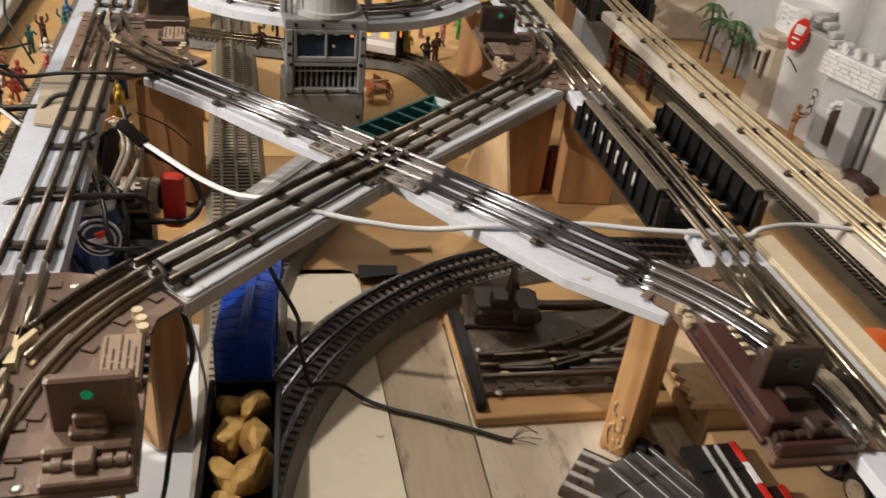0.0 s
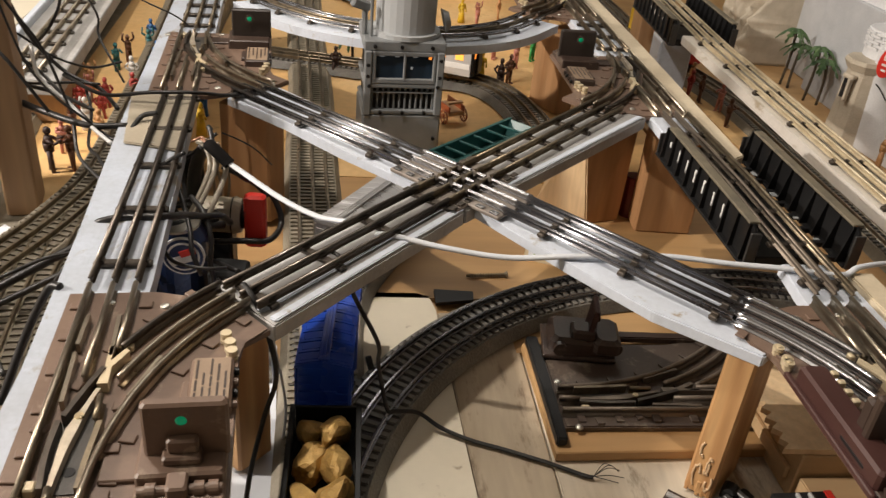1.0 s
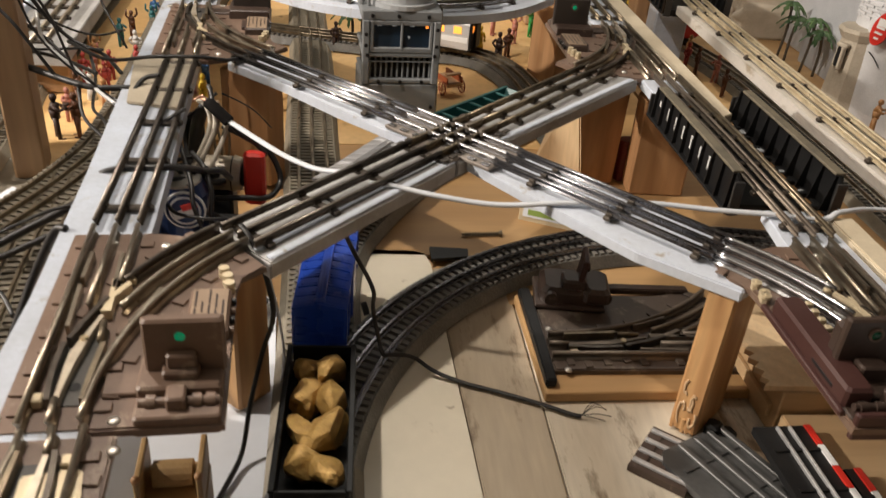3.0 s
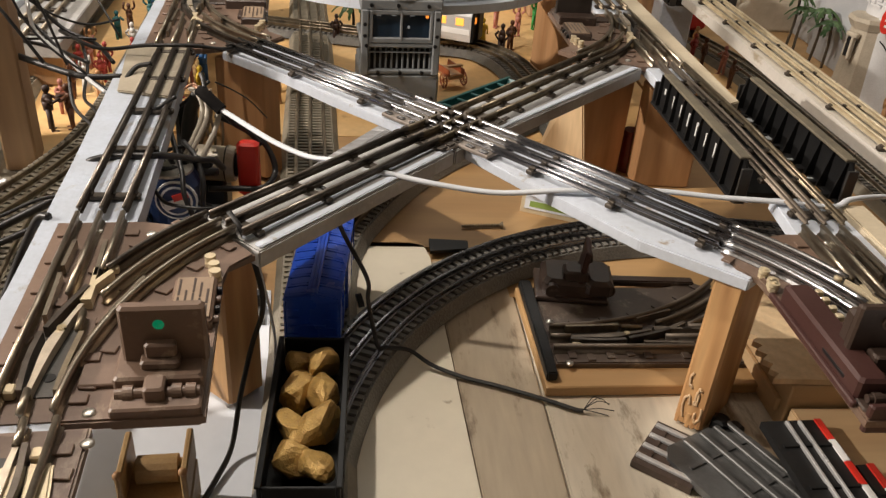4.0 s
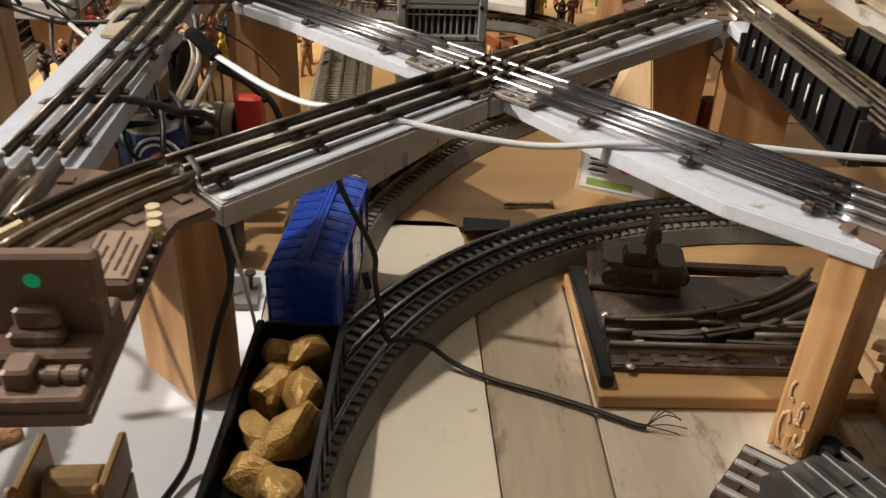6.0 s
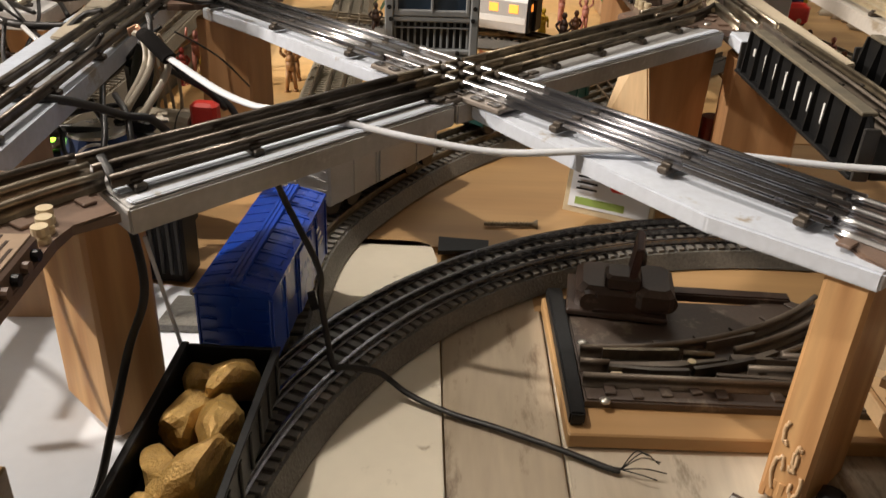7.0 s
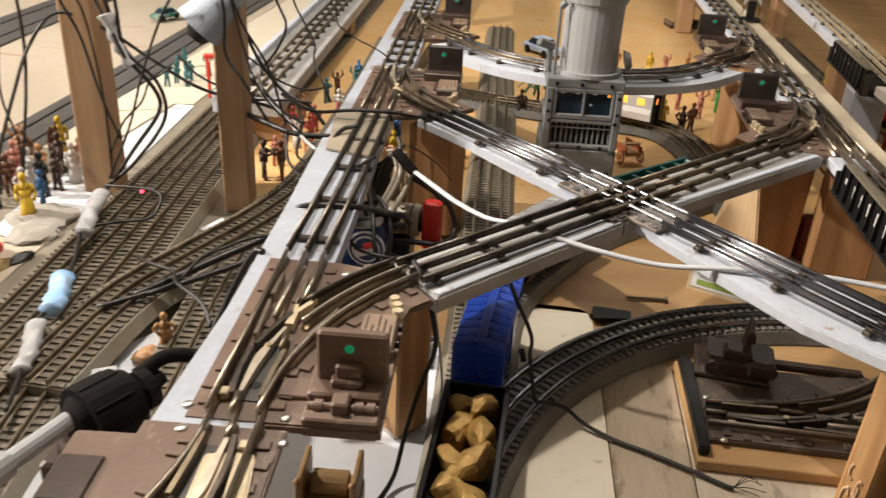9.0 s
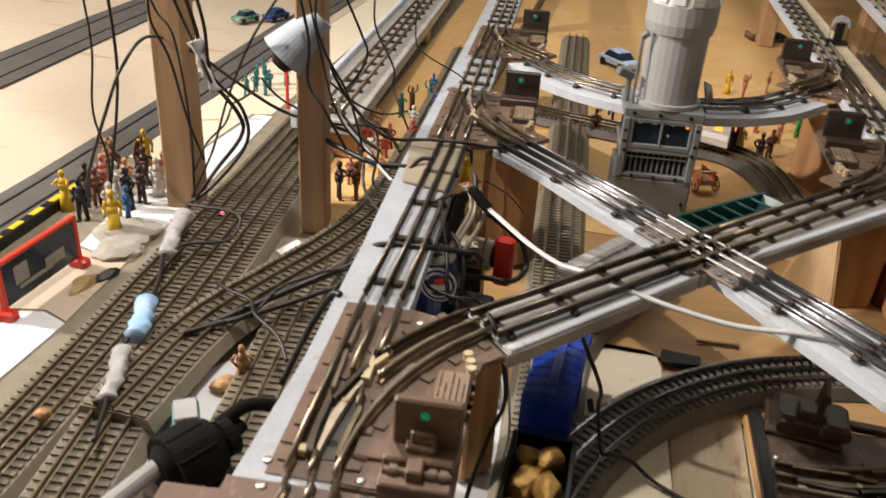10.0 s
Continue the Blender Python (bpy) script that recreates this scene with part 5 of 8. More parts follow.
def hopper():
    """Open-topped ribbed car with sloping inside ends."""
    t = thing("hopper_car", "dark teal ribbed open toy hopper car by the tower", "train car", (0.306, 1.098, 0.0215), -45)
    w, ln, z0, z1 = 0.042, 0.175, 0.010, 0.042
    part("floor", box(bmesh.new(), (0, 0, z0 + 0.004), (w, ln, 0.008), 0, 0.0008), M["teal_car"], t)
    for s in (-1, 1):
        side = part("side", box(bmesh.new(), (s * (w / 2 - 0.001), 0, (z0 + z1) / 2), (0.0024, ln, z1 - z0), 0, 0.0006), M["teal_car"], t)
        for i in range(11):
            part("side_rib", box(bmesh.new(), (s * (w / 2 + 0.0008), -ln / 2 + 0.006 + i * 0.0163, (z0 + z1) / 2), (0.0024, 0.0030, z1 - z0 - 0.003), 0, 0.0005), M["teal_car"], side)
        part("rim", box(bmesh.new(), (s * (w / 2 - 0.0004), 0, z1), (0.0045, ln, 0.0022), 0, 0.0006), M["teal_car"], side)
        part("end_wall", box(bmesh.new(), (0, s * (ln / 2 - 0.012), (z0 + z1) / 2 + 0.002), (w - 0.005, 0.0026, z1 - z0), 0, 0.0006, (s * -30, 0)), M["teal_car"], t)
    for i in range(5):
        part("cross_brace", box(bmesh.new(), (0, -ln * 0.33 + i * ln * 0.165, z1 - 0.002), (w - 0.004, 0.003, 0.003), 0, 0.0006), M["teal_car"], t)
    wheels(t, 0, ys=(-0.06, 0.06))


hopper()
gondola((0.1135, 0.5135, 0.020), -1, "black open gondola car loaded with gold rocks", M["black"])
for i, (x, y, r, sq, tn, tip) in enumerate(((0.105, 0.569, 0.0125, (0.85, 1.35, 0.9), 20, -20), (0.122, 0.564, 0.0145, (0.75, 1.7, 0.9), -22, -30),
                                           (0.106, 0.538, 0.0145, (0.85, 1.5, 1.0), -28, 18), (0.123, 0.531, 0.0150, (0.72, 1.75, 0.85), 14, -14),
                                           (0.104, 0.504, 0.0140, (0.80, 1.6, 0.9), 25, -16), (0.1205, 0.496, 0.0155, (0.85, 1.5, 0.85), -40, 15),
                                           (0.106, 0.474, 0.0135, (0.95, 1.3, 0.9), 60, 12), (0.122, 0.463, 0.0140, (0.8, 1.45, 0.9), 10, -20))):
    boulder((x, y, 0.0475 + 0.004 * (i % 2)), r, i + 1, sq, tn, facets=7, tip=tip)


def passenger_car():
    t = thing("passenger_car", "silver-white passenger car with glowing orange windows", "train car", (0.277, 1.487, 0.021), 66, "")
    w, ln = 0.058, 0.14
    bm = bmesh.new()
    prof = [(-w / 2, 0.010), (w / 2, 0.010), (w / 2, 0.052), (w * 0.42, 0.062), (w * 0.22, 0.068), (-w * 0.22, 0.068), (-w * 0.42, 0.062), (-w / 2, 0.052)]
    sweep(bm, [Vector((0, -ln / 2, 0)), Vector((0, ln / 2, 0))], prof)
    body = part("body", bm, M["silver_paint"], t)
    for s in (-1, 1):
        for i in range(4):
            part("lit_window", box(bmesh.new(), (s * (w / 2 + 0.0003), -0.050 + i * 0.031, 0.042), (0.0012, 0.014, 0.012), 0, 0.0002), M["orange_window"], body)
        part("stripe", box(bmesh.new(), (s * (w / 2 + 0.0002), 0, 0.026), (0.0012, ln * 0.98, 0.009), 0, 0.0002), M["white_plastic"], body)
    end = part("end_wall", box(bmesh.new(), (0, -ln / 2 - 0.002, 0.036), (w * 0.92, 0.005, 0.054), 0, 0.0016), M["black"], t)
    part("vestibule", box(bmesh.new(), (0, -ln / 2 - 0.006, 0.033), (0.026, 0.006, 0.046), 0, 0.0016), M["black"], end)
    for x in (-0.02, 0.02):
        part("end_window", box(bmesh.new(), (x, -ln / 2 - 0.005, 0.045), (0.006, 0.001, 0.010), 0), M["orange_glow"], end)
    wheels(t, 0, ys=(-0.045, 0.045))


M["silver_paint"] = mat("silver_paint", (0.60, 0.60, 0.60), 0.35, 0.3, (0.5, 0.5, 0.5), 20, 0.4, 0.05)
M["orange_window"] = mat("orange_window", (0.8, 0.35, 0.05), 0.4, emit=(1.0, 0.38, 0.06, 1.3))
passenger_car()


def yellow_loco():
    t = thing("diesel_locomotive", "yellow toy diesel locomotive with red trim", "locomotive", (0.752, 1.700, 0.021), 6)
    bm = bmesh.new()
    prof = [(-0.026, 0.010), (0.026, 0.010), (0.026, 0.048), (0.018, 0.058), (-0.018, 0.058), (-0.026, 0.048)]
    sweep(bm, [Vector((0, -0.11, 0)), Vector((0, 0.11, 0))], prof)
    body = part("body", bm, M["yellow"], t)
    for i in range(4):
        bm = bmesh.new()
        rod(bm, (0, -0.05 + i * 0.035, 0.056), (0, -0.05 + i * 0.035, 0.061), 0.008, 14)
        part("roof_fan", bm, M["yellow"], body)
    part("nose", box(bmesh.new(), (0, -0.122, 0.026), (0.046, 0.026, 0.034), 0, 0.006), M["red"], t)
    part("windscreen", box(bmesh.new(), (0, -0.111, 0.046), (0.036, 0.003, 0.010), 0, 0.001), M["dark_glass"], body)
    part("frame", box(bmesh.new(), (0, 0, 0.009), (0.048, 0.24, 0.004), 0, 0.001), M["black"], t)
    wheels(t, 0, ys=(-0.07, 0.07))


M["yellow"] = mat("yellow_paint", (0.72, 0.50, 0.03), 0.4, 0.0, (0.62, 0.42, 0.02), 20, 0.4, 0.06)
yellow_loco()


# ---- loose switch on its plinth, on the planks ----
def loose_switch():
    tagged(part("plinth_board", box(bmesh.new(), (0, 0, 0.005), (0.200, 0.146, 0.010), 0, 0.001), M["ply"]), "pale plywood plinth board lying on the planks", "board").matrix_world = pose(0.398, 0.660, 0.0005, 0, 0, 1)
    t = turnout("old dark brown track switch lying loose on a plywood board", (0.311, 0.638), -90, -1, 1, 0.97, M["old_brown"], M["old_brown"], M["rail_dull"], False, 0.0107, machine=False, frog_mat=M["rail_dull"])
    g = M["brown_dark"]
    f = thing("switch_motor", "dark brown toy switch motor with an upright lamp plate", "switch motor", (0.3480, 0.7190, 0.0175), 0)
    f.scale = (1.05, 1.05, 1.1)
    body = part("housing", box(bmesh.new(), (0, 0, 0.009), (0.058, 0.040, 0.018), -8, 0.004), g, f)
    part("housing_shoulder", box(bmesh.new(), (0.020, -0.006, 0.013), (0.024, 0.040, 0.016), -8, 0.005), g, body)
    part("skirt", box(bmesh.new(), (-0.002, 0.0, 0.002), (0.064, 0.048, 0.004), -8, 0.0016), g, body)
    part("lamp_plate", box(bmesh.new(), (0.006, -0.004, 0.030), (0.005, 0.030, 0.032), -12, 0.002, (0, 6)), M["maroon"], f)
    part("lamp_block", box(bmesh.new(), (-0.002, -0.010, 0.022), (0.022, 0.018, 0.010), -8, 0.002), g, f)
    bm = bmesh.new()
    rod(bm, (0.0095, -0.005, 0.034), (0.0115, -0.005, 0.034), 0.005, 14)
    part("lens_ring", bm, g, f)
    for x in (-0.024, 0.026):
        bm = bmesh.new()
        rod(bm, (x, -0.019, 0.012), (x, -0.024, 0.012), 0.006, 12)
        part("bearing_cap", bm, g, body)


loose_switch()
plank_on("black_strip", "black steel track strip along the plinth", [(0.300, 0.592), (0.309, 0.592), (0.310, 0.730), (0.299, 0.730)], 0.009, M["black"], 0.0198, "strip")
plank_on("black_strip", "dark brown track strip along the far edge of the loose switch", [(0.385, 0.728), (0.470, 0.726), (0.471, 0.736), (0.386, 0.739)], 0.007, M["brown_dark"], 0.0205, "strip")


# ---- easel sign, wood screw, loose bits on the plywood ----
def easel():
    t = thing("easel_sign", "small cream easel sign with a red and green print", "sign", (0.370, 0.893, 0.0), -24)
    t.scale = (1.3, 1.3, 1.3)
    for tilt, y in ((14, 0.0), (-14, 0.024)):
        fr = part("board", box(bmesh.new(), (0, y, 0.017), (0.062, 0.0022, 0.036), 0, 0.0006, (-tilt, 0)), M["cream_metal"], t)
    part("print", box(bmesh.new(), (0, -0.0016, 0.0185), (0.055, 0.0008, 0.029), 0, 0.0, (-14, 0)), M["paper"], t)
    part("green_band", box(bmesh.new(), (-0.006, -0.0044, 0.009), (0.034, 0.0008, 0.005), 0, 0.0, (-14, 0)), M["green_paint"], t)
    bm = bmesh.new()
    rod(bm, (0.006, -0.0024, 0.024), (0.006, -0.0032, 0.0238), 0.007, 16)
    part("red_emblem", bm, M["red"], t)
    for i in range(3):
        part("print_line", box(bmesh.new(), (-0.016, -0.0022 - 0.001 * i, 0.026 - i * 0.004), (0.014, 0.0008, 0.0012), 0, 0, (-14, 0)), M["black"], t)


M["green_paint"] = mat("green_paint", (0.24, 0.34, 0.08), 0.5, 0.0, (0.32, 0.40, 0.10), 30, 0.5, 0.08)
easel()
sc = thing("wood_screw", "dark brown wood screw lying on the plywood", "screw", (0.285, 0.862, 0.003), 4)
bm = bmesh.new()
rod(bm, (-0.026, 0, 0), (0.016, 0, 0), 0.0016, 8, 0.0020)
for i in range(12):
    rod(bm, (-0.022 + i * 0.003, 0, 0), (-0.0208 + i * 0.003, 0, 0), 0.0028, 8, 0.0018)
part("shank", bm, M["rail_dark"], sc)
bm = bmesh.new()
rod(bm, (0.016, 0, 0), (0.0195, 0, 0), 0.0024, 10, 0.0045)
part("screw_head", bm, M["rail_dark"], sc)
ob = part("rubber_grommet", rod(bmesh.new(), (0, 0, 0), (0.0045, 0.001, 0.001), 0.006, 16), M["black"])
ob.location = (0.1465, 0.648, 0.050)
tagged(ob, "small black rubber grommet on the cable", "grommet")
slab("dark_block", [(0.221, 0.806), (0.261, 0.812), (0.262, 0.828), (0.221, 0.831)], 0.0003, 0.004, M["black"], "flat dark block beside the curved track", "block", "")
slab("grey_texture_tile", [(0.036, 0.684), (0.066, 0.685), (0.062, 0.722), (0.040, 0.722)], -0.0015, 0.004, M["roadbed"], "small grey stone-textured scenery tile", "tile", "")


# ---- right front: ply box, loose slot-car track, truck ----
pb = thing("ply_box", "low plywood box with a saw-cut lid edge", "box", (0.555, 0.604, 0.0008), 0)
part("body", box(bmesh.new(), (0.004, 0, 0.0225), (0.160, 0.120, 0.045), 0, 0.001), M["ply_light"], pb)
teeth = [(0.086, -0.064), (0.086, 0.064), (-0.080, 0.060)]
for i in range(10):
    teeth += [(-0.080 - 0.0006 * i, 0.055 - i * 0.0118), (-0.089 + 0.0008 * (i % 3) - 0.0004 * i, 0.049 - i * 0.0118)]
part("lid", prism(bmesh.new(), teeth, 0.0454, 0.0505), M["fir_pale_lit"], pb, "pale lid with a saw-toothed edge")
part("edge_batten", box(bmesh.new(), (-0.0785, 0.004, 0.020), (0.004, 0.112, 0.012), 0, 0.0006), M["ply_light"], pb)
slab("ply_shelf", [(0.488, 0.350), (0.632, 0.350), (0.632, 0.542), (0.481, 0.542)], 0.0008, 0.026, M["ply_light"], "pale plywood offcut lying on the planks", "box", "", 0.001)


M["silver_strip"] = mat("worn_silver_strip", (0.66, 0.66, 0.66), 0.3, 0.55, (0.34, 0.34, 0.34), 45, 0.7, 0.15)
M["grey_strip"] = mat("dull_grey_strip", (0.14, 0.14, 0.137), 0.36, 0.5, (0.06, 0.06, 0.058), 45, 0.7, 0.15)
M["slot_grey"] = mat("scuffed_grey_plastic", (0.040, 0.040, 0.040), 0.42, 0.1, (0.12, 0.12, 0.118), 40, 0.75, 0.2, 0.3)


def slot_piece(label, at, turn, w, ln, rails, body, kerb=False, clip=0.0, rw=0.0042, metal="silver_strip"):
    t = thing("slot_track", label, "slot-car track", at, turn, "loose slot-car tracks")
    bm = prism(bmesh.new(), [(-w / 2, 0), (w / 2, 0), (w / 2, ln - clip), (w / 2 - clip, ln), (-w / 2 + clip * 0.4, ln), (-w / 2, ln - clip * 0.4)], 0, 0.006)
    part("track_bed", bm, body, t)
    for x in rails:
        bm = bmesh.new()
        box(bm, (x, ln / 2, 0.0075), (rw, ln * 0.96, 0.0034), 0, 0.0012)
        part("rail_strip", bm, M[metal], t)
    for i in range(3):
        part("tie_bar", box(bmesh.new(), (0, ln * (0.2 + 0.3 * i), 0.0066), (w * 0.8, 0.003, 0.0014), 0, 0), body, t)
    if kerb:
        for i in range(6):
            part("kerb_block", box(bmesh.new(), (w / 2 - 0.004, ln * (i + 0.5) / 6, 0.0066), (0.005, ln / 6 - 0.0006, 0.0016), 0, 0), M["red"] if i % 2 else M["white_plastic"], t)


slot_piece("loose brownish rack of three silver rails", (0.4005, 0.5000, 0.0008), 51, 0.053, 0.046, (-0.0195, -0.0065, 0.0065, 0.0195), M["brown_dark"], rw=0.0040)
slot_piece("loose grey plastic track piece with silver rails", (0.459, 0.420, 0.0046), 26.6, 0.074, 0.124, (-0.013, 0.004, 0.019, 0.031), M["slot_grey"], clip=0.022, rw=0.0050, metal="grey_strip")
slot_piece("loose black slot-car track with red and white kerb", (0.474, 0.390, 0.0275), 2, 0.048, 0.130, (-0.006, 0.004), M["black"], True, rw=0.0026)
slot_piece("narrow black border strip with red and white kerb", (0.508, 0.340, 0.0275), 2, 0.014, 0.135, (), M["black"], True)
bm = bmesh.new()
box(bm, (0, 0, 0.005), (0.020, 0.012, 0.010), 20, 0.002)
box(bm, (-0.008, 0.004, 0.009), (0.014, 0.012, 0.012), 50, 0.002)
tagged(part("track_clip", bm, M["black"]), "black plastic connector clip", "clip").location = (0.437, 0.540, 0.0)


def wheel_at(t, c, r, w):
    bm = bmesh.new()
    rod(bm, (c[0] - w / 2, c[1], c[2]), (c[0] + w / 2, c[1], c[2]), r, 24)
    bmesh.ops.bevel(bm, geom=[e for e in bm.edges if len(e.link_faces) == 2 and max(len(f.verts) for f in e.link_faces) > 8], offset=r * 0.18, segments=2, affect="EDGES")
    tyre = part("tyre", bm, M["black"], t)
    bm = bmesh.new()
    rod(bm, (c[0] - w / 2 - 0.0008, c[1], c[2]), (c[0] - w / 2 + 0.002, c[1], c[2]), r * 0.62, 18, r * 0.5)
    for i in range(6):
        a = radians(60 * i)
        rod(bm, (c[0] - w / 2 - 0.0016, c[1] + r * 0.36 * math.cos(a), c[2] + r * 0.36 * math.sin(a)), (c[0] - w / 2, c[1] + r * 0.36 * math.cos(a), c[2] + r * 0.36 * math.sin(a)), r * 0.09, 6)
    part("rim", bm, M["nickel"], tyre)


def truck():
    t = thing("toy_truck", "black toy truck chassis with chrome wheel rims", "toy truck", (0.560, 0.470, 0.0268), 8)
    part("chassis", box(bmesh.new(), (0.026, 0.0, 0.020), (0.046, 0.10, 0.010), 0, 0.003), M["black"], t)
    part("cab", box(bmesh.new(), (0.028, -0.03, 0.031), (0.044, 0.04, 0.014), 0, 0.004), M["black"], t)
    part("grey_panel", box(bmesh.new(), (0.028, 0.018, 0.028), (0.034, 0.03, 0.006), 0, 0.002), M["grey_light"], t)
    for y in (0.022, -0.012, -0.048):
        wheel_at(t, (0.0, y, 0.015), 0.015, 0.012)


truck()
ob = part("orange_ball", ball(bmesh.new(), (0, 0, 0), 0.028, 20), M["orange"], smooth=True)
ob.location = (0.625, 0.56, 0.078)
tagged(ob, "orange and red striped ball on the box", "ball")

# ---- cables ----
M["green_led"] = mat("green_indicator", (0.15, 0.8, 0.05), 0.3, emit=(0.35, 1.0, 0.05, 4.0))


def cable(label, pts, r, material, name="cable", flat=1.0, group="cables"):
    o = Vector(pts[0])
    ob = part(name, tube(bmesh.new(), [Vector(p) - o for p in pts], r, 8, 8, flat), material, smooth=True)
    ob.location = o
    return tagged(ob, label, "cable", group)


cable("flat white cable hanging to the grey board", [(0.018, 0.8205, 0.146), (0.030, 0.808, 0.1445), (0.070, 0.757, 0.144), (0.100, 0.727, 0.1445), (0.118, 0.714, 0.1475), (0.126, 0.709, 0.1495)], 0.0017, M["white_cable"], flat=1.9)
cable("white cable draped across both track boards", [(0.150, 0.690, 0.1488), (0.165, 0.687, 0.1495), (0.205, 0.676, 0.146), (0.255, 0.668, 0.143), (0.305, 0.664, 0.1478), (0.345, 0.664, 0.1490), (0.391, 0.669, 0.147), (0.44, 0.660, 0.147), (0.483, 0.650, 0.1495), (0.525, 0.640, 0.151), (0.545, 0.648, 0.154), (0.590, 0.662, 0.150), (0.65, 0.654, 0.1490)], 0.0021, M["white_cable"], flat=1.4)
cable("black ribbon cable trailing over the curved track to the planks", [(0.112, 0.664, 0.1485), (0.121, 0.655, 0.1490), (0.127, 0.648, 0.138), (0.135, 0.652, 0.112), (0.154, 0.640, 0.078), (0.155, 0.637, 0.060), (0.159, 0.630, 0.040), (0.164, 0.620, 0.0245), (0.171, 0.6215, 0.0225), (0.190, 0.627, 0.0155), (0.209, 0.6195, 0.006), (0.234, 0.6075, 0.0030), (0.262, 0.596, 0.0030), (0.295, 0.5805, 0.0032), (0.319, 0.568, 0.0030), (0.326, 0.566, 0.0030)], 0.0013, M["black_gloss"], flat=1.6)
for i, (dx, dy, h) in enumerate(((0.022, 0.004, 0.006), (0.024, -0.003, 0.003), (0.018, -0.008, 0.002), (0.016, 0.008, 0.008), (0.020, 0.0, 0.012))):
    cable("thin bare wire strand at the frayed cable end", [(0.326, 0.566, 0.004), (0.326 + dx * 0.5, 0.566 + dy * 0.7, 0.004 + h), (0.326 + dx, 0.566 + dy, 0.004 + h * 0.4)], 0.00035, M["black_gloss"], "wire_strand", group="frayed strands")
cable("black ribbon cable hanging beside the wooden post", [(0.056, 0.600, 0.1585), (0.066, 0.588, 0.150), (0.075, 0.580, 0.126), (0.080, 0.570, 0.099), (0.072, 0.560, 0.072), (0.063, 0.548, 0.034), (0.058, 0.527, 0.006), (0.050, 0.50, 0.0005), (0.035, 0.45, 0.0005)], 0.0012, M["black_gloss"], flat=1.9)
cable("thin pale cord behind the wooden post", [(0.076, 0.590, 0.120), (0.082, 0.592, 0.080), (0.084, 0.60, 0.040), (0.080, 0.60, 0.004), (0.076, 0.57, 0.001)], 0.0011, M["white_cable"])
tape = part("tape_wrap", tube(bmesh.new(), [Vector((0, 0, 0)), Vector((0.003, -0.002, -0.001)), Vector((0.012, -0.006, -0.008)), Vector((0.0185, -0.0085, -0.0135)), Vector((0.0205, -0.0095, -0.015))], 0.0048, 5, 10, 1.35), M["soot_black"], smooth=True)
tape.location = (-0.001, 0.829, 0.160)
tagged(tape, "black tape wrapped round the cable splice", "tape")
for i in range(4):
    cable("short stripped copper wire end at the splice", [(-0.001, 0.829, 0.160), (-0.006 - 0.002 * i, 0.833 + 0.003 * i, 0.165 - 0.002 * i), (-0.013 - 0.002 * i, 0.832 + 0.006 * i, 0.162 - 0.003 * i)], 0.0010, M["copper"], "wire_end", group="copper ends")
M["beige_cord"] = mat("grey_beige_cord", (0.43, 0.385, 0.31), 0.45, 0.0, (0.33, 0.29, 0.23), 40, 0.5, 0.08)
cable("grey-beige cord looping down to the motor", [(-0.010, 0.838, 0.159), (-0.001, 0.832, 0.158), (0.006, 0.822, 0.148), (0.005, 0.812, 0.136), (-0.003, 0.797, 0.120), (-0.010, 0.790, 0.108)], 0.0019, M["beige_cord"], flat=1.3)
cable("grey-beige cord looping down to the motor", [(-0.012, 0.841, 0.157), (-0.005, 0.835, 0.156), (0.001, 0.825, 0.147), (0.000, 0.815, 0.135), (-0.008, 0.801, 0.118), (-0.014, 0.795, 0.106)], 0.0019, M["beige_cord"], flat=1.3)
cable("grey-beige cord running from the tape to the motor", [(0.012, 0.832, 0.146), (0.0145, 0.829, 0.136), (0.012, 0.815, 0.126), (0.006, 0.800, 0.114), (0.002, 0.795, 0.104)], 0.0022, M["beige_cord"], flat=1.3)
cable("thick black cord beside the straight track", [(-0.006, 0.850, 0.150), (-0.016, 0.858, 0.130), (-0.022, 0.860, 0.100), (-0.024, 0.862, 0.050)], 0.0052, M["black_gloss"], flat=1.6)
cable("thick black cord behind the red lever", [(0.008, 0.850, 0.128), (0.026, 0.852, 0.118), (0.045, 0.850, 0.108), (0.058, 0.846, 0.094), (0.064, 0.838, 0.074), (0.054, 0.815, 0.068), (0.030, 0.812, 0.068), (0.004, 0.806, 0.070)], 0.0030, M["black_gloss"])
cable("black cord hanging off the tape", [(0.004, 0.830, 0.156), (0.001, 0.840, 0.166), (-0.002, 0.846, 0.170), (0.0, 0.848, 0.166)], 0.0022, M["black_gloss"])
cable("black cord under the tape end", [(0.020, 0.824, 0.142), (0.028, 0.830, 0.128), (0.040, 0.838, 0.116), (0.050, 0.846, 0.100)], 0.0026, M["black_gloss"])
cable("heavy black cord lying over the straight track board", [(-0.085, 0.720, 0.110), (-0.072, 0.706, 0.140), (-0.060, 0.704, 0.1475), (-0.046, 0.709, 0.1475), (-0.018, 0.712, 0.1475), (-0.006, 0.740, 0.134), (0.004, 0.764, 0.120), (0.016, 0.775, 0.115), (0.022, 0.790, 0.100)], 0.0030, M["black_gloss"])
cable("black cord falling over the soda can", [(-0.028, 0.812, 0.132), (-0.018, 0.782, 0.125), (-0.008, 0.755, 0.112), (-0.004, 0.738, 0.098), (0.004, 0.730, 0.080)], 0.0022, M["black_gloss"])
cable("black cord falling over the soda can", [(-0.012, 0.790, 0.126), (0.002, 0.770, 0.120), (0.010, 0.752, 0.105), (0.010, 0.742, 0.085), (0.014, 0.738, 0.060)], 0.0024, M["black_gloss"])
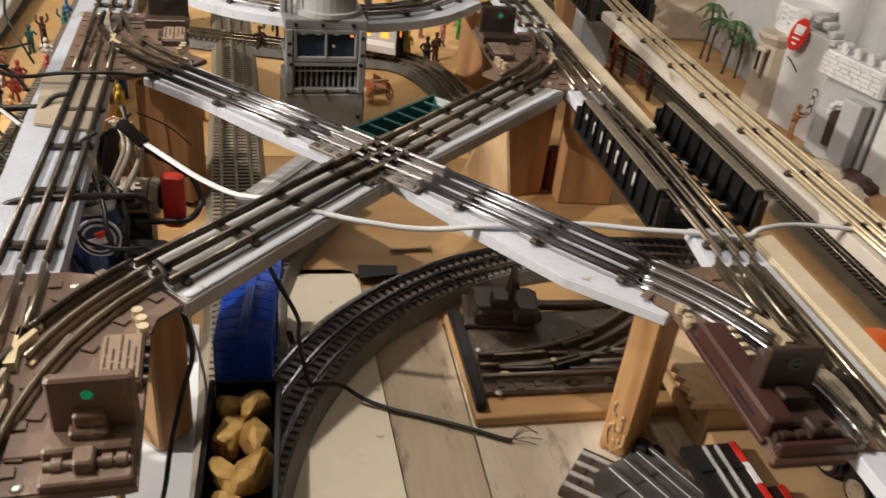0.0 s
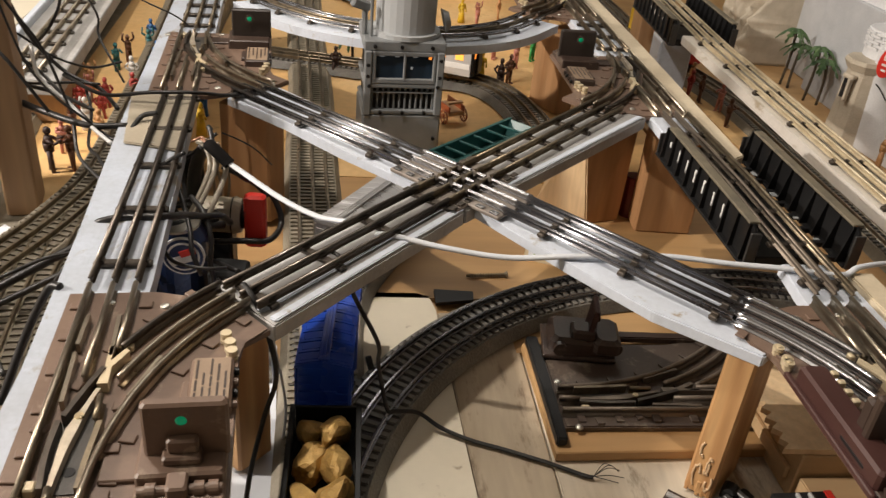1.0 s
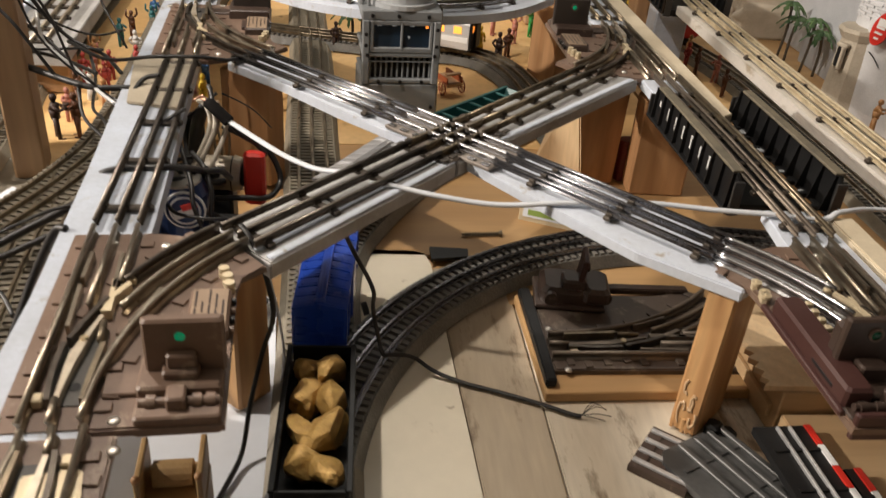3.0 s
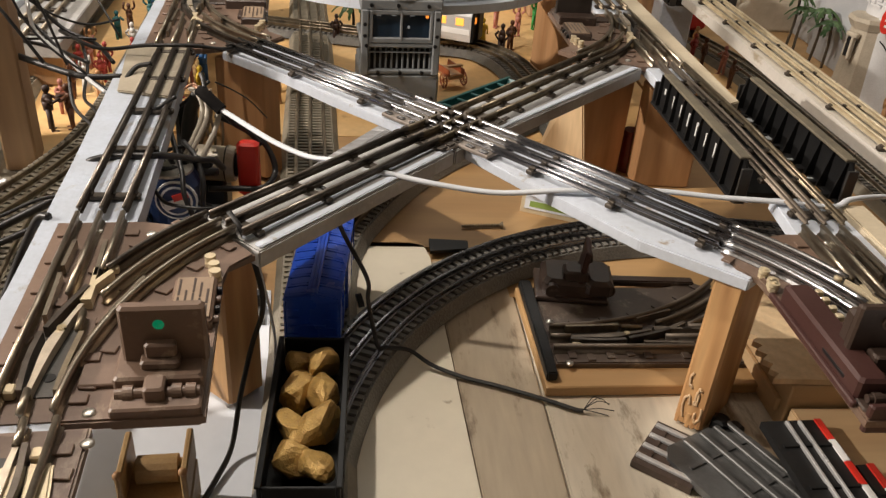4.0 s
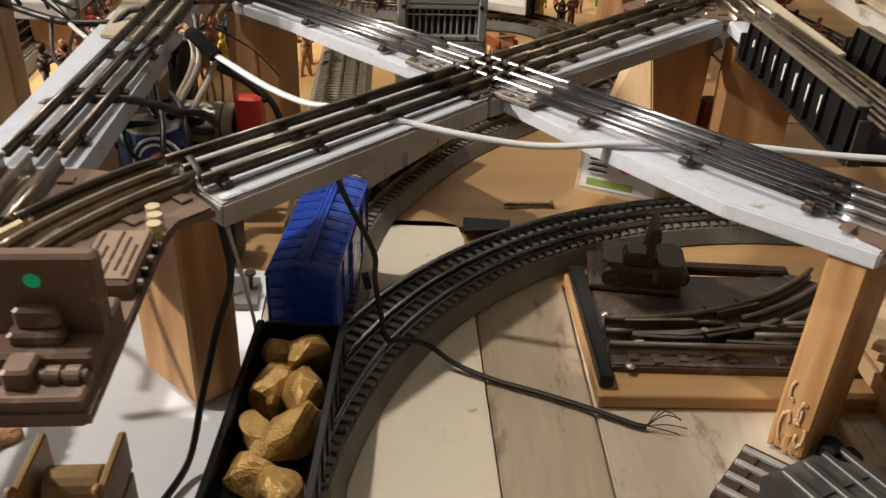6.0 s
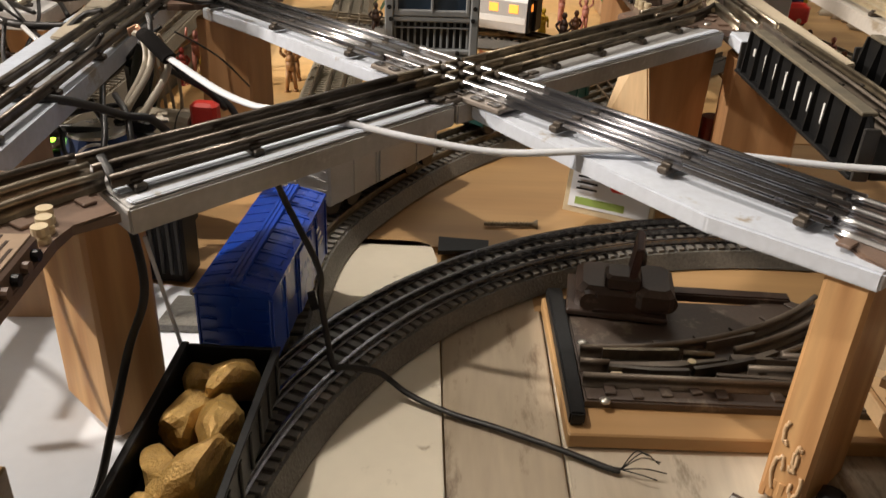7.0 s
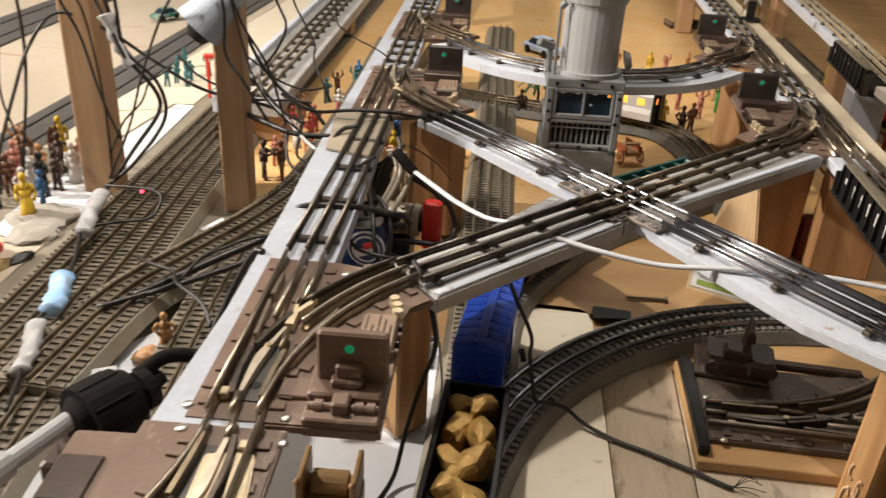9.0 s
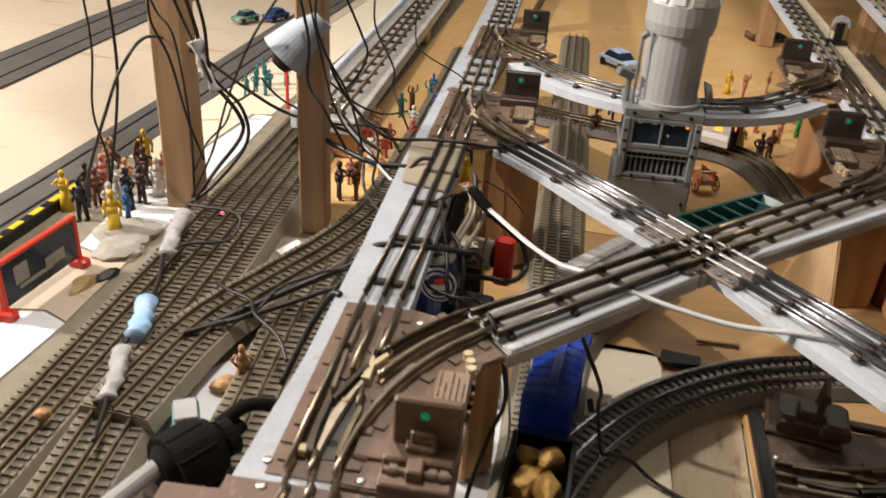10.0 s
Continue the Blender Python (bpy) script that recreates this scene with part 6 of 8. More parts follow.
cable("black cord curling below the straight track", [(-0.045, 0.755, 0.118), (-0.034, 0.746, 0.113), (-0.026, 0.730, 0.106), (-0.013, 0.712, 0.104), (0.012, 0.704, 0.104), (0.028, 0.712, 0.100)], 0.0016, M["black_gloss"])
cable("thin dark wire beside the block post", [(0.005, 0.880, 0.150), (0.020, 0.893, 0.137), (0.034, 0.909, 0.120), (0.047, 0.938, 0.090)], 0.0008, M["black_gloss"])
cable("heavy black cable bundle crossing from the yard", [(-0.215, 0.660, 0.058), (-0.177, 0.705, 0.066), (-0.139, 0.742, 0.076), (-0.099, 0.766, 0.090), (-0.065, 0.775, 0.100), (-0.025, 0.782, 0.100), (0.012, 0.812, 0.085)], 0.0040, M["black_gloss"])
cable("black cable bundle crossing from the yard", [(-0.235, 0.630, 0.060), (-0.170, 0.690, 0.064), (-0.120, 0.735, 0.072), (-0.075, 0.765, 0.085), (-0.03, 0.80, 0.08)], 0.0030, M["black_gloss"])
cable("black cord curling over the board edge", [(-0.060, 0.905, 0.158), (-0.078, 0.900, 0.152), (-0.090, 0.850, 0.130), (-0.096, 0.832, 0.100), (-0.084, 0.815, 0.088)], 0.0026, M["black_gloss"])
cable("black cord lying along the board", [(-0.11, 0.575, 0.07), (-0.095, 0.60, 0.11), (-0.078, 0.61, 0.143), (-0.068, 0.607, 0.148)], 0.0030, M["black_gloss"])
cable("black cord looping over the soda can", [(-0.035, 0.80, 0.118), (-0.020, 0.790, 0.095), (-0.014, 0.772, 0.078), (0.010, 0.755, 0.080), (0.035, 0.730, 0.085)], 0.0024, M["black_gloss"])
# wires strung from the tall posts
OVER = (("black wire hanging down past the tall post", [(-0.443, 0.90, 0.330), (-0.441, 0.90, 0.232), (-0.449, 0.90, 0.169), (-0.462, 0.90, 0.110), (-0.470, 0.895, 0.06)], 0.0024),
        ("thick grey-black cable slung between the posts", [(-0.478, 0.86, 0.05), (-0.474, 0.862, 0.093), (-0.448, 0.88, 0.176), (-0.436, 0.90, 0.219), (-0.409, 0.920, 0.254), (-0.370, 0.95, 0.233), (-0.33, 0.97, 0.198), (-0.272, 0.985, 0.160), (-0.189, 0.975, 0.150), (-0.129, 0.930, 0.148)], 0.0026),
        ("black cable bundle dropping to the yard", [(-0.366, 0.915, 0.34), (-0.342, 0.91, 0.269), (-0.331, 0.90, 0.228), (-0.293, 0.90, 0.183), (-0.290, 0.90, 0.155), (-0.322, 0.895, 0.110), (-0.345, 0.885, 0.075)], 0.0030),
        ("black cable bundle dropping to the yard", [(-0.350, 0.915, 0.34), (-0.330, 0.905, 0.28), (-0.322, 0.90, 0.225), (-0.288, 0.90, 0.190), (-0.281, 0.895, 0.150), (-0.318, 0.89, 0.098), (-0.350, 0.878, 0.068)], 0.0026),
        ("black wire drooping across to the straight track", [(-0.238, 1.0, 0.33), (-0.222, 1.0, 0.246), (-0.204, 1.0, 0.199), (-0.174, 1.0, 0.162), (-0.136, 0.985, 0.150), (-0.110, 0.95, 0.142)], 0.0028),
        ("black wire drooping across to the straight track", [(-0.248, 0.99, 0.33), (-0.240, 1.0, 0.25), (-0.222, 0.99, 0.19), (-0.19, 0.98, 0.165), (-0.150, 0.94, 0.146), (-0.105, 0.88, 0.142), (-0.086, 0.87, 0.143)], 0.0024),
        ("thin black wire hanging over the far tracks", [(-0.152, 1.2, 0.33), (-0.158, 1.2, 0.222), (-0.143, 1.2, 0.195), (-0.095, 1.2, 0.172), (-0.076, 1.2, 0.158)], 0.0014),
        ("thin black wire hanging over the far tracks", [(-0.207, 1.0, 0.33), (-0.176, 1.0, 0.265), (-0.168, 1.0, 0.240), (-0.182, 1.0, 0.210), (-0.20, 1.01, 0.19)], 0.0020),
        ("black wire lying across the straight track", [(-0.176, 1.0, 0.158), (-0.126, 0.961, 0.153), (-0.075, 0.952, 0.161), (-0.030, 0.957, 0.161), (0.0, 0.975, 0.153), (0.022, 1.006, 0.150)], 0.0026),
        ("thick black cable bundle end beside the track", [(-0.215, 0.945, 0.152), (-0.175, 0.918, 0.150), (-0.126, 0.893, 0.147), (-0.088, 0.897, 0.146)], 0.0042),
        ("black loop of wire over the yard track", [(-0.345, 0.86, 0.075), (-0.318, 0.855, 0.078), (-0.285, 0.85, 0.080), (-0.268, 0.84, 0.076), (-0.272, 0.815, 0.062), (-0.305, 0.80, 0.060), (-0.340, 0.775, 0.058)], 0.0022),
        ("twisted wires along the yard track", [(-0.350, 0.88, 0.068), (-0.348, 0.865, 0.066), (-0.334, 0.82, 0.070), (-0.325, 0.77, 0.066), (-0.295, 0.70, 0.064), (-0.280, 0.645, 0.064)], 0.0030),
        ("black wire running down the yard", [(-0.280, 0.645, 0.064), (-0.272, 0.60, 0.060), (-0.255, 0.555, 0.062), (-0.235, 0.51, 0.064), (-0.218, 0.47, 0.07)], 0.0026))
for lab, pts, r in OVER:
    cable(lab, pts, r * 0.8, M["dark_cable"] if "grey-black" in lab else M["black_gloss"], "wire", group="overhead wires")
cable("silver twisted lamp wire hanging from the bundle", [(-0.205, 1.0, 0.19), (-0.190, 0.97, 0.165), (-0.150, 0.93, 0.152), (-0.120, 0.89, 0.146), (-0.095, 0.86, 0.143)], 0.0020, M["silver_paint"], "wire", group="overhead wires")


def plastic_sleeve(label, pts, r, material):
    bm = tube(bmesh.new(), [Vector(p) - Vector(pts[0]) for p in pts], r * 0.85, 12, 14, 1.4)
    for v in bm.verts:
        v.co += Vector((1, 0.6, 0.8)) * (noise.noise(v.co * 90) * 0.0040 + noise.noise(v.co * 260) * 0.0010)
    ob = part("plastic_sleeve", bm, material, smooth=True)
    ob.location = pts[0]
    tagged(ob, label, "sleeve", "plastic sleeves")


M["clear_bag"] = mat("clear_plastic_bag", (0.66, 0.67, 0.69), 0.16, 0.0, (0.48, 0.49, 0.50), 60, 0.7, 0.1, 0.3)
M["blue_bag"] = mat("pale_blue_plastic", (0.25, 0.50, 0.85), 0.25, 0.0, (0.55, 0.68, 0.85), 40, 0.7, 0.08, 0.2)
M["clear_bag"].node_tree.nodes["Principled BSDF"].inputs["Transmission Weight"].default_value = 0.3
plastic_sleeve("crumpled clear plastic sleeve round the wires", [(-0.340, 0.90, 0.262), (-0.332, 0.90, 0.236), (-0.316, 0.90, 0.206)], 0.0075, M["clear_bag"])
plastic_sleeve("crumpled clear plastic sleeve on the yard track", [(-0.342, 0.845, 0.072), (-0.330, 0.80, 0.070), (-0.315, 0.755, 0.068)], 0.0075, M["clear_bag"])
plastic_sleeve("pale blue plastic bag wrapped round the wires", [(-0.288, 0.668, 0.066), (-0.276, 0.640, 0.066), (-0.268, 0.612, 0.064)], 0.0085, M["blue_bag"])
plastic_sleeve("crumpled clear plastic sleeve on the yard track", [(-0.268, 0.590, 0.064), (-0.252, 0.555, 0.064), (-0.244, 0.525, 0.062)], 0.0060, M["clear_bag"])
for p in ((-0.358, 0.842, 0.060), (-0.293, 0.845, 0.079)):
    ob = part("signal_lamp", ball(bmesh.new(), (0, 0, 0), 0.0022, 10), M["red_led"], smooth=True)
    ob.location = p
    tagged(ob, "tiny glowing red indicator lamp on the wire", "lamp", "indicator lamps")

# ---- soda can, motor and red lever under the straight track ----
can = thing("soda_can", "dark blue soda can with a round red and white emblem", "can", (-0.026, 0.786, -0.004), 0)
bm = bmesh.new()
rod(bm, (0, 0, 0), (0, 0, 0.004), 0.022, 24, 0.027)
rod(bm, (0, 0, 0.004), (0, 0, 0.092), 0.0275, 24)
rod(bm, (0, 0, 0.092), (0, 0, 0.104), 0.0275, 24, 0.022)
part("can_body", bm, M["can_blue"], can)
bm = bmesh.new()
rod(bm, (0, 0, 0.104), (0, 0, 0.106), 0.022, 24, 0.0215)
part("can_lid", bm, M["nickel"], can)
for r, m, k in ((0.019, "white_plastic", 0.0), (0.0172, "can_blue", 0.0006), (0.0145, "white_plastic", 0.0009), (0.0125, "can_blue", 0.0012)):
    bm = bmesh.new()
    rod(bm, (0.010, -0.0262 - k, 0.086), (0.010, -0.0282 - k, 0.086), r, 24)
    part("emblem", bm, M[m], can)
part("emblem_band", box(bmesh.new(), (0.010, -0.0298, 0.084), (0.022, 0.0012, 0.008), 0, 0, (0, -20)), M["white_plastic"], can)
part("emblem_red", box(bmesh.new(), (0.014, -0.0299, 0.091), (0.014, 0.0012, 0.006), 0, 0, (0, -20)), M["red"], can)

M["motor_beige"] = mat("dusty_beige_motor_shell", (0.36, 0.31, 0.23), 0.38, 0.1, (0.26, 0.22, 0.16), 30, 0.6, 0.15)
mo = thing("electric_motor", "dusty beige electric motor with a red end lever", "motor", (0.010, 0.836, 0.0), -4)
bm = bmesh.new()
rod(bm, (-0.026, 0, 0.083), (0.008, 0, 0.083), 0.0175, 24)
rod(bm, (0.0095, 0, 0.083), (0.017, 0, 0.083), 0.0190, 24, 0.0165)
part("motor_body", bm, M["motor_beige"], mo)
part("motor_ring", rod(bmesh.new(), (0.008, 0, 0.083), (0.0095, 0, 0.083), 0.0182, 24), M["black"], mo)
for k, (x, w) in enumerate(((-0.020, 0.007), (-0.010, 0.006), (-0.001, 0.007))):
    part("vent_slot", box(bmesh.new(), (x, -0.0128, 0.0958), (w, 0.0012, 0.0042), 0, 0.0004, (45, 0)), M["black_worn"] if k < 2 else M["beige_cord"], mo)
    part("cast_lug", box(bmesh.new(), (x, -0.0075, 0.0998), (w * 0.7, 0.0040, 0.0018), 0, 0.0006, (22, 0)), M["motor_beige"], mo)
part("motor_foot", box(bmesh.new(), (-0.008, 0.002, 0.036), (0.032, 0.026, 0.070), 0, 0.003), M["black"], mo)
part("red_lever", box(bmesh.new(), (0.0315, -0.010, 0.0845), (0.0205, 0.013, 0.056), 0, 0.0026), M["red"], mo, "bright red plastic lever")
part("end_cap", rod(bmesh.new(), (0.017, 0, 0.083), (0.024, -0.002, 0.083), 0.0120, 18), M["black"], mo)
for c, s, tn in (((-0.026, 0.880, 0.092), (0.022, 0.020, 0.070), 10), ((-0.050, 0.845, 0.056), (0.050, 0.018, 0.024), 20), ((-0.004, 0.800, 0.101), (0.030, 0.012, 0.010), -4)):
    ob = part("black_plug", box(bmesh.new(), (0, 0, 0), s, 0, 0.004), M["black"])
    ob.matrix_world = pose(*c, 0, 0, tn)
    tagged(ob, "black plastic plug among the cables", "plug", "plugs")
post("dark adapter block standing among the cables", (-0.040, 0.860), (0.060, 0.050), 10, -0.004, 0.044, M["black"], "adapter_block")

bb = thing("transformer_box", "small black ribbed transformer box under the crossing board", "transformer", (0.022, 0.766, -0.004), -4)
part("case", box(bmesh.new(), (0, 0, 0.036), (0.034, 0.028, 0.072), 0, 0.002), M["black"], bb)
for k in range(5):
    part("rib", box(bmesh.new(), (-0.013 + 0.0065 * k, -0.0148, 0.038), (0.0026, 0.0022, 0.060), 0, 0.0006), M["black_worn"], bb)
ob = part("signal_lamp", ball(bmesh.new(), (0, 0, 0), 0.0032, 12), M["green_led"], smooth=True)
ob.location = (-0.060, 0.783, 0.094)
tagged(ob, "small glowing green indicator lamp among the cables", "lamp", "indicator lamps")
ob = part("wood_screw", rod(rod(bmesh.new(), (0, 0, 0), (0, 0, 0.012), 0.0016, 8), (0, 0, 0.012), (0, 0, 0.014), 0.0042, 12), M["black_worn"])
ob.location = (0.058, 0.707, 0.004)
tagged(ob, "black screw standing in the grey tile", "screw")

# ---- near left: black motor, toys ----
nm = thing("black_motor", "black round toy motor with a grey tube beside the switch", "motor", (-0.104, 0.410, 0.120), 62)
bm = bmesh.new()
rod(bm, (-0.014, 0, 0.012), (0.014, 0, 0.012), 0.0225, 26)
rod(bm, (0.014, 0, 0.012), (0.020, 0, 0.012), 0.019, 26)
rod(bm, (-0.014, 0, 0.012), (-0.020, 0, 0.012), 0.018, 26, 0.012)
part("housing", bm, M["soot_black"], nm)
for i in range(8):
    a = radians(45 * i)
    part("cooling_rib", box(bmesh.new(), (0.0, 0.0225 * math.cos(a), 0.012 + 0.0225 * math.sin(a)), (0.026, 0.002, 0.0015), 0, 0.0004), M["soot_black"], nm)
part("mount", box(bmesh.new(), (0.0, 0, -0.004), (0.05, 0.03, 0.008), 0, 0.002), M["brown_dark"], nm)
bm = bmesh.new()
rod(bm, (-0.016, 0.004, 0.016), (-0.070, -0.010, 0.020), 0.0060, 14)
rod(bm, (-0.064, -0.008, 0.0195), (-0.078, -0.0125, 0.0207), 0.0085, 14)
part("grey_tube", bm, M["grey_light"], nm)
part("end_bell", rod(rod(bmesh.new(), (0.026, 0, 0.012), (0.034, 0, 0.012), 0.0135, 18), (0.034, 0, 0.012), (0.044, 0.002, 0.014), 0.006, 12), M["soot_black"], nm)
part("bracket_arm", tube(bmesh.new(), [Vector((0.030, 0.006, 0.020)), Vector((0.052, 0.004, 0.024)), Vector((0.070, -0.006, 0.018)), Vector((0.082, -0.016, 0.006))], 0.0050, 6, 10), M["soot_black"], nm, smooth=True)
part("brush_cap", rod(bmesh.new(), (-0.006, -0.020, 0.004), (-0.006, -0.027, 0.000), 0.0045, 12), M["grey_light"], nm)
post("brown support block under the black motor", (-0.105, 0.408), (0.06, 0.05), 5, YARD, 0.1115, M["brown_dark"], "support_block")
mb = thing("motor_box", "dark brown switch motor box beside the near switch", "motor box", (-0.078, 0.350, 0.132), 6)
part("box_body", box(bmesh.new(), (0, 0, 0.007), (0.040, 0.060, 0.014), 0, 0.0015), M["brown"], mb)
part("box_lid", box(bmesh.new(), (-0.006, -0.010, 0.0145), (0.024, 0.034, 0.003), 0, 0.001), M["brown_dark"], mb)

M["toy_tan"] = mat("yellow_brown_toy_plastic", (0.40, 0.26, 0.115), 0.5, 0.0, (0.27, 0.16, 0.065), 45, 0.65, 0.2, 0.4)
toy = thing("toy_wagon", "tan plastic toy wagon body lying under the switch", "toy wagon", (0.022, 0.470, -0.002), 4)
part("body", box(bmesh.new(), (0, 0, 0.020), (0.044, 0.040, 0.036), 0, 0.003), M["toy_tan"], toy)
for x in (-0.019, 0.019):
    part("side_board", box(bmesh.new(), (x, 0, 0.048), (0.004, 0.042, 0.024), 0, 0.001), M["toy_tan"], toy)
bm = bmesh.new()
rod(bm, (-0.012, 0.0, 0.046), (0.013, 0.0, 0.046), 0.009, 14)
part("barrel", bm, M["toy_tan"], toy)
part("lower_board", box(bmesh.new(), (0, -0.021, 0.012), (0.050, 0.004, 0.022), 0, 0.001), M["red_dark"], toy)
for x, z in ((-0.019, 0.062), (0.019, 0.062), (-0.022, 0.03), (0.022, 0.03)):
    bm = bmesh.new()
    ball(bm, (x, -0.020, z), 0.003, 8)
    part("peg", bm, M["tan"], toy, smooth=True)


# ---- figures: plain toy statuettes ----
def figure(at, h, colour, turn=0, arms=0, label="", robe=False, base=True, seed=0):
    """One plain moulded figurine: legs, body, arms and head as a single mesh."""
    rnd = random.Random(seed)
    k = h / 0.054
    bm = bmesh.new()
    if robe:
        rod(bm, (0, 0, 0), (0, 0, 0.030 * k), 0.0085 * k, 10, 0.005 * k)
    else:
        st = rnd.uniform(0.003, 0.006)
        for s in (-1, 1):
            rod(bm, (s * st * k, s * 0.002 * k, 0), (s * 0.0028 * k, 0, 0.027 * k), 0.0022 * k, 7, 0.0034 * k)
            box(bm, (s * st * k, -0.002 * k + s * 0.002 * k, 0.001 * k), (0.004 * k, 0.008 * k, 0.0022 * k), 0)
    rod(bm, (0, 0, 0.025 * k), (0, 0, 0.036 * k), 0.0050 * k, 9, 0.0062 * k)
    rod(bm, (0, 0, 0.036 * k), (0, 0, 0.0435 * k), 0.0062 * k, 9, 0.0032 * k)
    ball(bm, (0, -0.0006 * k, 0.049 * k), 0.0042 * k, 9, (0.9, 1.0, 1.15))
    rod(bm, (0, 0, 0.043 * k), (0, 0, 0.047 * k), 0.002 * k, 7)
    for s in (-1, 1):
        sh = Vector((s * 0.0062, 0, 0.0405)) * k
        if arms == 0:
            el, ha = Vector((s * 0.0085, 0.0, 0.032)), Vector((s * 0.0075, -0.005, 0.0245))
        elif arms == 1:
            el, ha = Vector((s * 0.011, 0.0, 0.034)), Vector((s * 0.005, -0.003, 0.028))
        elif arms == 2:
            el, ha = Vector((s * 0.011, -0.002, 0.046)), Vector((s * 0.009, -0.003, 0.057))
        else:
            el, ha = Vector((s * 0.009, -0.006, 0.036)), Vector((s * 0.004, -0.014, 0.039))
        rod(bm, sh, el * k, 0.0019 * k, 6)
        rod(bm, el * k, ha * k, 0.0017 * k, 6)
    ob = part("toy_figure", bm, colour, smooth=True)
    ob.matrix_world = pose(*at, 0, 0, turn)
    return tagged(ob, label, "toy figure", "toy figures")


def buckboard():
    t = thing("toy_wagon", "orange-brown toy wagon with spoked wheels by the tower", "toy wagon", (0.285, 1.325, -0.001), 24)
    part("bed", box(bmesh.new(), (0, 0, 0.017), (0.026, 0.052, 0.006), 0, 0.001), M["tan"], t)
    for x in (-0.013, 0.013):
        part("side_board", box(bmesh.new(), (x, 0, 0.024), (0.002, 0.052, 0.010), 0, 0.0006), M["wagon_red"], t)
        for y in (-0.017, 0.017):
            ring = [Vector((x * 1.35, y + 0.0105 * math.cos(radians(30 * q)), 0.0115 + 0.0105 * math.sin(radians(30 * q)))) for q in range(13)]
            wheel = part("wheel", tube(bmesh.new(), ring, 0.0012, 2, 6), M["wagon_red"], t)
            for q in range(4):
                a = radians(45 * q)
                part("spoke", rod(bmesh.new(), (x * 1.35, y - 0.0100 * math.cos(a), 0.0115 - 0.0100 * math.sin(a)), (x * 1.35, y + 0.0100 * math.cos(a), 0.0115 + 0.0100 * math.sin(a)), 0.0007, 5), M["wagon_red"], wheel)
    part("seat", box(bmesh.new(), (0, -0.018, 0.033), (0.026, 0.008, 0.003), 0, 0.0008), M["tan"], t)


M["wagon_red"] = mat("red_brown_toy_plastic", (0.33, 0.085, 0.03), 0.45, 0.0, (0.24, 0.06, 0.02), 40, 0.6, 0.1)
buckboard()


def paint(name, c, rough=0.5):
    m = mat(name, c, rough, 0.0, [v * 0.6 for v in c], 70, 0.7, 0.15, 0.1)
    M[name] = m
    return m


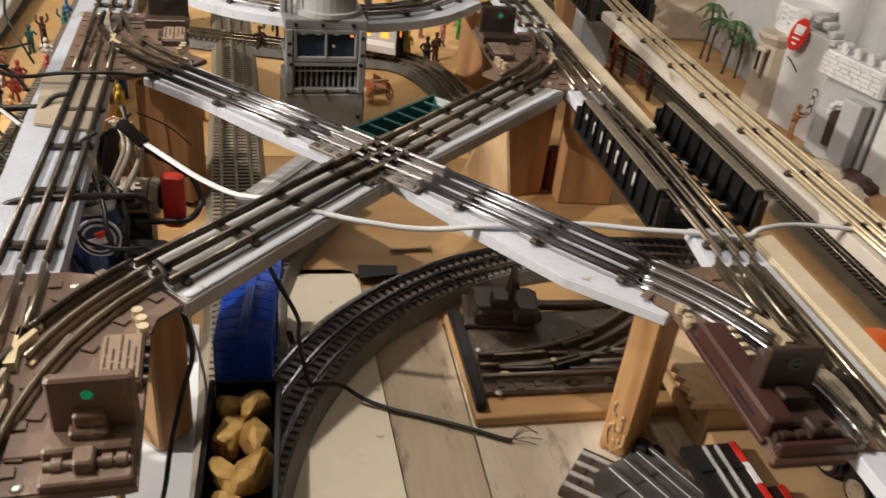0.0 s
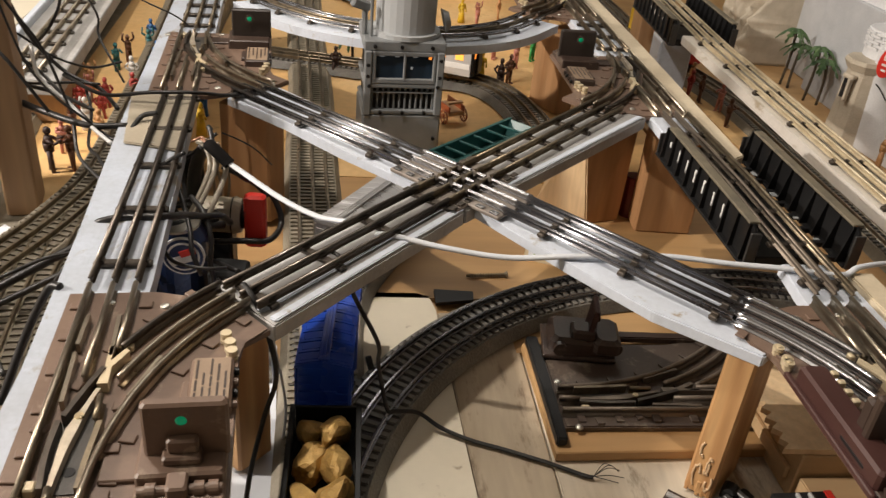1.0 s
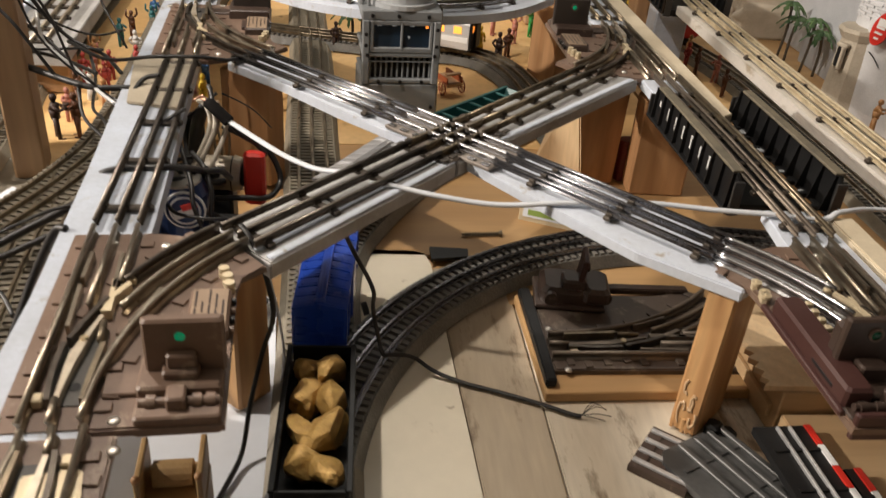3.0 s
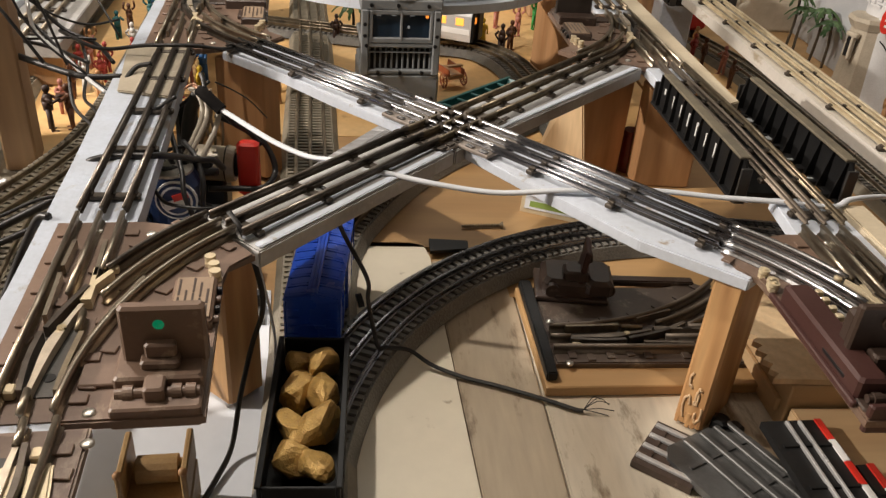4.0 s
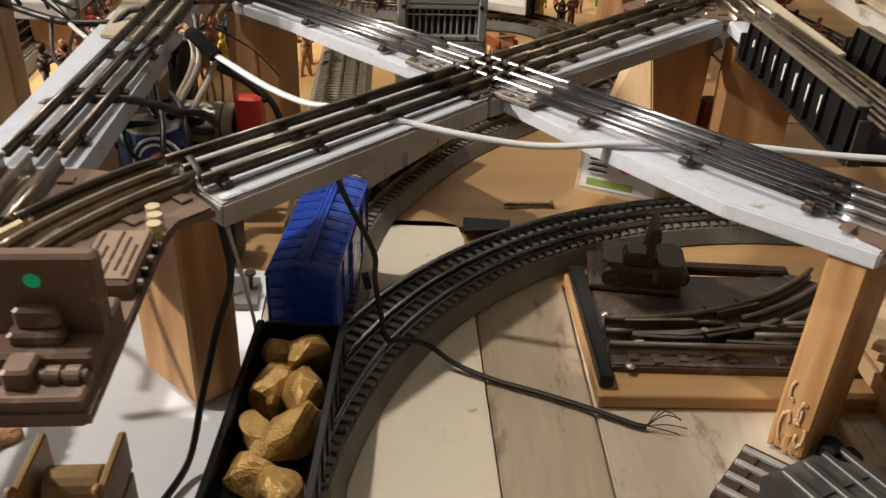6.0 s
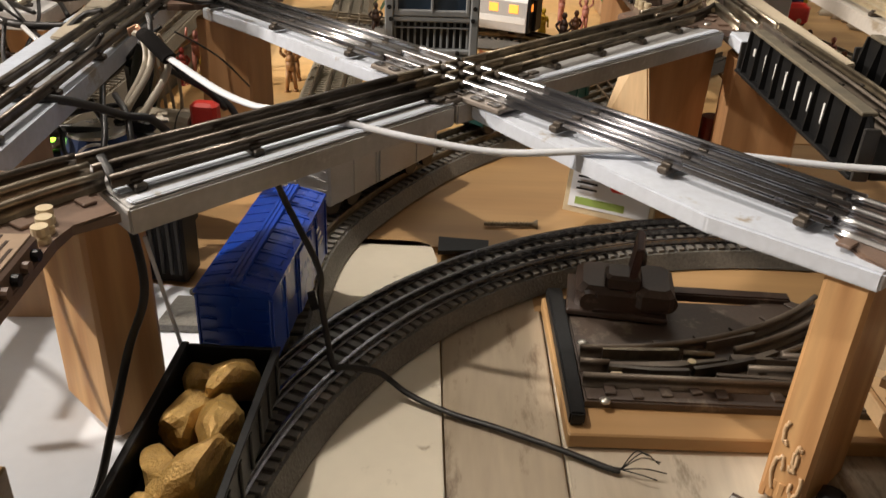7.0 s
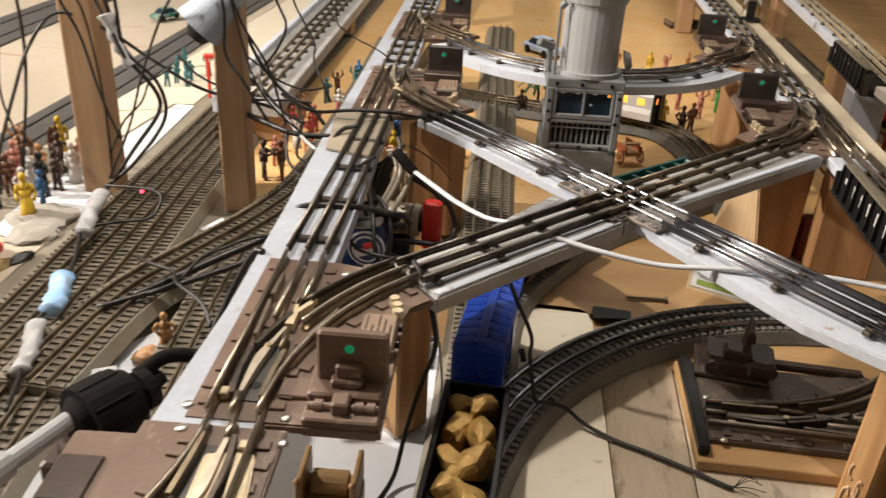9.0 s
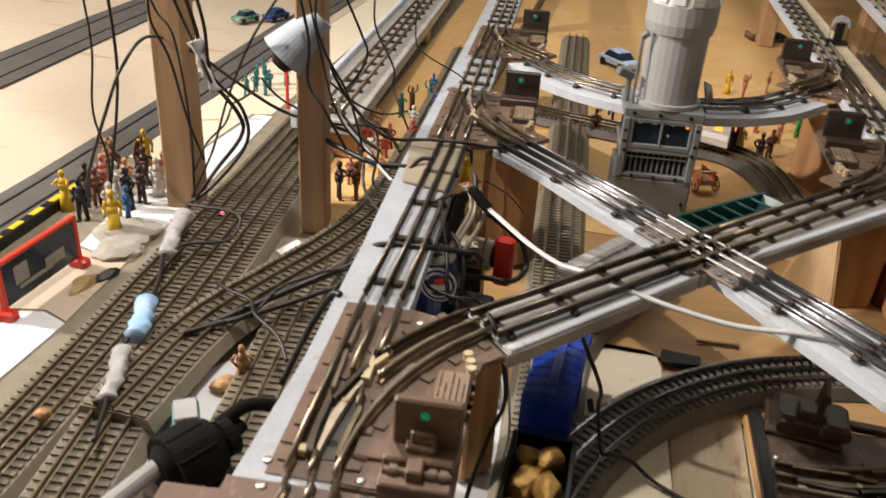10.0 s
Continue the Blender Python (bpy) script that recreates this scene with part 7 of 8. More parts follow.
for nm_, c in (("brown_fig", (0.14, 0.055, 0.025)), ("dark_fig", (0.05, 0.025, 0.018)), ("tan_fig", (0.52, 0.27, 0.11)), ("teal_fig", (0.02, 0.14, 0.15)),
               ("red_fig", (0.40, 0.05, 0.04)), ("green_fig", (0.03, 0.30, 0.06)), ("yellow_fig", (0.72, 0.48, 0.03)), ("pink_fig", (0.50, 0.20, 0.15)),
               ("white_fig", (0.65, 0.63, 0.60)), ("blue_fig", (0.03, 0.12, 0.30)), ("black_fig", (0.015, 0.015, 0.02))):
    paint(nm_, c)
FIGS = [
    (0.107, 1.500, 0, .052, "dark_fig", 20, 1), (0.388, 1.462, 0, .058, "dark_fig", -20, 1), (0.410, 1.500, 0, .054, "brown_fig", 30, 1), (0.362, 1.515, 0, .052, "yellow_fig", 10, 0),
    (0.437, 1.591, 0, .054, "pink_fig", 0, 2), (0.505, 1.600, 0, .054, "green_fig", 0, 2), (0.404, 1.640, 0, .054, "pink_fig", 40, 2),
    (0.743, 1.449, 0, .052, "brown_fig", 60, 0), (0.763, 1.408, 0, .052, "pink_fig", -60, 3), (0.752, 1.52, 0, .052, "tan_fig", 90, 0), (0.750, 1.340, 0, .050, "brown_fig", 30, 3), (0.735, 1.48, 0, .050, "red_fig", 30, 1),
    (-0.490, 0.862, YARD, .058, "black_fig", 10, 0), (-0.430, 0.836, YARD, .062, "yellow_fig", 30, 0), (-0.452, 0.905, YARD, .060, "black_fig", -20, 1), (-0.470, 0.975, YARD, .060, "dark_fig", 60, 3),
    (-0.505, 0.935, YARD, .060, "pink_fig", 30, 0), (-0.525, 0.88, YARD, .056, "yellow_fig", 0, 3), (-0.455, 1.005, YARD, .058, "black_fig", 90, 0), (-0.500, 1.03, YARD, .062, "yellow_fig", 30, 0),
    (-0.440, 0.955, YARD, .056, "white_fig", 20, 0), (-0.478, 0.92, YARD, .058, "white_fig", 120, 3), (-0.436, 0.875, YARD, .050, "blue_fig", 120, 0), (-0.515, 0.975, YARD, .062, "brown_fig", 0, 0),
    (-0.512, 1.391, YARD, .046, "teal_fig", 0, 3), (-0.488, 1.438, YARD, .046, "teal_fig", 60, 1), (-0.470, 1.475, YARD, .046, "teal_fig", 30, 2), (-0.505, 1.46, YARD, .046, "teal_fig", 90, 0), (-0.480, 1.40, YARD, .044, "teal_fig", 130, 0),
    (-0.212, 1.023, YARD, .058, "dark_fig", 100, 3), (-0.190, 1.030, YARD, .058, "brown_fig", -90, 3), (-0.228, 1.205, YARD, .056, "red_fig", 0, 0), (-0.206, 1.150, YARD, .054, "white_fig", 60, 2), (-0.196, 1.185, YARD, .050, "red_fig", 0, 1),
    (-0.221, 1.377, YARD, .054, "teal_fig", 40, 3), (-0.213, 1.42, YARD, .054, "brown_fig", 40, 2), (-0.225, 1.24, YARD, .052, "pink_fig", 60, 2), (-0.198, 1.52, YARD, .052, "blue_fig", 0, 0),
    (-0.160, 0.606, YARD + 0.004, .046, "tan_fig", 20, 1), 
    (-0.496, 0.903, YARD, .054, "brown_fig", 40, 1), (-0.536, 0.993, YARD, .056, "tan_fig", 10, 2), (-0.479, 0.945, YARD, .054, "tan_fig", 70, 1), (-0.446, 0.925, YARD, .055, "dark_fig", 150, 2), (-0.460, 0.878, YARD, .050, "white_fig", 30, 1), (-0.520, 0.918, YARD, .052, "dark_fig", 80, 1), (-0.487, 0.990, YARD, .060, "brown_fig", 100, 2), (-0.447, 0.985, YARD, .052, "pink_fig", 10, 1),
    (-0.213, 1.076, YARD, .054, "pink_fig", 30, 3), (-0.216, 1.128, YARD, .056, "brown_fig", 80, 2), (-0.199, 1.225, YARD, .054, "red_fig", 10, 1), (-0.235, 1.285, YARD, .052, "tan_fig", 40, 2), (-0.180, 1.115, YARD, .052, "tan_fig", 140, 1), (-0.170, 1.255, YARD, .052, "red_fig", 60, 3), (-0.185, 1.32, YARD, .054, "white_fig", 0, 1), (-0.165, 1.40, YARD, .054, "blue_fig", 30, 3), (-0.190, 1.46, YARD, .052, "teal_fig", 0, 2), (-0.160, 1.33, YARD, .052, "teal_fig", 50, 0),
    (-0.506, 1.416, YARD, .046, "teal_fig", 20, 1), (-0.535, 1.520, YARD, .046, "teal_fig", 70, 3), (-0.520, 1.455, YARD, .046, "teal_fig", 110, 2), (-0.455, 1.52, YARD, .046, "teal_fig", 40, 0),
    (0.478, 1.640, 0, .052, "green_fig", 20, 2), (0.369, 1.883, 0, .052, "yellow_fig", 20, 0), (0.455, 1.920, 0, .05, "tan_fig", 60, 1),
    (-0.100, 1.270, -0.001, .056, "pink_fig", 10, 2), (-0.104, 1.222, -0.001, .054, "red_fig", 40, 1), (-0.082, 1.292, -0.001, .056, "blue_fig", -30, 3), (-0.074, 1.215, -0.001, .052, "yellow_fig", 70, 0),
    (0.030, 1.215, -0.001, .056, "tan_fig", 0, 2), (0.026, 1.26, -0.001, .056, "tan_fig", 0, 1), (0.25, 1.95, 0, .05, "tan_fig", 0, 0), (0.30, 1.90, 0, .05, "tan_fig", 40, 1), (0.40, 1.86, 0, .05, "pink_fig", 40, 2)]
WORDS = {"brown_fig": "brown plastic toy figurine", "dark_fig": "dark brown plastic toy figurine", "tan_fig": "tan plastic toy figurine", "teal_fig": "teal plastic toy soldier figurine",
         "red_fig": "red and white painted toy figurine", "green_fig": "green painted toy figurine", "yellow_fig": "yellow painted toy figurine", "pink_fig": "pinkish painted toy figurine",
         "white_fig": "white painted toy figurine", "blue_fig": "blue painted toy figurine", "black_fig": "black painted toy figurine"}
POSES = ("with hanging arms", "with arms akimbo", "with raised arms", "reaching forward")
for i, (x, y, z, h, c, tn, ar) in enumerate(FIGS):
    where = " on the sand board" if x > 0.06 and x < 0.6 else " beneath the outer board" if x > 0.6 else " beside the yard tracks" if x < -0.1 else " below the straight track"
    figure((x, y, z), h * (0.86 if x < -0.1 and y > 1.06 else 1.0), M[c], tn, ar, WORDS[c].replace("plastic ", "").replace("painted ", "") + " " + POSES[ar] + where, c in ("yellow_fig", "white_fig"), seed=i)
ob = figure((-0.212, 0.838, YARD + 0.006), 0.05, M["tan_fig"], 40, 3, "tan plastic toy figurine lying beside the curve", seed=77)
ob.rotation_euler = (radians(80), 0, radians(50))
boulder((-0.176, 0.600, YARD + 0.006), 0.011, 21, (1.2, 1.0, 0.8), 0, "pale tan painted rock beside the yard track", "tan", "scenery_rock", "scenery rocks")
boulder((-0.160, 0.604, YARD + 0.001), 0.011, 22, (1.3, 1.1, 0.35), 0, "tan moulded base under a toy figurine", "tan", "figure_base", "scenery rocks")
boulder((-0.285, 0.50, YARD + 0.026), 0.006, 24, (1.0, 1.0, 0.8), 0, "small tan pebble on the roadbed", "tan", "scenery_rock", "scenery rocks")
boulder((-0.420, 0.845, YARD + 0.002), 0.030, 25, (1.2, 1.2, 0.34), 0, "flat grey scenery rock under the toy crowd", "stone", "scenery_rock", "scenery rocks")
boulder((-0.405, 0.800, YARD + 0.002), 0.022, 26, (1.2, 1.1, 0.4), 30, "flat grey scenery rock under the toy crowd", "stone", "scenery_rock", "scenery rocks")
boulder((-0.398, 0.722, YARD + 0.004), 0.015, 27, (1.0, 1.7, 0.6), -10, "gold foil covered rock pile by the frame", "gold_foil", "scenery_rock", "scenery rocks", facets=16)
boulder((-0.385, 0.745, YARD + 0.004), 0.009, 29, (0.8, 1.9, 0.6), -25, "black cinder lump beside the gold foil pile", "black", "scenery_rock", "scenery rocks", facets=8)
boulder((-0.062, 0.548, 0.002), 0.013, 28, (1.2, 1.0, 0.5), 0, "orange-tan moulded base on the paper", "tan", "figure_base", "scenery rocks")


# ---- yard: red framed billboard, stands, road, cars ----
def billboard():
    t = thing("billboard", "orange-red framed toy billboard with a dark panel", "billboard", (-0.428, 0.700, YARD), 88)
    for x in (-0.058, 0.058):
        up = part("upright", box(bmesh.new(), (x, 0, 0.032), (0.006, 0.006, 0.062), 0, 0.0012), M["red_orange"], t)
        part("foot", box(bmesh.new(), (x, 0, 0.006), (0.014, 0.022, 0.012), 0, 0.003), M["red"], t)
    part("top_bar", box(bmesh.new(), (0, 0, 0.062), (0.122, 0.006, 0.005), 0, 0.0012), M["red_orange"], t)
    pan = part("panel", box(bmesh.new(), (0, 0, 0.036), (0.110, 0.003, 0.046), 0, 0.0006), M["dark_glass"], t)
    for x, z, w, h in ((-0.03, 0.04, 0.02, 0.02), (0.02, 0.032, 0.03, 0.012), (-0.01, 0.026, 0.05, 0.004)):
        part("panel_print", box(bmesh.new(), (x, -0.0019, z), (w, 0.0006, h), 0), M["stone"], pan)


M["red_orange"] = mat("orange_red_plastic", (0.72, 0.055, 0.02), 0.4, 0.0, (0.6, 0.04, 0.015), 20, 0.4, 0.06)
billboard()
st_ = thing("red_stand", "red plastic toy signal stand behind the post", "stand", (-0.545, 1.232, YARD), 20)
part("foot", box(bmesh.new(), (0, 0, 0.006), (0.026, 0.016, 0.012), 0, 0.003), M["red"], st_)
part("mast", box(bmesh.new(), (0, 0, 0.04), (0.006, 0.006, 0.070), 0, 0.0015), M["red"], st_)
part("arm", box(bmesh.new(), (0.008, 0, 0.072), (0.022, 0.007, 0.008), 0, 0.002), M["red_orange"], st_)
st2 = thing("red_stand", "orange-red toy gantry stand by the cone lamp", "stand", (-0.400, 1.36, YARD), 20)
for x in (-0.02, 0.02):
    part("leg", box(bmesh.new(), (x, 0, 0.035), (0.006, 0.006, 0.07), 0, 0.0015), M["red_orange"], st2)
part("beam", box(bmesh.new(), (0, 0, 0.072), (0.052, 0.008, 0.008), 0, 0.002), M["red_orange"], st2)
slab("snow_strip", [(-0.46, -0.2), (-0.378, -0.2), (-0.373, 0.62), (-0.373, 0.652), (-0.405, 0.664), (-0.435, 0.655), (-0.430, 0.62)], YARD + 0.0002, YARD + 0.0016, M["paper"], "white painted strip of ground along the yard", "ground", "structure")
slab("snow_strip", [(-0.384, 0.800), (-0.387, 0.90), (-0.425, 1.3), (-0.455, 1.3), (-0.47, 0.9), (-0.455, 0.800), (-0.420, 0.790)], YARD + 0.0002, YARD + 0.0016, M["paper"], "white painted ground under the figure crowd", "ground", "structure")
slab("beige_strip", [(-0.374, 0.655), (-0.384, 0.796), (-0.420, 0.786), (-0.456, 0.796), (-0.442, 0.660), (-0.405, 0.668)], YARD + 0.0002, YARD + 0.0014, M["beige_board"], "pale tan painted ground beside the billboard", "ground", "structure")
slab("snow_patch", [(-0.185, 0.40), (-0.145, 0.40), (-0.158, 0.64), (-0.18, 0.66), (-0.205, 0.62)], YARD + 0.0002, YARD + 0.0016, M["paper"], "white paper patch between the yard tracks", "paper", "")
slab("pale_ground", [(-0.558, 1.06), (-0.47, 1.06), (-0.462, 1.30), (-0.43, 1.31), (-0.47, 2.6), (-0.558, 2.6)], YARD + 0.0002, YARD + 0.0014, M["cream_panel"], "pale beige painted ground behind the posts", "ground", "structure")
slab("snow_patch", [(-0.235, 0.86), (-0.215, 0.845), (-0.195, 0.875), (-0.222, 0.895)], YARD + 0.0002, YARD + 0.0018, M["paper"], "white paper scrap beside the post", "paper", "")
slab("sand_patch", [(-0.20, 0.93), (-0.118, 0.93), (-0.118, 2.6), (-0.32, 2.6), (-0.265, 1.15), (-0.245, 1.02), (-0.215, 0.95)], YARD + 0.0002, YARD + 0.002, M["sand"], "sand-painted strip under the toy crowd", "ground", "structure")


def road(name, pts, w):
    line = [Vector((x, y, 0)) for x, y in pts]
    bm = bmesh.new()
    sweep(bm, line, [(-w / 2, 0), (w / 2, 0), (w / 2, 0.004), (-w / 2, 0.004)])
    t = part(name, bm, M["asphalt"])
    t.location.z = YARD - 0.0018
    tagged(t, "dark grey slot-car road with two black slots", "road", kind="structure")
    for d in (-w * 0.23, w * 0.23):
        bm = bmesh.new()
        sweep(bm, shifted(line, d), [(-0.0022, 0), (0.0022, 0), (0.0022, 0.0006), (-0.0022, 0.0006)], 0.004)
        part("slot", bm, M["black"], t)
    return t


M["asphalt"] = mat("road_plastic", (0.085, 0.082, 0.078), 0.6, 0.0, (0.12, 0.115, 0.11), 20, 0.5, 0.15, 0.3)
road("road", [(-0.585, 0.40), (-0.588, 0.95), (-0.60, 1.3), (-0.63, 1.9), (-0.66, 3.2)], 0.085)
road("road", [(-0.955, 0.60), (-0.985, 1.3), (-1.02, 1.8), (-1.08, 3.2)], 0.13)
edge = thing("road_edging", "black road edging with yellow dashes", "edging", (-0.535, 0.76, YARD), 2)
part("edge_strip", box(bmesh.new(), (0, 0, 0.006), (0.012, 0.36, 0.016), 0, 0.001), M["black"], edge)
for i in range(9):
    part("yellow_dash", box(bmesh.new(), (0.0, -0.16 + i * 0.04, 0.0144), (0.008, 0.022, 0.001), 0), M["yellow"], edge)


def toy_car(at, turn, paint_, label, k=1.0):
    t = thing("toy_car", label, "toy car", at, turn, "toy cars")
    bm = bmesh.new()
    box(bm, (0, 0, 0.010 * k), (0.030 * k, 0.070 * k, 0.011 * k), 0, 0.003 * k)
    body = part("body", bm, paint_, t)
    bm = bmesh.new()
    lo = [(-0.013, -0.020), (0.013, -0.020), (0.013, 0.024), (-0.013, 0.024)]
    hi = [(-0.010, -0.010), (0.010, -0.010), (0.010, 0.016), (-0.010, 0.016)]
    a = [bm.verts.new((x * k, y * k, 0.0155 * k)) for x, y in lo]
    b = [bm.verts.new((x * k, y * k, 0.0245 * k)) for x, y in hi]
    bm.faces.new(a[::-1])
    bm.faces.new(b)
    for i in range(4):
        bm.faces.new((a[i], a[(i + 1) % 4], b[(i + 1) % 4], b[i]))
    part("cabin", bm, M["dark_glass"], t)
    part("roof", box(bmesh.new(), (0, 0.003 * k, 0.0248 * k), (0.021 * k, 0.027 * k, 0.0015 * k), 0, 0), paint_, t)
    for x in (-0.015, 0.015):
        for y in (-0.021, 0.021):
            bm = bmesh.new()
            rod(bm, (x * k - 0.002, y * k, 0.006 * k), (x * k + 0.002, y * k, 0.006 * k), 0.006 * k, 14)
            part("wheel", bm, M["black"], t)


toy_car((-0.745, 1.90, YARD + 0.003), -20, M["car_green"], "green and silver slot car on the pale board")
toy_car((-0.690, 1.95, YARD + 0.003), -20, M["car_navy"], "dark blue slot car on the pale board")
toy_car((0.135, 2.00, -0.001), 40, M["police_blue"], "pale blue and white toy car on the sand", 1.5)

M["shade_white"] = mat("pale_blue_white_shade", (0.44, 0.51, 0.60), 0.5, 0.0, (0.40, 0.46, 0.54), 12, 0.5, 0.05)
# cone lamp on the second post
lampc = thing("cone_lamp", "white paper cone lampshade on the post top", "lampshade", (-0.218, 0.925, 0.272), 0)
bm = bmesh.new()
rod(bm, (-0.022, -0.012, -0.020), (0.018, 0.006, 0.024), 0.028, 32, 0.015)
part("shade", bm, M["shade_white"], lampc)
bm = bmesh.new()
rod(bm, (-0.0205, -0.0123, -0.0246), (-0.026, -0.0155, -0.032), 0.016, 18, 0.010)
part("socket", bm, M["black"], lampc)

# upper left double track board behind the posts
plank_on("track_board", "white-edged grey board carrying a second far track", [(-0.320, 1.15), (-0.232, 1.15), (-0.322, 2.4), (-0.41, 2.4)], 0.02, M["grey_board"], 0.095)
for d, m in ((-0.001, M["rail_warm"]),):
    tubular("grey steel three-rail track on the far board", [Vector((-0.277 - 0.0 * d, 1.16, 0)), Vector((-0.32, 1.75, 0)), Vector((-0.366, 2.39, 0))], m, 0.0951, 0.055)
plank_on("edge_strip", "white painted edge strip of the far board", [(-0.331, 1.15), (-0.3205, 1.15), (-0.4105, 2.4), (-0.421, 2.4)], 0.03, M["white_board"], 0.105)
post("brown wood block under the far board", (-0.262, 1.19), (0.05, 0.05), 4, YARD + 0.0025, 0.0745, M["post_ply"])
post("brown wood block under the far board", (-0.322, 1.9), (0.05, 0.05), 4, YARD + 0.0025, 0.0745, M["post_ply"])
for y in (0.72, 1.6, 2.2):
    post("wooden block under the long white board", (AX(y) - 0.02, y), (0.035, 0.05), 4, YARD + 0.0 if False else -0.004, TOP - 0.0148, M["post_ply"])
for y in (1.3, 1.75, 2.4):
    post("wooden block under the long white board", (DX(y), y), (0.04, 0.06), 0, 0.0, TOP - 0.0212, M["post_ply"])
post("wooden block under the long white board", (0.515, 0.30), (0.05, 0.05), 0, 0.0, TOP - 0.0212, M["post_ply"])
post("wooden block under the near switch", (0.0, 0.30), (0.05, 0.05), 0, -0.002, TOP - 0.0195, M["post_ply"])
post("tan wedge block under the far loop switch", (0.474, 1.402), (0.060, 0.070), 28, 0.0, TOP - 0.0205, M["fir"])


# ---- castle and palms ----
def ashlar(o, u, w, h, rows, th, rnd, material, parent):
    """Blocks laid in courses on a wall face, proud of the joints."""
    hh = h / rows
    for r in range(rows):
        x = -rnd.random() * 0.012
        while x < w:
            ln = rnd.uniform(0.014, 0.026)
            a, b = max(0, x), min(w, x + ln - 0.0012)
            if b - a > 0.003:
                c = Vector(o) + Vector(u) * ((a + b) / 2) + Vector((0, 0, (r + 0.5) * hh))
                part("stone", box(bmesh.new(), c, (th, b - a, hh - 0.0012), math.degrees(math.atan2(u[1], u[0])) - 90, 0), material, parent)
            x += ln


def crenels(bm, o, u, w, n, th, h):
    for i in range(n):
        c = Vector(o) + Vector(u) * (w * (i + 0.5) / n) + Vector((0, 0, h / 2))
        box(bm, c, (th, w / n * 0.55, h), math.degrees(math.atan2(u[1], u[0])) - 90, 0.0015)
        rod(bm, c + Vector((-th / 2, 0, h / 2)), c + Vector((th / 2, 0, h / 2)), w / n * 0.27, 10)
    return bm


def castle():
    t = thing("toy_castle", "pale grey toy castle with arched gate and battlements", "toy castle", (0.95, 1.20, 0.0), 0)
    rnd = random.Random(4)
    u = Vector((0.21, -0.978, 0)).normalized()
    g, wht = M["castle_grey"], M["castle_white"]
    ang = math.degrees(math.atan2(u.y, u.x)) - 90
    def wall(name, a, b, th, z0, z1, m, off=0.0):
        p0, p1 = Vector(a), Vector(b)
        c = (p0 + p1) / 2
        d = p1 - p0
        return part(name, box(bmesh.new(), (c.x, c.y, (z0 + z1) / 2), (th, d.length, z1 - z0), math.degrees(math.atan2(d.y, d.x)) - 90, 0.0015), m, t)
    # round tower with window
    bm = bmesh.new()
    rod(bm, (-0.008, 0.108, 0.0), (-0.008, 0.108, 0.118), 0.036, 9, 0.029)
    part("round_tower", bm, M["castle_tan"], t)
    bm = bmesh.new()
    rod(bm, (-0.008, 0.108, 0.118), (-0.008, 0.108, 0.130), 0.031, 9, 0.038)
    rod(bm, (-0.008, 0.108, 0.130), (-0.008, 0.108, 0.136), 0.038, 9, 0.036)
    part("tower_ledge", bm, M["castle_tan"], t)
    bm = bmesh.new()
    rod(bm, (0.034, 0.118, 0.0), (0.034, 0.118, 0.180), 0.046, 20)
    part("rear_tower", bm, wht, t)
    bm = bmesh.new()
    for k in range(6):
        for i in range(12):
            a = radians(30 * i + 15 * (k % 2) + 100)
            box(bm, (0.034 + 0.0462 * math.cos(a), 0.118 + 0.0462 * math.sin(a), 0.1525 + k * 0.0045), (0.003, 0.021, 0.0036), 30 * i + 15 * (k % 2) + 100, 0)
    part("brick_course", bm, wht, t)
    win = part("window_opening", box(bmesh.new(), (-0.0385, 0.100, 0.090), (0.010, 0.012, 0.030), 16, 0.0), M["black"], t)
    for dy in (-0.009, 0.009):
        part("window_jamb", box(bmesh.new(), (-0.0400 + dy * 0.25, 0.100 + dy, 0.090), (0.008, 0.005, 0.036), 16, 0.001), M["castle_tan"], win)
    part("window_head", box(bmesh.new(), (-0.0395, 0.100, 0.109), (0.009, 0.022, 0.007), 16, 0.002), M["castle_tan"], win)
    # white curtain wall
    wall("curtain_wall", (-0.004, 0.092), (0.014, -0.035), 0.020, 0.0, 0.158, wht)
    for i in range(7):
        a = radians(180 * i / 6)
        bm = bmesh.new()
        box(bm, (0.004, 0.036 + 0.050 * math.cos(a), 0.158 + 0.020 * math.sin(a)), (0.024, 0.014, 0.010), ang, 0.002, (0, 0))
        part("cornice_stone", bm, wht, t)
    # gatehouse
    gh = wall("gatehouse", (0.000, -0.043), (0.020, -0.150), 0.036, 0.0, 0.118, g)
    top = wall("gatehouse_top", (-0.006, -0.039), (0.018, -0.150), 0.050, 0.122, 0.158, wht)
    ashlar((-0.0315, -0.0435, 0.124), u, 0.112, 0.032, 5, 0.0016, rnd, wht, top)
    bm = bmesh.new()
    crenels(bm, (-0.016, -0.053, 0.158), u, 0.098, 4, 0.012, 0.010)
    part("battlement", bm, wht, t)
    bm = bmesh.new()
    box(bm, (-0.0105, -0.095, 0.050), (0.014, 0.024, 0.044), ang, 0.0)
    rod(bm, (-0.0175, -0.0955, 0.072), (-0.0035, -0.0925, 0.072), 0.012, 14)
    part("gate_opening", bm, M["brown_dark"], t)
    bm = bmesh.new()
    for i in range(7):
        a = radians(180 * i / 6)
        box(bm, (-0.014, -0.095 + 0.020 * math.cos(a), 0.074 + 0.020 * math.sin(a)), (0.008, 0.008, 0.008), ang, 0.002)
    part("gate_arch", bm, wht, t)
    wall("gate_pier", (-0.022, -0.118), (-0.016, -0.150), 0.022, 0.0, 0.112, g)
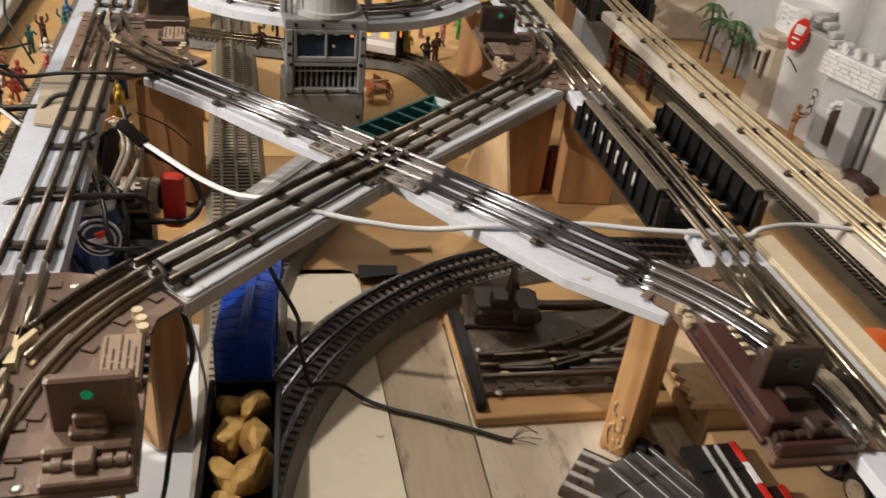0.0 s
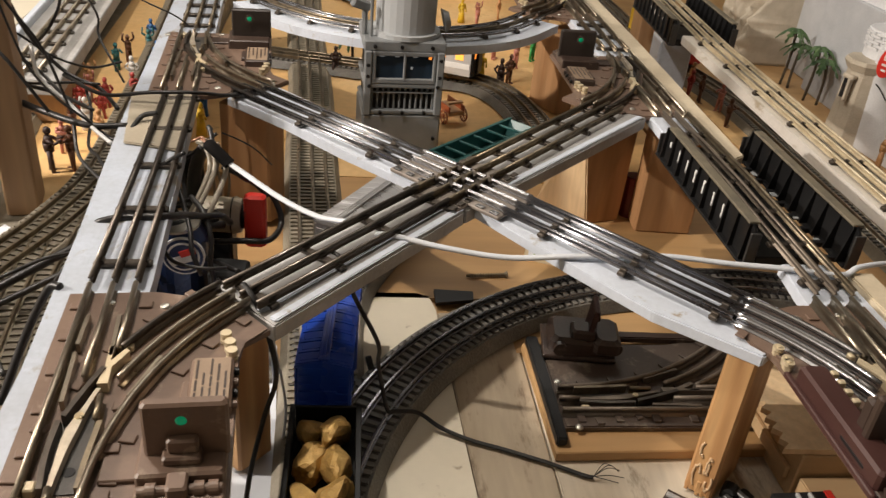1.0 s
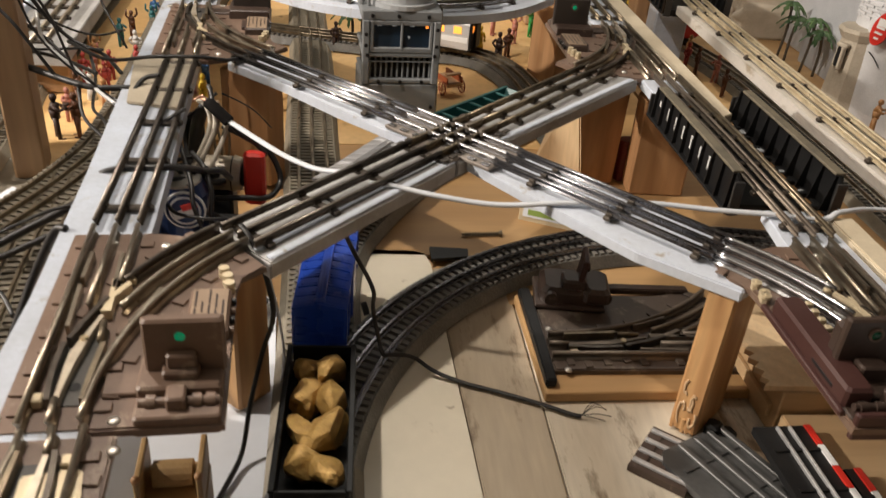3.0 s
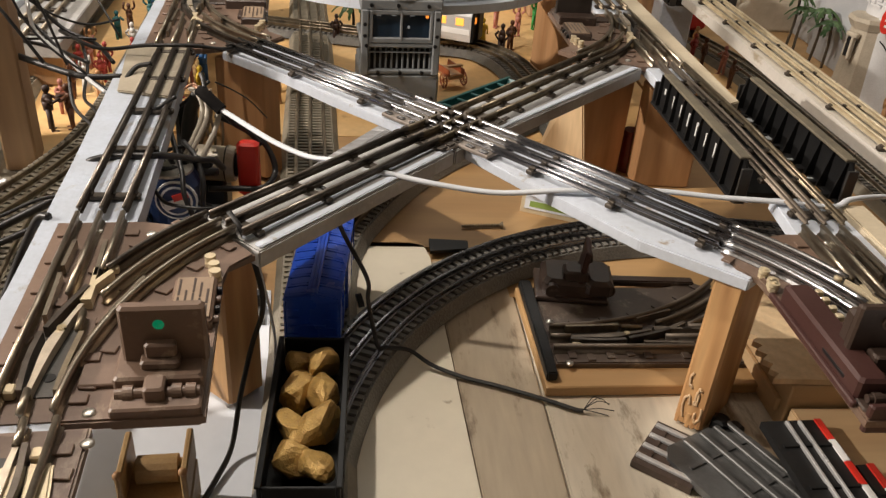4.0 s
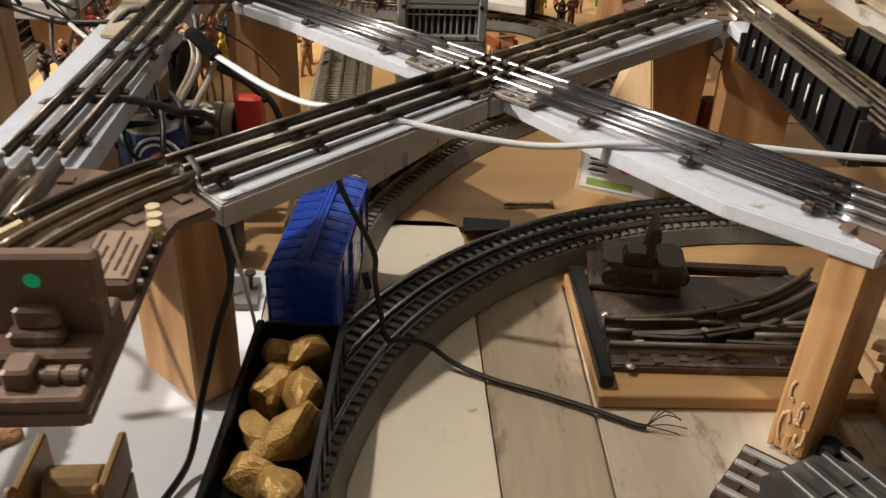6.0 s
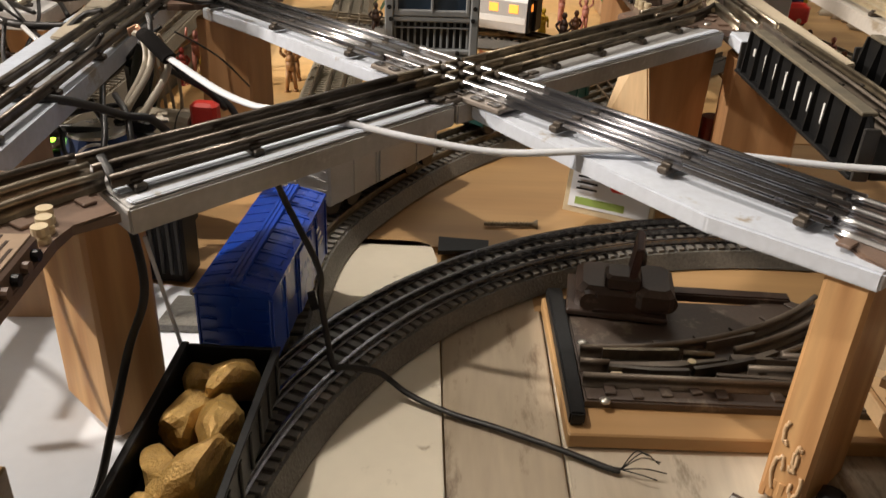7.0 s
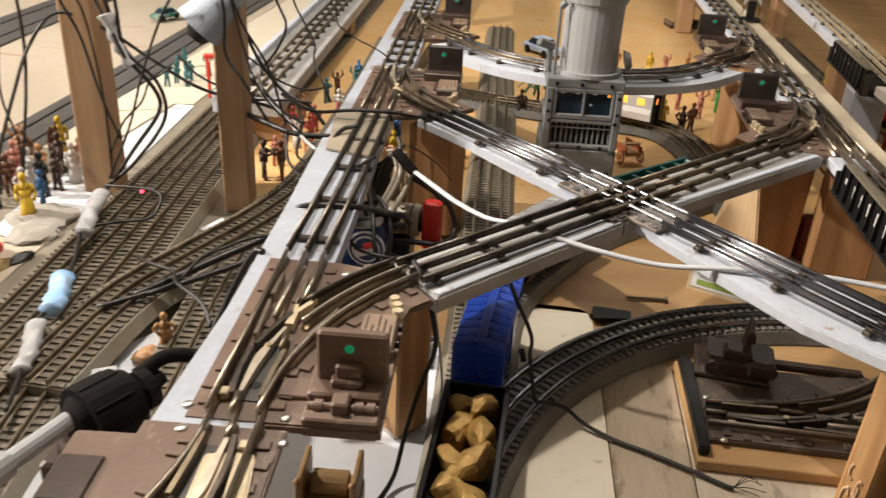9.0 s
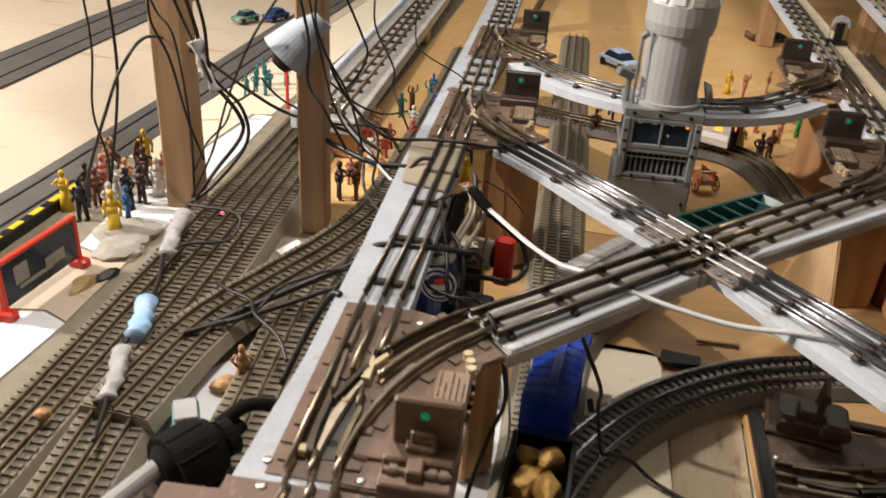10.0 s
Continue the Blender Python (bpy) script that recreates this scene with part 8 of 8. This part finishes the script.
    wall("right_wall", (0.020, -0.152), (0.066, -0.370), 0.024, 0.0, 0.13, wht)
    bm = bmesh.new()
    crenels(bm, (0.022, -0.155, 0.13), Vector((0.204, -0.979, 0)), 0.22, 9, 0.014, 0.012)
    part("battlement", bm, wht, t)
    # keep and high backdrop walls
    wall("keep_wall", (0.07, 0.30), (0.11, -0.35), 0.05, 0.0, 0.235, wht)
    bm = bmesh.new()
    rod(bm, (0.085, -0.02, 0.0), (0.085, -0.02, 0.27), 0.045, 18)
    rod(bm, (0.085, -0.02, 0.27), (0.085, -0.02, 0.29), 0.045, 18, 0.053)
    part("keep_tower", bm, g, t)
    wall("rear_wall", (0.055, 0.36), (0.055, 0.16), 0.03, 0.0, 0.19, g)
    # oval sign with light bars
    bm = bmesh.new()
    rod(bm, (0, 0, 0), (0.002, 0, 0), 0.020, 28)
    sign = part("oval_sign", bm, M["red"], t, "red oval sign with white bars")
    sign.matrix_basis = Matrix.Translation((-0.020, 0.050, 0.150)) @ Euler((0, radians(14), radians(12))).to_matrix().to_4x4() @ Matrix.Diagonal((1, 0.85, 1.25, 1))
    for i, (w, h) in enumerate(((0.022, 0.009), (0.020, 0.0025), (0.018, 0.0025), (0.010, 0.0025))):
        bar = part("sign_bar", box(bmesh.new(), (-0.0006, 0.0, 0.007 - i * 0.0062), (0.001, w, h), 0, 0), M["white_plastic"], sign)
    # black painted scrawl
    for i in range(3):
        c = Vector((-0.0075, -0.036 + 0.0005 * i, 0.084 - 0.014 * i))
        pts = [c + Vector((0.0, 0.006 * math.cos(a), 0.0065 * math.sin(a))) for a in (radians(40 * k) for k in range(9))]
        part("scrawl", tube(bmesh.new(), [Vector((p.x - 0.006, p.y + 0.008, p.z)) for p in pts], 0.0009, 4, 6), M["black"], t)
    part("scrawl", tube(bmesh.new(), [Vector((-0.0125, 0.070, 0.108)), Vector((-0.0125, 0.055, 0.104)), Vector((-0.0105, 0.038, 0.094))], 0.001, 5, 6), M["black"], t)


M["castle_white"] = mat("castle_white_plastic", (0.66, 0.665, 0.68), 0.6, 0.0, (0.52, 0.52, 0.53), 25, 0.6, 0.12, 0.4)
M["castle_grey"] = mat("castle_grey_plastic", (0.40, 0.41, 0.43), 0.6, 0.0, (0.50, 0.51, 0.52), 25, 0.6, 0.14, 0.4)
M["castle_tan"] = mat("castle_tan_plastic", (0.48, 0.42, 0.33), 0.65, 0.0, (0.36, 0.31, 0.24), 35, 0.7, 0.2, 0.7)
castle()
figure((0.905, 1.155, 0.018), 0.056, M["tan_fig"], 60, 3, "tan plastic toy figurine guarding the castle gate", seed=90)
for i, (x, y, r, sq, m) in enumerate(((0.885, 1.13, 0.030, (1, 1.2, 0.6), "castle_tan"), (0.895, 1.215, 0.020, (1, 1.3, 0.6), "maroon"), (0.905, 1.055, 0.034, (1, 1.3, 0.6), "castle_tan"), (0.890, 1.40, 0.020, (1, 1.2, 0.7), "stone"), (0.865, 1.44, 0.016, (1, 1, 0.7), "stone"), (0.93, 1.02, 0.03, (1, 1, .7), "maroon"), (0.90, 0.99, 0.03, (1, 1, 0.7), "castle_tan"))):
    boulder((x, y, 0.004), r, 40 + i, sq, 30 * i, "rough scenery rock below the castle wall", m, "scenery_rock", "scenery rocks")


def cliff():
    """One moulded cliff face with hanging folds, thick at the foot."""
    bm = bmesh.new()
    ny, nz = 46, 30
    rows = []
    for j in range(nz + 1):
        row = []
        for i in range(ny + 1):
            y, z = 0.17 * i / ny, 0.21 * j / nz
            fold = abs(noise.noise(Vector((y * 38 + 0.6 * noise.noise(Vector((y * 20, z * 16, 2))), z * 7, 3.1))))
            x = -0.050 * (1 - (z / 0.21) ** 2) - 0.062 * fold + 0.022 * noise.noise(Vector((y * 70, z * 60, 8)))
            row.append(bm.verts.new((x, y, z)))
        rows.append(row)
    for j in range(nz):
        for i in range(ny):
            bm.faces.new((rows[j][i], rows[j + 1][i], rows[j + 1][i + 1], rows[j][i + 1]))
    rim = [rows[0][i] for i in range(ny + 1)] + [rows[j][ny] for j in range(1, nz + 1)] + [rows[nz][i] for i in range(ny - 1, -1, -1)] + [rows[j][0] for j in range(nz - 1, 0, -1)]
    back = [bm.verts.new((0.04, v.co.y, v.co.z)) for v in rim]
    for k in range(len(rim)):
        bm.faces.new((rim[k], rim[(k + 1) % len(rim)], back[(k + 1) % len(rim)], back[k]))
    bmesh.ops.recalc_face_normals(bm, faces=bm.faces[:])
    ob = part("scenery_cliff", bm, M["castle_tan"], smooth=True)
    ob.location = (0.990, 1.690, 0.0)
    tagged(ob, "tan moulded cliff with drooping rock folds", "cliff")


cliff()


def cliff_keep():
    """White keep standing on the cliff top, with a curtain wall behind the palms."""
    t = thing("toy_castle", "white toy castle keep with battlements on the cliff", "toy castle", (1.0, 1.765, 0.0), 0)
    part("keep_block", box(bmesh.new(), (0.005, 0, 0.232), (0.075, 0.120, 0.045), 0, 0.002), M["castle_white"], t)
    for k, (x, y) in enumerate([(-0.028, -0.052 + 0.026 * i) for i in range(5)] + [(-0.012 + 0.022 * i, -0.055) for i in range(3)]):
        part("merlon", box(bmesh.new(), (x, y, 0.2600), (0.010, 0.014, 0.012), 0, 0.0015), M["castle_white"], t)
    rnd = random.Random(8)
    ashlar((-0.0335, 0.058, 0.214), Vector((0, -1, 0)), 0.116, 0.036, 4, 0.0018, rnd, M["castle_white"], t)
    part("curtain_wall", box(bmesh.new(), (0.035, -0.140, 0.105), (0.030, 0.170, 0.210), 0, 0.002), M["castle_grey"], t)
    part("red_window", box(bmesh.new(), (0.0195, -0.165, 0.172), (0.003, 0.012, 0.022), 0, 0.0005), M["red_dark"], t)


cliff_keep()


def palm(at, h, seed, label):
    rnd = random.Random(seed)
    t = thing("palm_tree", label, "palm tree", at, rnd.uniform(0, 90), "palm trees")
    lean = Vector((rnd.uniform(-0.012, 0.012), rnd.uniform(-0.012, 0.012), h))
    part("trunk", tube(bmesh.new(), [Vector((0, 0, 0)), lean * 0.5 + Vector((0.004, 0, 0)), lean], 0.0026, 6, 7), M["bark"], t, smooth=True)
    for k in range(9):
        a = rnd.uniform(0, 2 * math.pi) if k > 6 else k * 0.9
        L = rnd.uniform(0.026, 0.040)
        bm = bmesh.new()
        prev = None
        for i in range(9):
            s = i / 8
            c = lean + Vector((math.cos(a) * L * s, math.sin(a) * L * s, 0.010 * s - 0.030 * s * s))
            side = Vector((-math.sin(a), math.cos(a), 0))
            w = 0.0065 * math.sin(math.pi * min(1, 0.12 + s * 0.88)) * (1.0 if i % 2 else 0.35) + 0.0006
            ring = [bm.verts.new(c + side * w - Vector((0, 0, 0.002 + w * 0.3))), bm.verts.new(c + Vector((0, 0, 0.0004))), bm.verts.new(c - side * w - Vector((0, 0, 0.002 + w * 0.3))), bm.verts.new(c - Vector((0, 0, 0.0006)))]
            if prev:
                for j in range(4):
                    bm.faces.new((prev[j], prev[(j + 1) % 4], ring[(j + 1) % 4], ring[j]))
            prev = ring
        part("frond", bm, M["frond"], t)


M["bark"] = mat("dark_bark", (0.07, 0.055, 0.035), 0.7, 0.0, (0.12, 0.09, 0.06), 90, 0.6, 0.2, 0.6)
M["frond"] = mat("palm_green", (0.030, 0.075, 0.022), 0.5, 0.0, (0.09, 0.15, 0.05), 60, 0.7, 0.15)
palm((0.955, 1.575, 0.0), 0.105, 1, "green plastic toy palm beside the castle")
palm((0.960, 1.555, 0.0), 0.082, 2, "green plastic toy palm beside the castle")
palm((0.960, 1.490, 0.0), 0.100, 3, "pale green plastic toy palm by the round tower")
palm((0.975, 1.468, 0.0), 0.085, 4, "pale green plastic toy palm by the round tower")
palm((0.135, 1.55, -0.001), 0.055, 5, "small green toy palm on the sand board")
slab("ramp_board", [(0.735, 1.10), (0.775, 1.10), (0.775, 2.4), (0.735, 2.4)], 0.0004, 0.0018, M["sand"], "sand-painted strip under the outer board", "ground", "structure")

M["cloth_wire"] = mat("cloth_wire", (0.33, 0.25, 0.17), 0.7, 0.0, (0.22, 0.16, 0.10), 90, 0.6, 0.2)
# tangle of thin wires round the straight track and the posts
rnd = random.Random(12)
for a, b, k, r in (((-0.150, 0.985, 0.150), (-0.085, 0.80, 0.128), -0.02, 0.0022), ((-0.140, 0.90, 0.146), (-0.055, 0.742, 0.108), -0.018, 0.0024), ((-0.120, 0.70, 0.07), (-0.010, 0.815, 0.112), 0.02, 0.0026),
                   ((-0.075, 0.815, 0.090), (0.030, 0.835, 0.070), 0.018, 0.0024), ((-0.085, 0.83, 0.095), (-0.015, 0.79, 0.168), 0.004, 0.0026), ((-0.080, 0.85, 0.088), (0.004, 0.855, 0.160), 0.0, 0.0022),
                   ((-0.30, 0.985, 0.20), (-0.135, 0.985, 0.155), -0.02, 0.0020), ((-0.26, 0.97, 0.26), (-0.13, 1.06, 0.155), -0.03, 0.0018), ((-0.175, 1.05, 0.30), (-0.11, 0.985, 0.158), -0.02, 0.0017),
                   ((-0.24, 0.72, 0.066), (-0.115, 0.60, 0.075), 0.012, 0.0024), ((-0.20, 0.66, 0.062), (-0.09, 0.735, 0.10), 0.01, 0.0022), ((-0.355, 0.90, 0.10), (-0.30, 0.965, 0.19), 0.02, 0.0018)):
    a, b = Vector(a), Vector(b)
    pts = [a]
    for i in range(1, 5):
        s = i / 5
        pts.append(a.lerp(b, s) + Vector((rnd.uniform(-0.008, 0.008), rnd.uniform(-0.008, 0.008), k * math.sin(math.pi * s) + rnd.uniform(-0.004, 0.004))))
    cable("loose black wire among the tangled cables", pts + [b], r * 0.75, M["black_gloss"], "wire", group="tangled wires")
for i in range(5):
    a = Vector((-0.005 + 0.003 * i, 0.846 - 0.002 * i, 0.158))
    cable("tan cloth-covered wire hanging under the splice", [a, a + Vector((0.006 * math.sin(i * 2.0), 0.012, -0.03)), a + Vector((-0.012 + 0.004 * i, 0.022, -0.065)), a + Vector((-0.02 + 0.003 * i, 0.03, -0.10))], 0.0013, M["cloth_wire"], "wire", group="tangled wires")

M["teal_plastic"] = mat("teal_plastic", (0.10, 0.26, 0.27), 0.3, 0.0, (0.16, 0.32, 0.32), 40, 0.5, 0.1)
M["white_led"] = mat("white_indicator", (0.9, 0.9, 0.9), 0.3, emit=(0.9, 1.0, 1.0, 5.0))
# overhead wires by the posts
rnd = random.Random(31)
for (x0, z0), (x1, z1), (x2, z2), y, r in (((-0.392, 0.33), (-0.376, 0.235), (-0.338, 0.12), 0.905, 0.0020), ((-0.400, 0.33), (-0.365, 0.26), (-0.352, 0.07), 0.90, 0.0017), ((-0.374, 0.33), (-0.352, 0.275), (-0.318, 0.21), 0.905, 0.0022),
                                           ((-0.215, 0.33), (-0.206, 0.23), (-0.158, 0.16), 0.90, 0.0022), ((-0.198, 0.33), (-0.188, 0.26), (-0.140, 0.155), 0.91, 0.0018), ((-0.228, 0.33), (-0.300, 0.20), (-0.350, 0.075), 0.89, 0.0018),
                                           ((-0.476, 0.33), (-0.482, 0.16), (-0.470, 0.05), 0.90, 0.0018), ((-0.205, 0.33), (-0.175, 0.205), (-0.120, 0.150), 0.90, 0.0015)):
    a, b, c = Vector((x0, y, z0)), Vector((x1, y, z1)), Vector((x2, y - 0.01, z2))
    j = lambda k: Vector((rnd.uniform(-k, k), rnd.uniform(-k, k), rnd.uniform(-k, k)))
    cable("loose black wire hanging beside the tall posts", [a, a.lerp(b, 0.5) + j(0.008), b, b.lerp(c, 0.5) + j(0.010), c], r * 0.8, M["black_gloss"], "wire", group="overhead wires")

# far end: end bumper on the track, brown tray on the sand, teal signal box in the yard
bp = thing("track_bumper", "pale grey arched end bumper with a black slot", "bumper", (0.532, 1.765, 0.1465), 0)
bm = bmesh.new()
sweep(bm, [Vector((-0.016, 0, 0.004)), Vector((-0.016, 0, 0.040)), Vector((-0.011, 0, 0.050)), Vector((0, 0, 0.054)), Vector((0.011, 0, 0.050)), Vector((0.016, 0, 0.040)), Vector((0.016, 0, 0.004))], [(-0.004, -0.005), (0.004, -0.005), (0.004, 0.005), (-0.004, 0.005)])
part("arch", bm, M["grey_light"], bp)
part("slot_plate", box(bmesh.new(), (0, 0, 0.026), (0.016, 0.005, 0.036), 0, 0.003), M["black"], bp)
part("base", box(bmesh.new(), (0, 0, 0.009), (0.040, 0.022, 0.006), 0, 0.001), M["black"], bp)
tr = thing("toy_tray", "dark brown open toy tray on the sand board", "tray", (0.515, 2.46, -0.001), 15)
part("tray_floor", box(bmesh.new(), (0, 0, 0.004), (0.095, 0.055, 0.008), 0, 0.001), M["brown_dark"], tr)
for x in (-0.045, 0.045):
    part("tray_end", box(bmesh.new(), (x, 0, 0.013), (0.006, 0.055, 0.010), 0, 0.001), M["brown"], tr)
part("load", box(bmesh.new(), (0.008, 0, 0.015), (0.05, 0.035, 0.014), 0, 0.004), M["black"], tr)
sb = thing("signal_box", "teal plastic signal box with a tiny white light", "signal box", (-0.176, 0.532, YARD + 0.0018), 30)
part("case", box(bmesh.new(), (0, 0, 0.014), (0.022, 0.030, 0.028), 0, 0.002), M["teal_plastic"], sb)
part("lid", box(bmesh.new(), (0, 0, 0.0295), (0.019, 0.026, 0.003), 0, 0.001), M["clear_bag"], sb)
part("light", ball(bmesh.new(), (0.006, -0.0158, 0.022), 0.0022, 10), M["white_led"], sb, "tiny white light", True)
part("red_light", ball(bmesh.new(), (0.0005, -0.0158, 0.022), 0.0016, 10), M["red_led"], sb, "tiny red light", True)

# cream contact strips on the near switch
for pts in ([(-0.0161, 0.3262), (-0.0203, 0.3668), (-0.0072, 0.37), (-0.0006, 0.3299)], [(0.0026, 0.3306), (-0.0041, 0.3707), (0.0073, 0.3711), (0.0147, 0.3335)]):
    plank_on("contact_strip", "cream metal contact strip on the near switch", pts, 0.003, M["cream_metal"], TOP + 0.0045, "strip")
